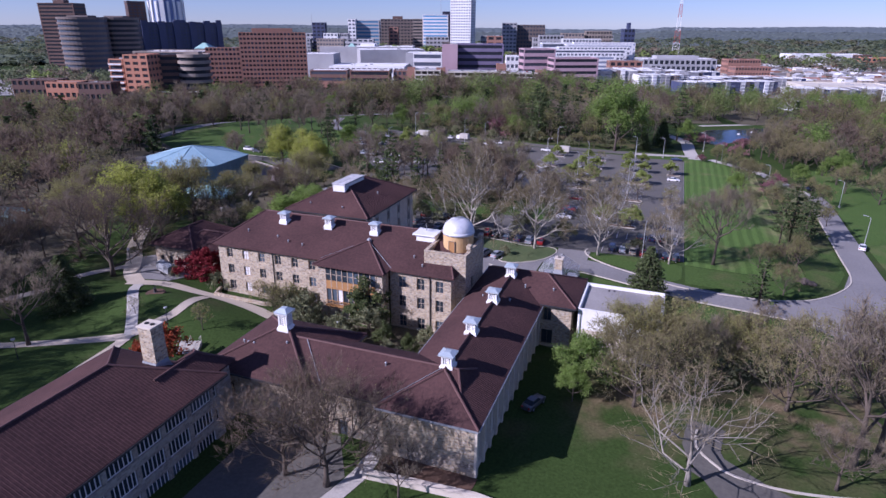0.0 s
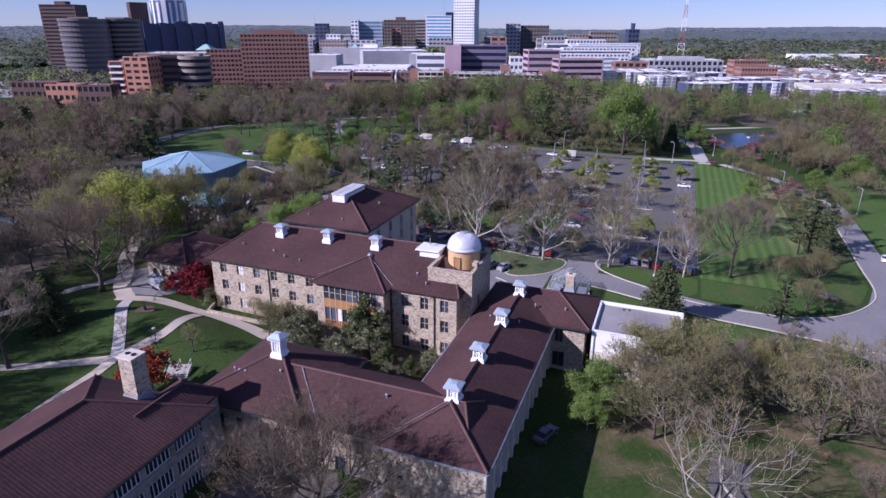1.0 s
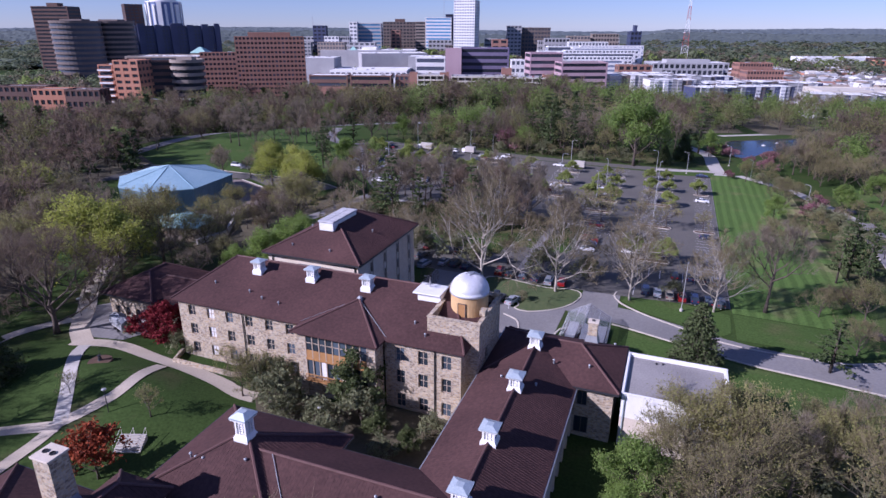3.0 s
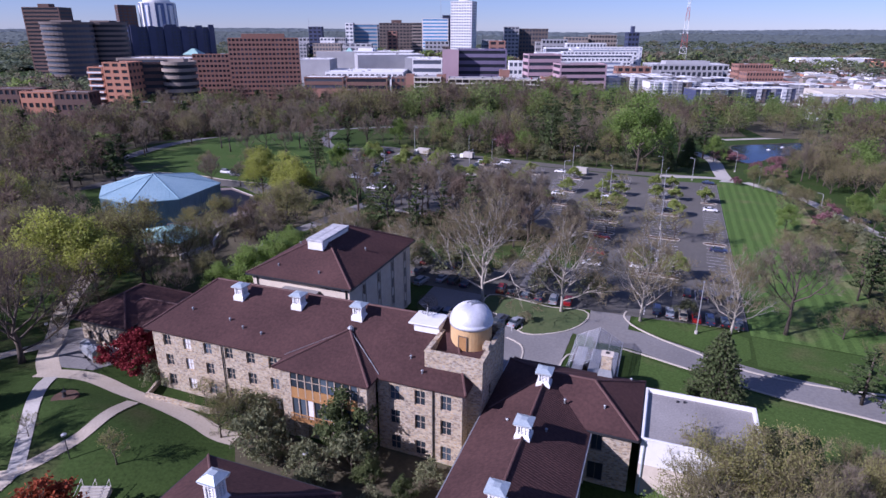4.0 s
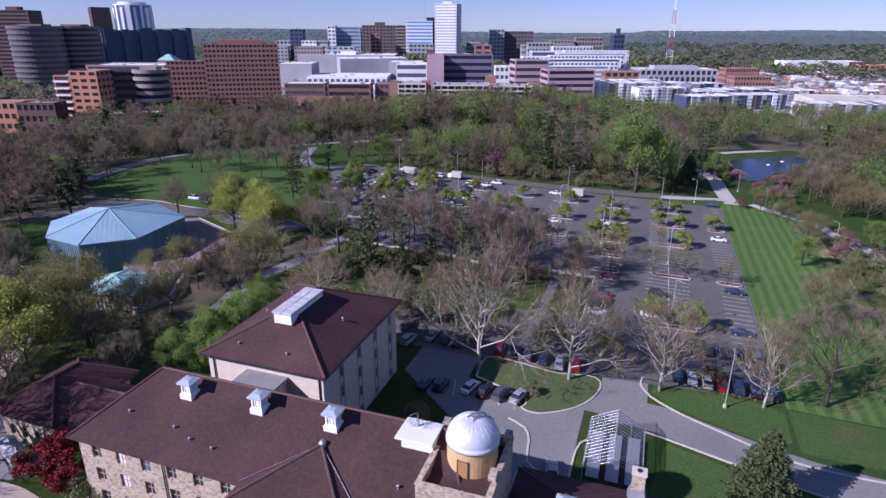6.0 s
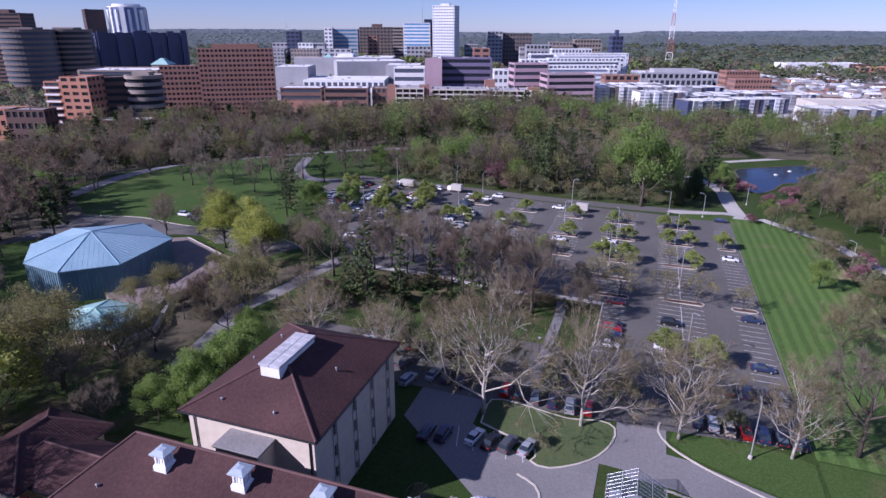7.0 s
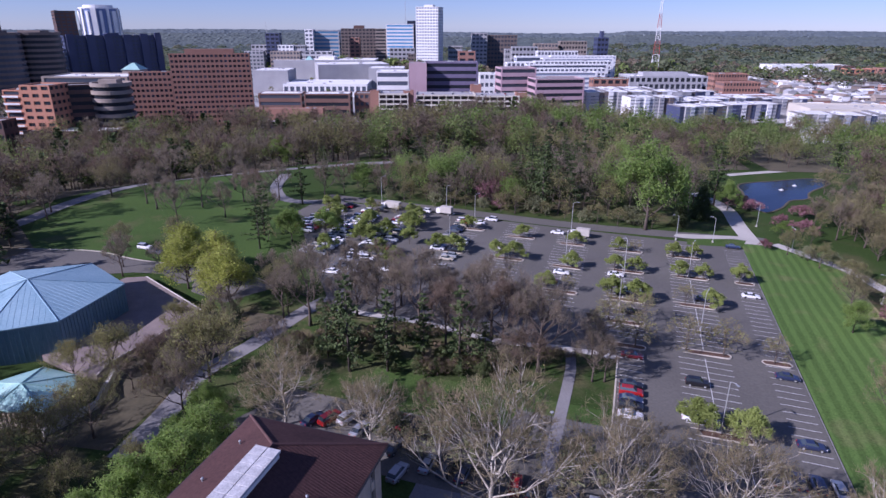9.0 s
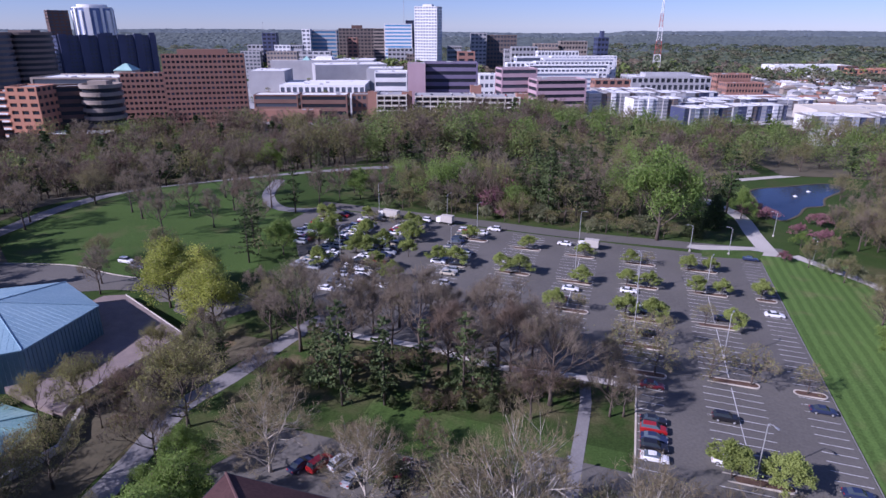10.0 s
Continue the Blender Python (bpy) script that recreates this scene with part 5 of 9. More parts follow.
def grow(rnd, h, clear=0.25, limbs=7, forks=(4, 4, 3), lean=(55, 42, 38), reach=0.42, up=0.25, r0=None, wobble=0.12):
    """Branches of a broadleaf tree: segments (points, radii, level) and the twig ends."""
    r0 = r0 or h * 0.018
    segs, tips = [], []

    def bough(p, d, length, r, level):
        mid = p + d * length * 0.5 + Vector((rnd.uniform(-1, 1), rnd.uniform(-1, 1), rnd.uniform(-0.5, 0.5))) * length * wobble
        d2 = (d + Vector((0, 0, up)) + Vector((rnd.uniform(-1, 1), rnd.uniform(-1, 1), rnd.uniform(-1, 1))) * 0.18).normalized()
        end = mid + d2 * length * 0.55
        segs.append(([p, mid, end], [r, r * 0.75, r * 0.45], level))
        if level > len(forks):
            tips.append((mid, end, d2))
            return
        n = forks[level - 1]
        for k in range(n):
            t = 0.45 + 0.55 * (k + rnd.random()) / n
            at = p.lerp(mid, t * 2) if t < 0.5 else mid.lerp(end, min(1, t * 2 - 1))
            bough(at, turn_about(d2, radians(lean[min(level - 1, len(lean) - 1)] * rnd.uniform(0.5, 1.15)), rnd), length * rnd.uniform(0.48, 0.72), r * rnd.uniform(0.42, 0.58), level + 1)
        bough(end, d2, length * 0.5, r * 0.45, level + 1)

    p = Vector((0, 0, -0.3))
    pts, rad = [p], [r0 * 1.35]
    n = 5
    for i in range(1, n + 1):
        p = Vector((rnd.uniform(-1, 1) * h * 0.012 * i / n * 2, rnd.uniform(-1, 1) * h * 0.012 * i / n * 2, h * (clear + 0.42) * i / n))
        pts.append(p)
        rad.append(r0 * (1.05 - 0.75 * i / n))
    segs.append((pts, rad, 0))
    for k in range(limbs):
        t = clear + 0.42 * (k + rnd.random() * 0.7) / limbs
        z = h * t
        i = min(n - 1, int(z / (h * (clear + 0.42)) * n))
        at = pts[i].lerp(pts[i + 1], (z / (h * (clear + 0.42)) * n) - i)
        az = k * 2.4 + rnd.uniform(-0.4, 0.4)
        el = radians(rnd.uniform(18, 40) + 32 * (t - clear) / 0.42)
        d = Vector((math.cos(az) * math.cos(el), math.sin(az) * math.cos(el), math.sin(el)))
        bough(at, d, h * reach * rnd.uniform(0.8, 1.1) * (1.0 - 0.35 * (t - clear) / 0.42), r0 * rnd.uniform(0.38, 0.55), 1)
    bough(pts[-1], Vector((rnd.uniform(-0.2, 0.2), rnd.uniform(-0.2, 0.2), 1)).normalized(), h * 0.3, r0 * 0.32, 1)
    top = max(e.z for _, e, _ in tips)
    k = h / top * 0.97
    segs = [([q * k for q in ps], rs, lv) for ps, rs, lv in segs]
    tips = [(a * k, b * k, d) for a, b, d in tips]
    return segs, tips


def blade(g, p, d, length, width, rnd):
    """A twig: a thin tapering sliver."""
    side = d.cross(Vector((rnd.uniform(-1, 1), rnd.uniform(-1, 1), rnd.uniform(-1, 1)))).normalized() * width * 0.5
    k = len(g.v)
    g.v.extend([tuple(p - side), tuple(p + side), tuple(p + d * length)])
    g.f.append((k, k + 1, k + 2))


def leaf(g, p, size, rnd):
    """A spray of leaves: a small bent four-sided blade."""
    n = Vector((rnd.gauss(0, 1), rnd.gauss(0, 1), rnd.gauss(0.5, 1))).normalized()
    a = n.cross(Vector((rnd.uniform(-1, 1), rnd.uniform(-1, 1), rnd.uniform(-1, 1)))).normalized() * size
    b = n.cross(a) * rnd.uniform(0.5, 0.8)
    k = len(g.v)
    g.v.extend([tuple(p - a), tuple(p - b + n * size * 0.2), tuple(p + a), tuple(p + b + n * size * 0.2)])
    g.f.append((k, k + 1, k + 2, k + 3))


def broadleaf(seed, h, twigs=8, twig_len=(0.5, 1.5), twig_w=0.05, leaves=0, leaf_size=(0.2, 0.35), fine=5, **kw):
    """Meshes of wood, twigs and leaves."""
    rnd = random.Random(seed)
    segs, tips = grow(rnd, h, **kw)
    wood, tw, lf = Geo(), Geo(), Geo()
    last = max(lv for _, _, lv in segs)
    for ps, rs, lv in segs:
        if lv == last:
            for a, b in zip(ps, ps[1:]):
                blade(tw, a, (b - a).normalized(), (b - a).length * 1.1, twig_w * 1.5, rnd)
        else:
            if lv > 2:
                ps, rs = [ps[0], ps[2]], [rs[0], rs[2]]
            wood.tube(ps, [max(r, 0.02) for r in rs], 7 if lv == 0 else (4 if lv == 1 else 3), lv == 0)
    for a, b, d in tips:
        for _ in range(twigs):
            p = a.lerp(b, rnd.random())
            blade(tw, p, turn_about(d, radians(rnd.uniform(10, 75)), rnd), rnd.uniform(*twig_len), twig_w * rnd.uniform(0.7, 1.3), rnd)
        for _ in range(leaves):
            p = a.lerp(b, rnd.uniform(0.1, 1.25)) + Vector((rnd.gauss(0, 1), rnd.gauss(0, 1), rnd.gauss(0, 0.8))) * 0.45 * twig_len[1]
            leaf(lf, p, rnd.uniform(*leaf_size), rnd)
    return wood, tw, lf


def conifer_geo(seed, h, radius, tiers=26, per=9, droop=0.25, sprays=9, base=0.04, size=0.34, ragged=0.2, open_=False):
    rnd = random.Random(seed)
    wood, nd = Geo(), Geo()
    wood.tube([(0, 0, -0.3), (0, 0, h * 0.5), (0, 0, h)], [h * 0.017, h * 0.011, 0.02], 6)
    for t in range(tiers):
        f = base + (1 - base) * (t + rnd.uniform(-0.3, 0.3)) / tiers
        f = min(0.985, max(0.02, f))
        reach = radius * ((1 - f) ** (0.75 if not open_ else 0.6)) + 0.15
        if open_:
            reach *= rnd.uniform(0.6, 1.1)
        for k in range(per):
            az = 2 * math.pi * (k + rnd.random()) / per
            r = reach * rnd.uniform(1 - ragged * 1.6, 1 + ragged * 0.4)
            d = Vector((math.cos(az), math.sin(az), -droop if not open_ else rnd.uniform(-0.1, 0.3)))
            p = Vector((0, 0, f * h))
            e = p + d * r
            wood.tube([p, p.lerp(e, 0.5) + Vector((0, 0, r * 0.06)), e], [0.035, 0.025, 0.01], 3, False)
            n = max(3, int(sprays * r / radius + 2))
            for j in range(n):
                s = 0.25 + 0.75 * (j + rnd.random()) / n
                q = p.lerp(e, s) + Vector((rnd.gauss(0, 0.10), rnd.gauss(0, 0.10), rnd.gauss(0, 0.07))) * r * 0.6
                leaf(nd, q, size * rnd.uniform(0.6, 1.25), rnd)
    return wood, nd


PROTO = {}


def tree_kind(kind, h, geos, mats, label, category="tree"):
    """Keeps the meshes of one grown tree: trunk, branches and crown."""
    meshes = []
    for nm, g, mt in zip(("trunk", "twigs", "crown"), geos, mats):
        if g and g.f:
            meshes.append((nm, g.mesh(kind + "_" + nm, M[mt], nm == "trunk")))
    PROTO.setdefault(kind, []).append((h, meshes, label, category))


def grown(kind, n, seed, h, wood, twig, leafm, label, **kw):
    for i in range(n):
        tree_kind(kind, h, broadleaf(seed + i, h, **kw), (wood, twig, leafm), label)


grown("bare", 3, 10, 18, "bark", "twig", "bud", "tall bare spring tree with fine brown twigs on the grass", twigs=8, leaves=1, leaf_size=(0.06, 0.12), forks=(3, 3, 2), clear=0.28, up=0.5, lean=(42, 36, 34), twig_w=0.055, twig_len=(0.7, 1.9), reach=0.42)
grown("big_bare", 2, 20, 20, "bark", "twig_dark", "bud", "large bare tree with a broad fan of grey twigs", twigs=8, leaves=1, leaf_size=(0.05, 0.09), forks=(4, 3, 3), limbs=11, clear=0.10, up=0.4, reach=0.48, twig_w=0.035, wobble=0.18, twig_len=(0.7, 1.9))
grown("sycamore", 3, 30, 20, "bark_white", "twig_syc", "bud", "sycamore with white limbs and tan budding twigs", twigs=9, leaves=1, leaf_size=(0.06, 0.12), forks=(4, 3, 3), limbs=12, clear=0.10, up=0.30, reach=0.40, twig_w=0.04, twig_len=(0.5, 1.5), r0=0.30, wobble=0.24, lean=(60, 48, 42))
grown("dead_white", 1, 35, 15, "bark_dead", "twig_syc", "bud", "bleached bare sycamore with crooked white limbs", twigs=4, forks=(3, 3, 2), limbs=7, reach=0.5, twig_w=0.03, r0=0.27, wobble=0.32, clear=0.12, lean=(60, 50, 45), twig_len=(0.6, 2.0))
grown("budding", 3, 40, 16, "bark", "twig_olive", "bud", "spreading tree just coming into olive-green bud", twigs=7, leaves=8, leaf_size=(0.08, 0.17), forks=(3, 3, 2), limbs=8, twig_w=0.055, clear=0.16, up=0.4, reach=0.46)
grown("hazy", 2, 46, 14, "bark", "twig_olive", "bud_yellow", "broad hazy tree in pale olive bud", twigs=6, leaves=4, leaf_size=(0.06, 0.12), forks=(3, 3, 2), limbs=11, clear=0.08, up=0.40, reach=0.48, twig_w=0.05, twig_len=(0.6, 1.7), r0=0.26, wobble=0.2)
grown("russet", 2, 50, 17, "bark", "twig_red", "leaf_rust", "bare russet-twigged tree among the park woods", twigs=8, leaves=0, forks=(3, 3, 2), limbs=8, clear=0.26, up=0.5, lean=(42, 36, 34), twig_w=0.06, twig_len=(0.7, 1.9), reach=0.42)
grown("green", 3, 60, 18, "bark", "twig", "leaf", "broad tree in fresh green leaf", twigs=2, leaves=22, leaf_size=(0.15, 0.30), forks=(3, 3, 2), limbs=9, clear=0.16, reach=0.38)
grown("olive_tree", 2, 63, 16, "bark", "twig_olive", "bud_yellow", "spreading tree in thin yellow-olive new leaf", twigs=6, leaves=9, leaf_size=(0.09, 0.18), forks=(3, 3, 3), limbs=9, twig_w=0.05, clear=0.14, up=0.42, reach=0.46)
grown("thicket", 2, 67, 4, "bark", "twig_red", "bud", "brown leafless brush under the trees", twigs=12, leaves=2, leaf_size=(0.10, 0.18), forks=(3, 2), limbs=10, clear=0.02, reach=0.6, twig_len=(0.3, 0.9), twig_w=0.04)
grown("yellow", 2, 65, 15, "bark", "twig", "leaf_yellow", "tree in bright yellow-green new leaf", twigs=3, leaves=20, leaf_size=(0.12, 0.24), forks=(3, 3, 2), limbs=9, clear=0.14, reach=0.38)
M["leaf_lot"] = leaf_stuff("young_tree_leaf", (0.160, 0.205, 0.052), (0.32, 0.38, 0.112), 0.4)
grown("lot_tree", 2, 70, 6, "bark", "twig", "leaf_lot", "small parking-lot tree in bright green leaf", twigs=2, leaves=42, leaf_size=(0.10, 0.18), forks=(3, 2), limbs=10, clear=0.2, reach=0.42, twig_len=(0.2, 0.5))
grown("lot_bare", 2, 75, 8, "bark", "twig_syc", "bud", "small sparse parking-lot tree in bud", twigs=9, leaves=4, leaf_size=(0.10, 0.18), forks=(3, 2), limbs=8, clear=0.2, reach=0.42, twig_len=(0.3, 0.9), twig_w=0.04)
grown("red_maple", 1, 80, 8, "bark", "twig", "leaf_red", "rounded Japanese maple in deep red leaf", twigs=1, leaves=44, leaf_size=(0.15, 0.27), forks=(3, 3), limbs=10, clear=0.05, reach=0.46, twig_len=(0.2, 0.6))
grown("rust_tree", 1, 82, 6, "bark", "twig", "leaf_rust", "small tree in rust-red leaf", twigs=3, leaves=18, leaf_size=(0.11, 0.22), forks=(3, 2), limbs=8, clear=0.12, reach=0.4, twig_len=(0.2, 0.5))
grown("court_tree", 1, 84, 9, "bark", "twig", "leaf_dark", "dense dark green courtyard tree", twigs=3, leaves=34, leaf_size=(0.12, 0.24), forks=(3, 3), limbs=9, clear=0.08, reach=0.32, twig_len=(0.3, 0.7))
grown("bush", 2, 86, 4, "bark", "twig_olive", "bud_grey", "rounded shrub in olive bud", twigs=8, leaves=13, leaf_size=(0.10, 0.20), forks=(3, 2), limbs=9, clear=0.02, reach=0.5, twig_len=(0.2, 0.6), twig_w=0.03)
grown("pink_bush", 2, 90, 4.5, "bark", "twig_syc", "leaf_pink", "low shrub in pink blossom", twigs=6, leaves=12, leaf_size=(0.12, 0.22), forks=(3, 2), limbs=9, clear=0.02, reach=0.55, twig_len=(0.2, 0.6))
M["leaf_far"] = leaf_stuff("soft_green_leaf", (0.135, 0.19, 0.055), (0.28, 0.35, 0.12), 0.55)
M["town_leaf"] = leaf_stuff("town_leaf", (0.120, 0.150, 0.085), (0.185, 0.215, 0.125), 0.5)
M["town_olive"] = leaf_stuff("town_olive_leaf", (0.155, 0.155, 0.100), (0.215, 0.210, 0.135), 0.5)
# far foliage paled, with distance haze mixed into its colour
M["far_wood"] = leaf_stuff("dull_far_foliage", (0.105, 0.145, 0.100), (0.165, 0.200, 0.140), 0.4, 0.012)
for i in range(3):
    tree_kind("spruce", 13, (*conifer_geo(100 + i, 13, 4.4, 40, 13, 0.16, 24, size=0.22, ragged=0.16), None), ("bark", "needle"), "dense dark green conical spruce on the grass")
    tree_kind("pine", 17, (*conifer_geo(110 + i, 17, 5.2, 15, 6, 0.0, 34, 0.2, 0.34, 0.7, True), None), ("bark", "needle_pine"), "ragged open-crowned pine in the grass")


def plant(kind, x, y, h, turn=None, wide=1.0, variant=None, label="", group=""):
    """One tree of a kind, at its own height, width and turn."""
    protos = PROTO[kind]
    rnd = random.Random(int(x * 131 + y * 71))
    ph, meshes, lab, cat = protos[variant if variant is not None else rnd.randrange(len(protos))]
    nm = {"bush": "shrub", "thicket": "brushwood", "pink_bush": "blossom_shrub"}.get(kind, "conifer" if kind in ("spruce", "pine") else "tree")
    ob = thing(nm, x, y, label=label or lab, category="shrub" if "bush" in kind or kind == "thicket" else cat, group=group)
    ob.rotation_euler = (0, 0, rnd.uniform(0, 6.28) if turn is None else turn)
    s = h / ph
    ob.scale = (s * wide, s * wide, s)
    for n, me in meshes:
        part("twig_work" if n == "twigs" and kind not in ("spruce", "pine") else ("foliage" if n == "twigs" else n), me, None, ob, kind="stuff" if n != "trunk" else "")
    return ob


# round the buildings
plant("big_bare", -34.8, 59.8, 18, 0.4, 1.2, 0)
plant("big_bare", -40.5, 59.5, 14, 1.4, 1.2, 1)
plant("bare", -25.5, 60.8, 10, 1.0, 0.9)
plant("dead_white", 7.1, 77.5, 16, 2.0, 1.3)
plant("green", -8.5, 94, 10.5, 0.5, 0.95, 0)
plant("green", -9.5, 90, 7, 1.5, 1.0, 1)
plant("olive_tree", -2.5, 104, 12.5, 0.8, 1.15, 0)
plant("olive_tree", 3.1, 106.5, 13.5, 2.8, 1.1, 1)
plant("hazy", -0.5, 92.5, 13, 1.2, 1.15, 0)
plant("hazy", 5.0, 99.5, 14, 2.2, 1.05, 1)
plant("bare", 10, 103, 13, 0.2)
plant("hazy", -4, 100, 10.5, 0.2, 1.1, 1)
plant("bush", 12.5, 107, 7, 0.5, 1.2)
plant("hazy", 21.6, 100.8, 15.5, 3.0, 1.1)
plant("olive_tree", 15.5, 108, 12, 3.0, 1.0)
plant("bare", 27.9, 89.5, 25.5, 0.7, 1.0, 1)
plant("bare", 31.5, 93, 22, 2.7, 1.0, 0)
plant("bare", 36, 100, 20, 1.7, 1.0, 2)
plant("hazy", 33, 108, 18, 1.9)
plant("bare", 25, 84, 10, 4.0, 1.2, 0)
plant("hazy", 14, 113, 10, 4.4)
plant("bare", 41, 112, 17, 0.9)
plant("budding", 26, 122, 8, 2.5)
plant("pine", 21.5, 141.0, 10.5, 0.6, 1.7)
plant("hazy", 27.5, 150, 8, 0.6, 1.0)
plant("spruce", -1.1, 132.0, 13.2, 0.0, 1.3, 0)
plant("bare", 18, 110, 14, 0.1)
for x, y, h in ((-46.3, 152.4, 29), (-29.8, 155.2, 24), (-14.0, 157.6, 21.5), (3.2, 159, 19)):
    plant("sycamore", x, y, h, wide=0.86, group="sycamores along the parked cars")
plant("sycamore", -85.5, 162.5, 17)
plant("sycamore", -68.5, 161.0, 16)
plant("bare", 13.5, 163.5, 21, 1.0)
plant("bush", -35.5, 147.5, 2.4)
for x, y, h, k in ((-99.9, 70, 17.5, "bare"), (-124.8, 117.2, 21, "yellow"), (-118.5, 120, 19, "yellow"), (-119.6, 132.7, 20, "olive_tree"), (-105.1, 167.9, 17, "olive_tree"), (-124.5, 165.0, 12.5, "olive_tree"), (-103.3, 158.3, 14, "bare"),
        (-99.1, 151.8, 6, "green"), (-118, 116, 12, "budding"), (-88.8, 82.9, 4.0, "lot_bare"), (-74.1, 83.6, 5.5, "lot_bare"), (-131, 128, 19, "bare"), (-128, 134, 15, "olive_tree"), (-114, 149, 13, "budding"), (-136, 110, 17, "olive_tree"),
        (-146, 124, 17, "olive_tree"),):
    plant(k, x, y, h)
for x, y, h, k in ((-114.8, 166.5, 12, "russet"), (-116, 182, 11, "budding"), (-132, 162, 9, "olive_tree"), (-112, 128, 12, "bare"), (-135, 139, 16, "budding"),
        (-141, 120, 18, "bare"), (-152, 132, 16, "bare"), (-128, 104, 17, "bare"), (-138, 92, 18, "bare"), (-121, 66, 16, "bare"), (-158, 147, 15, "bare"), (-170, 150, 14, "hazy"), (-187, 152, 15, "yellow"),
        (-113, 140, 13, "budding"),):
    plant(k, x, y, h)
for x, y, h, k in ((-118, 190, 12, "bare"), (-128, 187, 9, "olive_tree"), (-122.5, 190, 5, "bush"), (-122, 180, 5, "bush"), (-123.5, 172, 5, "thicket"), (-119, 179, 9, "bare"), (-117.5, 171, 9, "bare"), (-119, 163, 8, "bare"), (-115.5, 175, 5, "thicket"), (-117, 167, 5, "thicket"), (-121, 184, 5, "thicket"), (-114.5, 163, 4, "thicket"), (-121, 197, 4, "bush")):
    plant(k, x, y, h)
plant("big_bare", -111.5, 98.2, 23, 0.8, 1.25, None, "broad bare tree with dark limbs beside the campus walk")
plant("spruce", -105.8, 82.6, 11, 0.0, 1.5, 1, "dark spreading evergreen on the lawn")
for x, y, h in ((-122, 62, 20), (-112, 55, 19), (-129, 74, 20), (-104, 50, 18), (-137, 63, 20), (-119, 46, 18), (-131, 88, 19), (-96, 44, 17), (-127, 56, 19), (-116, 70, 17)):
    plant("big_bare", x, y, h, label="large bare tree at the edge of the campus lawn")
plant("red_maple", -90.5, 103.4, 7.8, 0.5, 1.15)
plant("rust_tree", -72.1, 72.8, 8.0, None, 1.2)
plant("rust_tree", -75.2, 72.2, 6.0, 2.0)
for x, y, h, k in ((-65.7, 96.7, 7.5, "lot_bare"), (-64.0, 98.4, 6, "bush"), (-61.3, 96.3, 5, "bush"), (-48.6, 98.0, 11, "court_tree"), (-46.6, 95.2, 6.4, "bush"), (-43.5, 93.8, 5.0, "court_tree"), (-52.5, 92.8, 4.6, "bush"), (-66.5, 94.0, 7.5, "budding"), (-49.5, 89.5, 4.2, "bush"), (-38, 92.5, 4.5, "court_tree"), (-36.5, 97, 3.6, "bush"), (-60.0, 93.5, 6.4, "bush"),
                   (-57.8, 92.2, 3.6, "bush"), (-40.8, 90.0, 3.4, "bush"), (-74.1, 99.8, 5, "lot_bare"), (-86.1, 101.2, 4, "bush"), (-99, 103.5, 2.6, "bush"), (-118.5, 111, 1.8, "bush"), (-69.8, 99.9, 2.0, "bush")):
    plant(k, x, y, h)
for x, y, h, k in ((-96.5, 131, 9, "green"), (-92.4, 135.5, 12, "green"), (-90, 142, 13, "green"), (-92, 149, 11, "green"), (-97.5, 158, 9, "green"), (-88.8, 133.4, 9, "green"), (-99, 143, 8, "budding"), (-104, 135, 9, "budding"), (-103, 126, 10, "bare")):
    plant(k, x, y, h)
for x, y, h, k in ((34.5, 192.5, 19, "pine"), (37.5, 190, 16, "pine"), (31.5, 189, 16, "pine"), (34, 180, 10, "pine"), (32.5, 167, 10, "budding"), (27, 172, 5, "thicket"), (31, 171, 6, "thicket"), (24, 166, 7, "hazy"), (19, 200, 12, "hazy"), (26, 215, 10, "hazy"), (23.5, 240, 9, "green"), (28, 258, 11, "hazy"), (31, 272, 9, "budding"), (27, 286, 9, "budding"), (38, 244, 6, "bush"), (36, 252, 5, "pink_bush"),
                   (35, 234, 7, "budding"), (37, 226, 6, "budding"), (20, 296, 9, "budding"), (14, 299, 3.5, "pink_bush"), (40, 262, 5, "pink_bush"), (78, 205, 14, "bare"), (95, 236, 18, "bare"), (70, 250, 13, "hazy"), (62, 276, 14, "green"), (75, 285, 15, "russet")):
    plant(k, x, y, h)
for x, y, h, k in ((41, 205, 5, "budding"), (38, 214, 6, "hazy"), (40, 222, 5, "bush"), (43, 232, 5, "bush"), (41, 238, 5.5, "bush"), (43, 247, 5, "thicket"), (37, 258, 5, "bush"), (40, 270, 5, "budding"), (36, 280, 6, "budding"), (31, 288, 5, "bush"), (25, 292, 5, "bush"),
                   (55, 300, 14, "hazy"), (60, 292, 15, "hazy"), (52, 312, 13, "hazy"), (47, 300, 11, "hazy"), (46, 320, 12, "russet"), (56, 322, 15, "bare"), (66, 306, 16, "bare"), (30, 322, 6, "pink_bush"), (24, 330, 5, "pink_bush"), (38, 332, 7, "budding"), (30, 310, 7, "budding"), (22, 316, 6, "green")):
    plant(k, x, y, h)
for k in range(17):
    plant("budding" if k % 3 else "bush", round(-124 + k * 6.3 + (k * 37 % 5) * 0.5, 1), round(306.5 + (k * 13 % 7) * 0.7, 1), 5.0 + (k * 29 % 6) * 0.7)
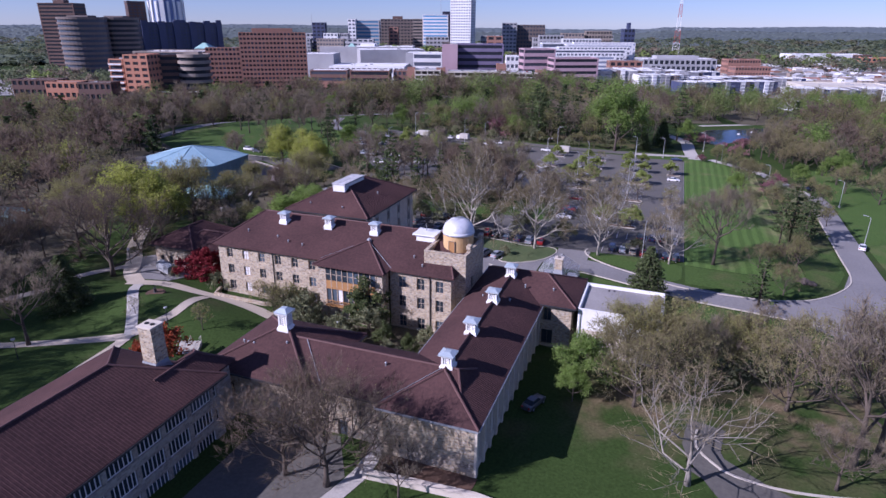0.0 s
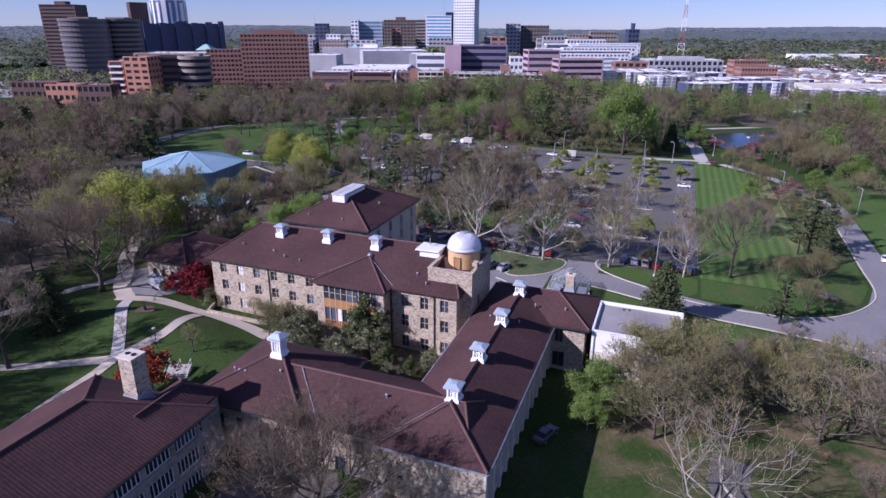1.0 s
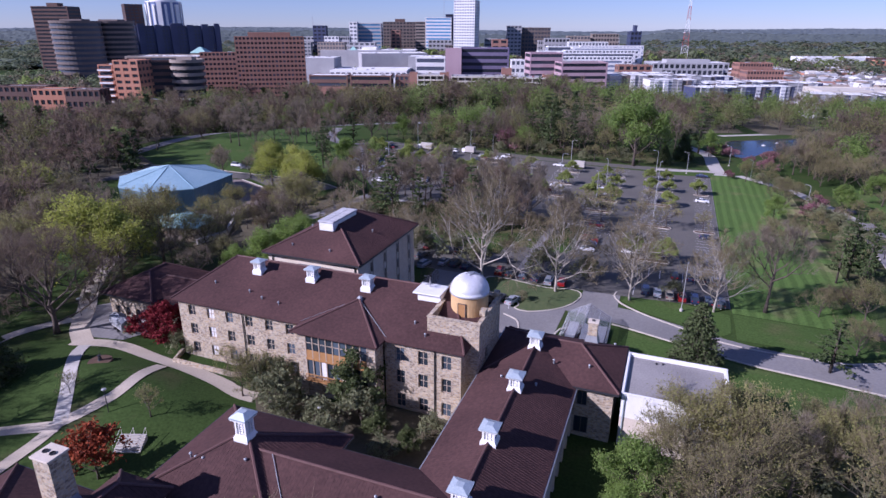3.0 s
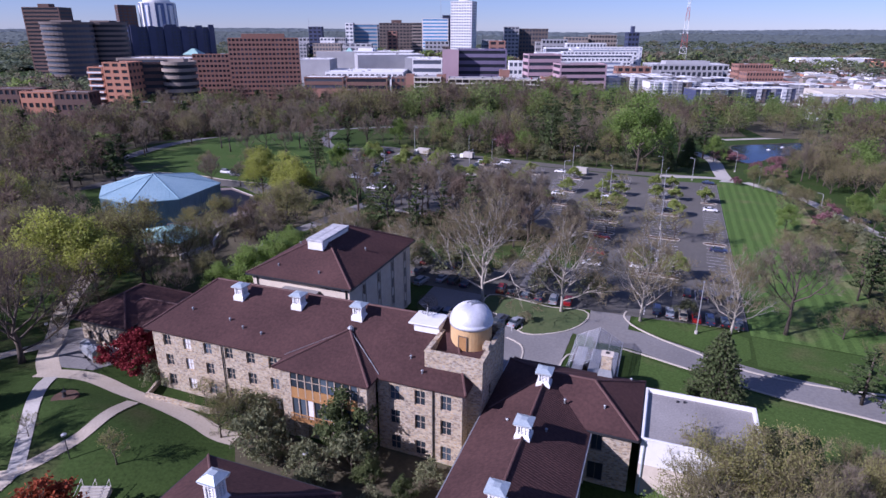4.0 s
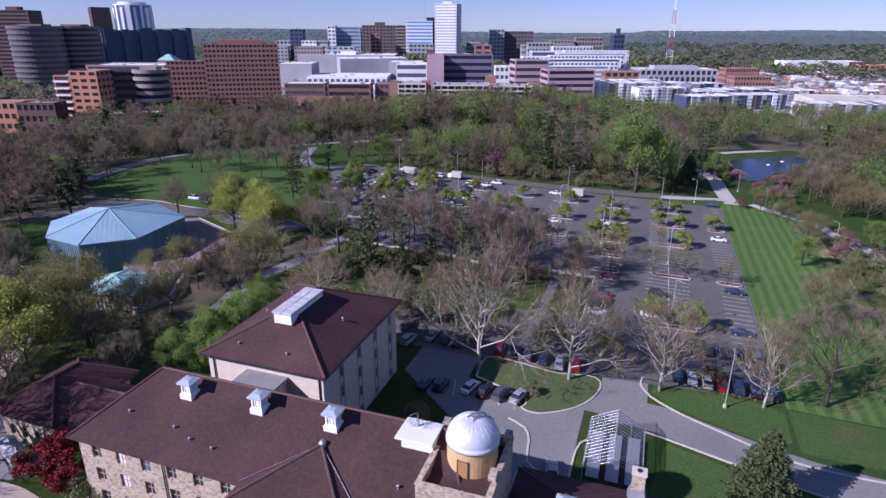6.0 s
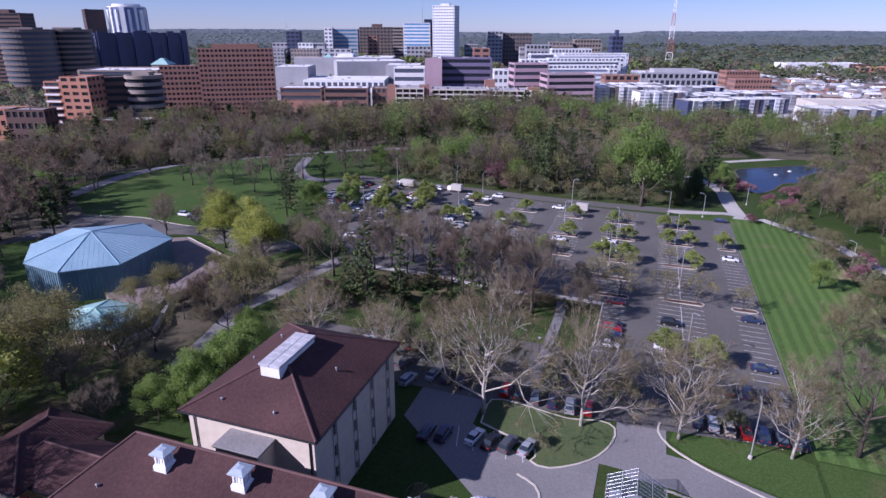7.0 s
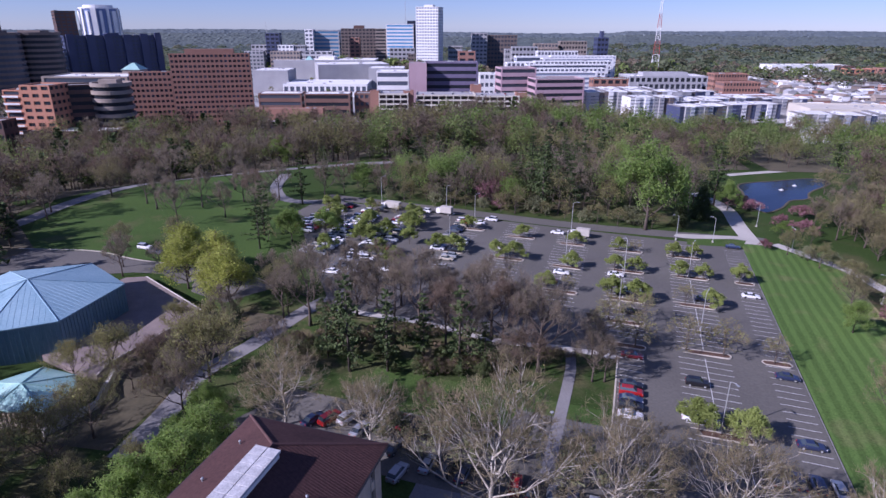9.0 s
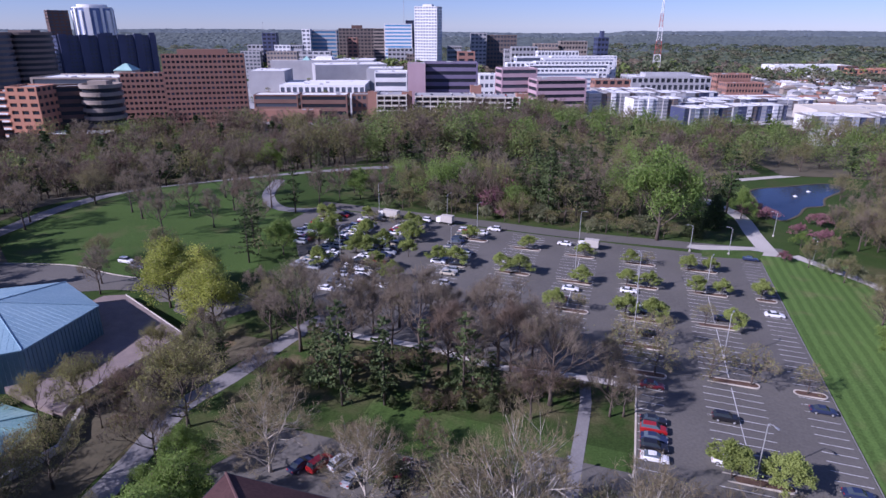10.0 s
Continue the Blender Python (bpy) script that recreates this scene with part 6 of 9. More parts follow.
# the grove between the drive and the lot
for x, y, h in ((-61.7, 190.3, 20), (-94.8, 194.7, 12), (-88.0, 189, 15), (-107.5, 200.4, 12), (-57, 193, 11)):
    plant("pine", x, y, h, wide=0.95)
for k in range(20):
    plant("court_tree", round(-96 + k * 2.0 + (k * 31 % 5) * 0.4, 1), round(184.5 + (k * 17 % 11) * 1.2, 1), 2.4 + (k * 23 % 6) * 0.5, label="dark green shrub under the pines")
for x, y, h in ((-108, 214, 14), (-100, 220, 15), (-92, 206, 15), (-84, 215, 16), (-70, 210, 15), (-64, 216, 15), (-52, 210, 14), (-47, 204, 15), (-95, 226, 13), (-80, 226, 12), (-66, 228, 11)):
    plant("bare", x, y, h)
for x, y, h, k in ((-82.7, 182.4, 22, "pine"), (-75.4, 185, 19, "pine"), (-89.5, 186, 12, "pine"), (-70, 192, 16, "pine"), (-112, 187.5, 8, "pine"), (-94, 176, 7, "pine"), (-101, 173, 5, "pine"), (-99.6, 182, 10, "bare"),
        (-100, 197.5, 21, "bare"), (-88.5, 210, 15, "bare"), (-74.3, 201.6, 22, "bare"), (-81, 203, 17, "bare"), (-58.5, 205.7, 21, "bare"), (-55, 201, 18, "russet"),):
    plant(k, x, y, h)
for x, y, h, k in ((-46.2, 195.5, 22, "bare"), (-61, 195, 18, "bare"), (-56, 213, 13, "bare"), (-75, 216, 13, "bare"), (-93, 214, 12, "bare"), (-35.2, 195.6, 12, "bare"), (-32.8, 196.5, 11, "bare"), (-36, 204, 12, "bare"),
        (-112, 205, 13, "budding"), (-119, 213, 12, "bare"), (-108, 199, 14, "bare"), (-49, 190, 13, "russet"), (-67, 198, 17, "russet"), (-90, 198, 16, "bare"),):
    plant(k, x, y, h)
for k in range(34):
    plant("thicket", round(-100 + (k * 37 % 61) * 1.0, 1), round(186 + (k * 23 % 19) * 0.95, 1), 2.4 + (k * 29 % 7) * 0.35)
for x, y, h, k in ((-58, 166, 7, "bush"), (-44, 167, 8, "budding"), (-51, 164, 6, "bush"), (-75, 172, 5, "thicket"), (-64, 176, 5, "thicket"), (-35, 166, 7, "bush"), (-24, 165, 6, "bush"), (-66, 165, 6, "bush"), (-5, 163.5, 4, "bush")):
    plant(k, x, y, h)
for x, y, h, k in ((-147.2, 213.8, 16, "yellow"), (-142.8, 208.1, 16, "yellow"), (-137, 214, 15, "yellow"), (-123.8, 200.4, 17, "yellow"), (-131, 205, 14, "yellow"), (-163.5, 207, 12, "bare"), (-168, 212, 11, "bare"), (-157, 214, 9, "bare"),
        (-220.9, 212.4, 15, "green"), (-140, 238, 17, "pine"), (-146, 250, 19, "pine"), (-134, 247, 12, "green"), (-152, 258, 17, "bare"), (-127, 257, 10, "green"), (-179, 248, 18, "bare"),
        (-200, 262, 18, "bare"),):
    plant(k, x, y, h)
for x, y, h, k in ((-209, 267, 17, "bare"), (-213, 287, 20, "bare"), (-231, 272, 16, "hazy"), (-227, 239, 17, "bare"), (-233, 246, 15, "bare"), (-165, 232, 10, "hazy"), (-180, 224, 9, "hazy"), (-190, 296, 19, "bare"),
        (-176, 282, 17, "bare"), (-165, 290, 17, "bare"), (-166, 275, 16, "russet"), (-153, 287, 19, "pine"), (-150, 300, 16, "bare"), (-158, 316, 18, "pine"), (-186, 270, 16, "bare"), (-170, 262, 14, "bare"),):
    plant(k, x, y, h)
for x, y, h, k in ((47, 262, 10, "green"), (50, 236, 9, "budding"), (46, 226, 5, "bush"), (40, 196, 12, "pine"), (49, 250, 8, "budding"), (47.5, 214, 7, "budding"), (62, 262, 12, "hazy")):
    plant(k, x, y, h)
plant("green", -24.5, 306, 33, 0.3, 0.95, 1, "very tall tree in fresh green leaf behind the lot")
plant("pine", -63, 312, 29, 0.3, 0.9)
plant("pine", -53, 316, 24, 0.9, 1.0)
plant("pine", 3, 352, 28, 0.5, 0.9)
for x, y, h, k in ((-70, 327, 23, "pine"), (-76, 331, 20, "pine"), (-61, 330, 22, "pine"), (-66, 338, 24, "spruce"), (-118, 318, 15, "budding"), (-139, 314, 13, "green"), (-12, 350, 20, "green"), (-96, 320, 16, "bare")):
    plant(k, x, y, h)
plant("pink_bush", -84, 316, 11, None, 1.0)
for x, y, h, k in ((-272, 348, 20, "green"), (-243, 365, 19, "green"), (-296, 332, 18, "green"), (-282, 340, 20, "pine"), (-305, 318, 20, "pine"), (-258, 352, 21, "pine"), (-215, 372, 19, "green")):
    plant(k, x, y, h)
plant("spruce", -4, 330, 14, 0.5, 1.2)
plant("spruce", -12, 316, 9, 0.5, 1.5)
plant("green", 7.5, 346, 13, 0.5, 0.8, 2)
plant("pink_bush", 12, 352, 6, None, 1.4)
plant("pink_bush", 17, 348, 5, None, 1.5)
for x, y, h, k in ((40, 319, 15, "bare"), (47, 313, 16, "hazy"), (44, 326, 14, "hazy"), (36.6, 335, 12, "bare"), (50, 335, 15, "bare"), (57, 344, 16, "hazy"), (48, 350, 13, "bare"), (53, 390, 12, "hazy"), (58, 372, 14, "bare"), (46, 340, 12, "hazy"), (40, 345, 9, "budding")):
    plant(k, x, y, h)
plant("pink_bush", 34, 346, 5, None, 1.5)
plant("pink_bush", -82, 330, 11, None, 0.8)


def spread(rnd, poly, count, gap, avoid=()):
    """Random places inside an outline, kept apart from each other and from given circles."""
    xs, ys = [p[0] for p in poly], [p[1] for p in poly]
    out, tries = [], 0
    while len(out) < count and tries < count * 40:
        tries += 1
        x, y = rnd.uniform(min(xs), max(xs)), rnd.uniform(min(ys), max(ys))
        inside = False
        for (ax, ay), (bx, by) in zip(poly, poly[1:] + poly[:1]):
            if (ay > y) != (by > y) and x < (bx - ax) * (y - ay) / (by - ay) + ax:
                inside = not inside
        if inside and all((x - q[0]) ** 2 + (y - q[1]) ** 2 > gap * gap for q in out) and all((x - a) ** 2 + (y - b) ** 2 > c * c for a, b, c in avoid):
            out.append((x, y))
    return out


rnd_w = random.Random(77)


def wood_belt(poly, count, gap, kinds, heights, avoid=()):
    for x, y in spread(rnd_w, poly, count, gap, avoid):
        k = rnd_w.choice(kinds)
        plant(k, round(x, 1), round(y, 1), round(rnd_w.uniform(*heights) * (1.2 if k in ("spruce", "pine") else 1), 1), wide=rnd_w.uniform(0.85, 1.1))


grown("mid_bare", 3, 310, 18, "bark", "twig", "bud", "bare grey-brown tree in the park woods", twigs=6, leaves=1, leaf_size=(0.10, 0.18), forks=(3, 2), limbs=7, clear=0.3, up=0.5, lean=(42, 36),  twig_len=(0.9, 2.6), twig_w=0.11, r0=0.22, reach=0.42)
grown("mid_russet", 2, 315, 18, "bark", "twig_red", "bud", "bare russet tree in the park woods", twigs=6, leaves=1, leaf_size=(0.10, 0.18), forks=(3, 2), limbs=7, clear=0.3, up=0.5, lean=(42, 36),  twig_len=(0.9, 2.6), twig_w=0.11, r0=0.22, reach=0.42)
grown("mid_bud", 3, 320, 17, "bark", "twig_olive", "bud", "olive budding tree in the park woods", twigs=4, leaves=6, leaf_size=(0.18, 0.32), forks=(3, 2), limbs=7, clear=0.22, up=0.45, twig_len=(0.9, 2.0), twig_w=0.08, reach=0.42)
grown("mid_green", 3, 325, 18, "bark", "twig", "leaf", "green leafy tree in the park woods", twigs=1, leaves=20, leaf_size=(0.20, 0.40), forks=(3, 3), limbs=8, clear=0.08, reach=0.42, twig_len=(0.9, 3.4))
POND = [(20, 350, 14), (35, 375, 22), (50, 400, 20)]
wood_belt([(-140, 312), (-40, 312), (-30, 330), (-45, 372), (-120, 370)], 52, 7, ["mid_bare", "mid_bare", "mid_russet", "mid_bud", "mid_bare", "mid_green", "pine"], (12, 21))
wood_belt([(-40, 318), (0, 335), (-8, 372), (-10, 420), (-90, 420), (-60, 380)], 52, 7, ["mid_green", "mid_bare", "mid_bare", "mid_russet", "mid_bud", "mid_bud", "mid_russet", "pine"], (15, 23), POND)
BELTS = [([(-300, 168), (-190, 168), (-195, 205), (-245, 235), (-250, 330), (-330, 330)], 80, 8, ["mid_bare", "mid_bare", "pine", "mid_bud", "mid_russet", "pine", "mid_bare"], (13, 20)),
         ([(58, 305), (110, 320), (140, 420), (80, 440), (64, 372), (44, 330)], 54, 7.5, ["mid_bare", "mid_russet", "mid_bud", "mid_russet", "mid_bare", "mid_bud", "mid_green"], (12, 20), POND),
         ([(-230, 66), (-150, 60), (-128, 84), (-160, 100), (-150, 128), (-200, 165), (-240, 150)], 62, 8, ["mid_bare", "mid_bare", "mid_russet", "mid_bare", "mid_bud"], (14, 20))]


def joined_wood(name, places, label, zfun=G):
    """A far wood: very many trees in one mesh, each with its own size and turn."""
    verts, loops, starts, sizes, mats, mat_ids = [], [], [], [], [], {}
    vo = lo = 0
    slots = []
    for kind, x, y, h, wide in places:
        protos = PROTO[kind]
        ph, meshes, _, _ = protos[int(abs(x * 7 + y * 3)) % len(protos)]
        s = h / ph
        a = (x * 12.9898 + y * 78.233) % 6.283
        c, d = math.cos(a), math.sin(a)
        for n, me in meshes:
            nv = len(me.vertices)
            co = np.empty(nv * 3)
            me.vertices.foreach_get("co", co)
            co = co.reshape(-1, 3)
            w = np.empty_like(co)
            w[:, 0] = (co[:, 0] * c - co[:, 1] * d) * s * wide + x
            w[:, 1] = (co[:, 0] * d + co[:, 1] * c) * s * wide + y
            w[:, 2] = co[:, 2] * s + zfun(x, y)
            nl = len(me.loops)
            li = np.empty(nl, dtype=np.int32)
            me.loops.foreach_get("vertex_index", li)
            np_ = len(me.polygons)
            ls = np.empty(np_, dtype=np.int32)
            me.polygons.foreach_get("loop_start", ls)
            m = me.materials[0]
            if m.name not in mat_ids:
                mat_ids[m.name] = len(slots)
                slots.append(m)
            verts.append(w)
            loops.append(li + vo)
            starts.append(ls + lo)
            mats.append(np.full(np_, mat_ids[m.name], dtype=np.int32))
            vo, lo = vo + nv, lo + nl
    me = bpy.data.meshes.new(name)
    v, li, ls, mi = np.concatenate(verts), np.concatenate(loops), np.concatenate(starts), np.concatenate(mats)
    me.vertices.add(len(v))
    me.vertices.foreach_set("co", v.ravel())
    me.loops.add(len(li))
    me.loops.foreach_set("vertex_index", li)
    me.polygons.add(len(ls))
    me.polygons.foreach_set("loop_start", ls)
    for m in slots:
        me.materials.append(m)
    me.polygons.foreach_set("material_index", mi)
    me.update(calc_edges=True)
    return tagged(new(name, me), label, "wood", kind="stuff")


# lighter trees for the far woods
grown("far_bare", 3, 210, 18, "bark", "twig_red", "bud", "", twigs=6, leaves=0, leaf_size=(0.15, 0.3), forks=(3, 2), limbs=6, clear=0.25, up=0.5, lean=(42, 36), twig_len=(1.2, 3.0), twig_w=0.19, r0=0.2, reach=0.42)
grown("far_grey", 3, 215, 18, "bark", "twig", "bud", "", twigs=6, leaves=1, leaf_size=(0.14, 0.26), forks=(3, 2), limbs=6, clear=0.25, up=0.5, lean=(42, 36), twig_len=(1.2, 3.0), twig_w=0.19, r0=0.2, reach=0.42)
grown("far_green", 3, 220, 18, "bark", "twig", "leaf", "", twigs=0, leaves=14, leaf_size=(0.28, 0.55), forks=(3, 2), limbs=6, clear=0.06, reach=0.42, twig_len=(1.5, 4.2), twig_w=0.1)
grown("far_bright", 2, 224, 17, "bark", "twig", "leaf_far", "", twigs=0, leaves=14, leaf_size=(0.26, 0.50), forks=(3, 2), limbs=6, clear=0.06, reach=0.40, twig_len=(1.5, 4.0), twig_w=0.1)
for i in range(2):
    tree_kind("far_pine", 17, (*conifer_geo(230 + i, 17, 4.8, 11, 6, 0.0, 8, 0.22, 0.75, 0.6, True), None), ("bark", "needle_pine"), "")
    w_, n_ = Geo(), Geo()
    rr = random.Random(240 + i)
    for _ in range(60):
        a, e, r = rr.uniform(0, 6.28), rr.uniform(-0.3, 1.45), rr.uniform(0.72, 1.05)
        p = Vector((math.cos(a) * math.cos(e) * 5.2 * r, math.sin(a) * math.cos(e) * 5.2 * r, 5.5 + math.sin(e) * 6.2 * r))
        leaf(n_, p, rr.uniform(0.8, 1.5), rr)
    w_.tube([(0, 0, -0.5), (0, 0, 6)], [0.3, 0.2], 4)
    tree_kind("clump_dark", 12, (w_, n_, None), ("bark", "town_leaf"), "")
    tree_kind("clump_bright", 12, (w_, n_, None), ("bark", "leaf_far"), "")
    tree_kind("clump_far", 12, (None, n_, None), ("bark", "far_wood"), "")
    tree_kind("clump_brown", 12, (w_, n_, None), ("bark", "twig"), "")
    tree_kind("clump_olive", 12, (w_, n_, None), ("bark", "town_olive"), "")
grown("far_bud", 3, 228, 17, "bark", "twig_olive", "bud", "", twigs=4, leaves=6, leaf_size=(0.18, 0.36), forks=(3, 2), limbs=6, clear=0.1, reach=0.42, twig_len=(1.3, 3.2), twig_w=0.14)
FAR = ["far_bare", "far_grey", "far_grey", "far_bare", "far_bud", "far_grey", "far_pine", "far_bare", "far_bud", "far_bright"]
FARG = ["far_green", "far_bare", "far_bud", "far_bright", "far_grey", "far_bud", "far_bare", "far_bright", "far_pine"]


def belt(poly, count, gap, kinds, heights, avoid=()):
    return [(rnd_w.choice(kinds), x, y, rnd_w.uniform(*heights), rnd_w.uniform(0.9, 1.25)) for x, y in spread(rnd_w, poly, count, gap, avoid)]


WOODS = [([(-345, 330), (-240, 322), (-225, 345), (-110, 405), (-95, 435), (-150, 560), (-330, 492), (-420, 400)], 380, 6.0, FAR, (14, 25)),
         ([(-115, 400), (-60, 425), (0, 425), (30, 440), (20, 560), (-100, 620), (-150, 560)], 190, 7.5, FARG, (12, 23)),
         ([(70, 445), (150, 420), (230, 520), (180, 600), (60, 610), (20, 560), (40, 440)], 150, 8, FARG, (10, 19))]
WOODS += [([(-520, 180), (-330, 180), (-345, 330), (-420, 380), (-600, 340)], 80, 13, FAR, (13, 19)),
         ([(130, 300), (260, 330), (300, 520), (200, 520), (140, 420)], 110, 10, FAR, (12, 17)),
         ([(-240, 170), (-205, 170), (-205, 215), (-245, 240)], 26, 7, FAR, (12, 17)),
         ([(-150, 306), (-60, 306), (-45, 372), (-130, 372)], 40, 7, FAR, (9, 15)),
         ([(-420, 60), (-240, 60), (-240, 180), (-420, 180)], 30, 15, FAR, (13, 18))]
WOODS.append(([(-310, 196), (-238, 200), (-246, 258), (-244, 312), (-330, 335)], 70, 6.5, FAR, (13, 21)))
WOODS.append(([(-240, 60), (-150, 56), (-126, 84), (-134, 104), (-150, 130), (-200, 166), (-245, 165)], 30, 8, FAR, (13, 19)))
woods = []
for w_ in BELTS:
    woods += [(k.replace("mid_", "far_").replace("russet", "bare") if k.startswith("mid_") else "far_pine", *q) for k, *q in belt(*w_)]
for w_ in WOODS:
    woods += belt(*w_)
for k, w_ in enumerate(WOODS[:6] + WOODS[-2:]):
    structure("woodland_floor", area(w_[0], 0.17, 20.0), "litter", "brown leaf litter and thin grass under the woods", "ground")
joined_wood("park_woods", woods, "mixed spring woodland of bare and green trees round the park")

# ---- the parking lot: bays, islands, lamps, cars ----
def bay_lines():
    g = Geo()

    def dash(x0, y0, x1, y1, w=0.13, lift=0.082):
        n = max(1, int(math.hypot(x1 - x0, y1 - y0) / 6))
        dx, dy = x1 - x0, y1 - y0
        k = math.hypot(dx, dy)
        nx, ny = -dy / k * w / 2, dx / k * w / 2
        for i in range(n):
            a, b = i / n, (i + 1) / n
            q = [(x0 + dx * a + nx, y0 + dy * a + ny), (x0 + dx * a - nx, y0 + dy * a - ny), (x0 + dx * b - nx, y0 + dy * b - ny), (x0 + dx * b + nx, y0 + dy * b + ny)]
            g.add([(x, y, G(x, y) + lift) for x, y in q], [(0, 1, 2, 3)])

    y = 182.7
    while y < 294:
        if not 215.5 < y < 218.5 and not 262 < y < 265:
            dash(0.2, y, 5.7, y)
        if not any(abs(y - q) < 1.8 for q in (185.3, 216.2, 242.4, 262.8, 280.5)):
            dash(-17.8, y, -6.9, y)
        if y < 206:
            dash(-30.3, y, -25.4, y)
        elif not any(abs(y - q) < 1.8 for q in (213.5, 225.6, 239.6, 261, 279.7)):
            dash(-36, y, -25, y)
        if y > 226 and not any(abs(y - q) < 1.8 for q in (238.6, 257.8, 279.5)):
            dash(-53.5, y, -42.5, y)
        if y > 238 and not any(abs(y - q) < 1.8 for q in (258, 280)):
            dash(-72, y, -60.6, y)
        if y > 244 and not any(abs(y - q) < 1.8 for q in (257.6, 282)):
            dash(-91, y, -79.6, y)
            dash(-113, y, -102, y)
        y += 2.5
    dash(-12.2, 188, -12.2, 214)
    dash(-12.2, 218, -12.2, 241)
    dash(-12.2, 244, -12.2, 261)
    for u in (-30.5, -48.0, -66.2, -85.3):
        dash(u, 241 if u > -60 else 260, u, 256)
        dash(u, 263, u, 278)
    x = -13.5
    while x < 5:
        dash(x, 160.8, x, 165.6)
        dash(x, 173.5, x, 179)
        x += 2.6
    x = -48
    while x < -36:
        dash(x, 142.2, x - 1.2, 147.6)
        x += 2.7
    return g


structure("bay_lines", bay_lines(), "mark", "white painted bay lines on the asphalt", "road marking")

ISLAND = {}


def lot_island(x0, x1, y, w=2.2):
    ob = thing("lot_island", (x0 + x1) / 2, y, label="long planted parking island with a pale kerb and brown mulch", category="traffic island", group="planted islands of the lot")
    n, l = 8, (x1 - x0) / 2
    key = round(l, 1)
    if key not in ISLAND:
        def oval(i):
            return [(s * (l - w / 2) + (w / 2 - i) * math.cos(a), (w / 2 - i) * math.sin(a)) for s, a0 in ((1, -90), (-1, 90)) for a in [radians(a0 + 180 * k / n) for k in range(n + 1)]]
        g = Geo()
        o, i = oval(0), oval(0.28)
        g.ring([[(x, y, -0.15) for x, y in o], [(x, y, 0.2) for x, y in o], [(x, y, 0.2) for x, y in i], [(x, y, -0.15) for x, y in i]], True, False)
        ISLAND[key] = (g.mesh("kerb", M["kerb"]), Geo().prism(oval(0.26), -0.15, 0.16).mesh("mulch", M["mulch"]))
    part("kerb", ISLAND[key][0], None, ob)
    part("mulch_bed", ISLAND[key][1], None, ob)


for x0, x1, y in ((-17.8, -6.3, 185.3), (-18.1, -6.5, 216.2), (-18.1, -7.0, 242.4), (-17.6, -6.9, 262.8), (-18.2, -7.6, 280.5), (-0.4, 5.8, 216.8), (0.0, 5.4, 263.7), (-36.4, -24.6, 213.5), (-35.8, -24.6, 225.6), (-35.9, -24.6, 239.6),
                  (-36.0, -25.0, 261.0), (-36.0, -25.4, 279.7), (-52.2, -42.3, 238.6), (-53.6, -42.4, 257.8), (-53.2, -43.6, 279.5), (-71.8, -60.4, 258.0), (-72.0, -60.4, 280.0), (-90.6, -79.4, 257.6), (-91.2, -78.4, 282.0)):
    lot_island(x0, x1, y)
for x, y, h, k in ((-15.8, 185.4, 6.3, "lot_tree"), (-8.0, 185.2, 6.3, "lot_tree"), (-16.0, 216.4, 8.2, "lot_bare"), (-8.2, 216.4, 8.4, "lot_bare"), (-14.6, 242.6, 5.6, "lot_bare"), (-8.6, 242.4, 5.2, "lot_tree"), (2.2, 217, 6.4, "lot_bare"), (-33.5, 225.6, 7, "lot_bare"),
        (-26.5, 225.4, 8.5, "lot_bare"), (-15.2, 263, 4.8, "lot_tree"), (-8.6, 262.8, 4.6, "lot_tree"), (1.4, 264, 5.4, "lot_tree"), (-33.5, 239.6, 6.0, "lot_tree"), (-27, 239.6, 6.0, "lot_tree"), (-33.5, 261, 4.8, "lot_tree"), (-27.5, 261, 4.8, "lot_tree"),
        (-46, 257.9, 5.0, "lot_tree"), (-51, 238.6, 5.2, "lot_tree"), (-45, 238.6, 5.0, "lot_bare"), (-63.5, 258, 5.8, "lot_tree"), (-69, 258, 5.4, "lot_tree"), (-65, 280, 4.6, "lot_tree"),):
    plant(k, x, y, h * 1.08, wide=1.2, group="young trees of the parking lot")
for x, y, h, k in ((-47, 279.5, 4.8, "lot_tree"), (-82.5, 257.6, 5.8, "lot_tree"), (-88, 257.6, 5.4, "lot_tree"), (-16, 280.5, 4.6, "lot_tree"), (-10, 280.5, 4.6, "lot_tree"), (-33, 279.7, 4.2, "lot_tree"), (-28, 279.7, 4.2, "lot_bare"), (-84, 282, 4.8, "lot_tree"),
        (-27, 213.6, 8, "lot_bare"), (-34, 213.6, 9, "lot_bare"), (-103, 245, 5.8, "lot_tree"), (-108, 263, 6.0, "lot_tree"), (-114, 256, 5.8, "lot_tree"), (-120, 243, 5.6, "lot_tree"), (-118, 272, 5.8, "lot_tree"), (-126, 262, 5.6, "lot_tree"),
        (-131, 275, 5.8, "lot_tree"), (-104, 277, 5.4, "lot_tree"), (-96, 240, 5.6, "lot_tree"), (-140, 284, 5.4, "lot_tree"), (-112, 285, 4.8, "lot_bare"),):
    plant(k, x, y, h * 1.08, wide=1.2, group="young trees of the parking lot")

for k in range(16):
    x, y = -142 + (k * 37 % 47), 246 + (k * 29 % 44)
    plant("lot_tree" if k % 4 else "lot_bare", x, y if x < y - 380 or y < 284 else y - 12, 5.4 + (k % 3) * 0.5, group="young trees of the parking lot")
LAMP = []


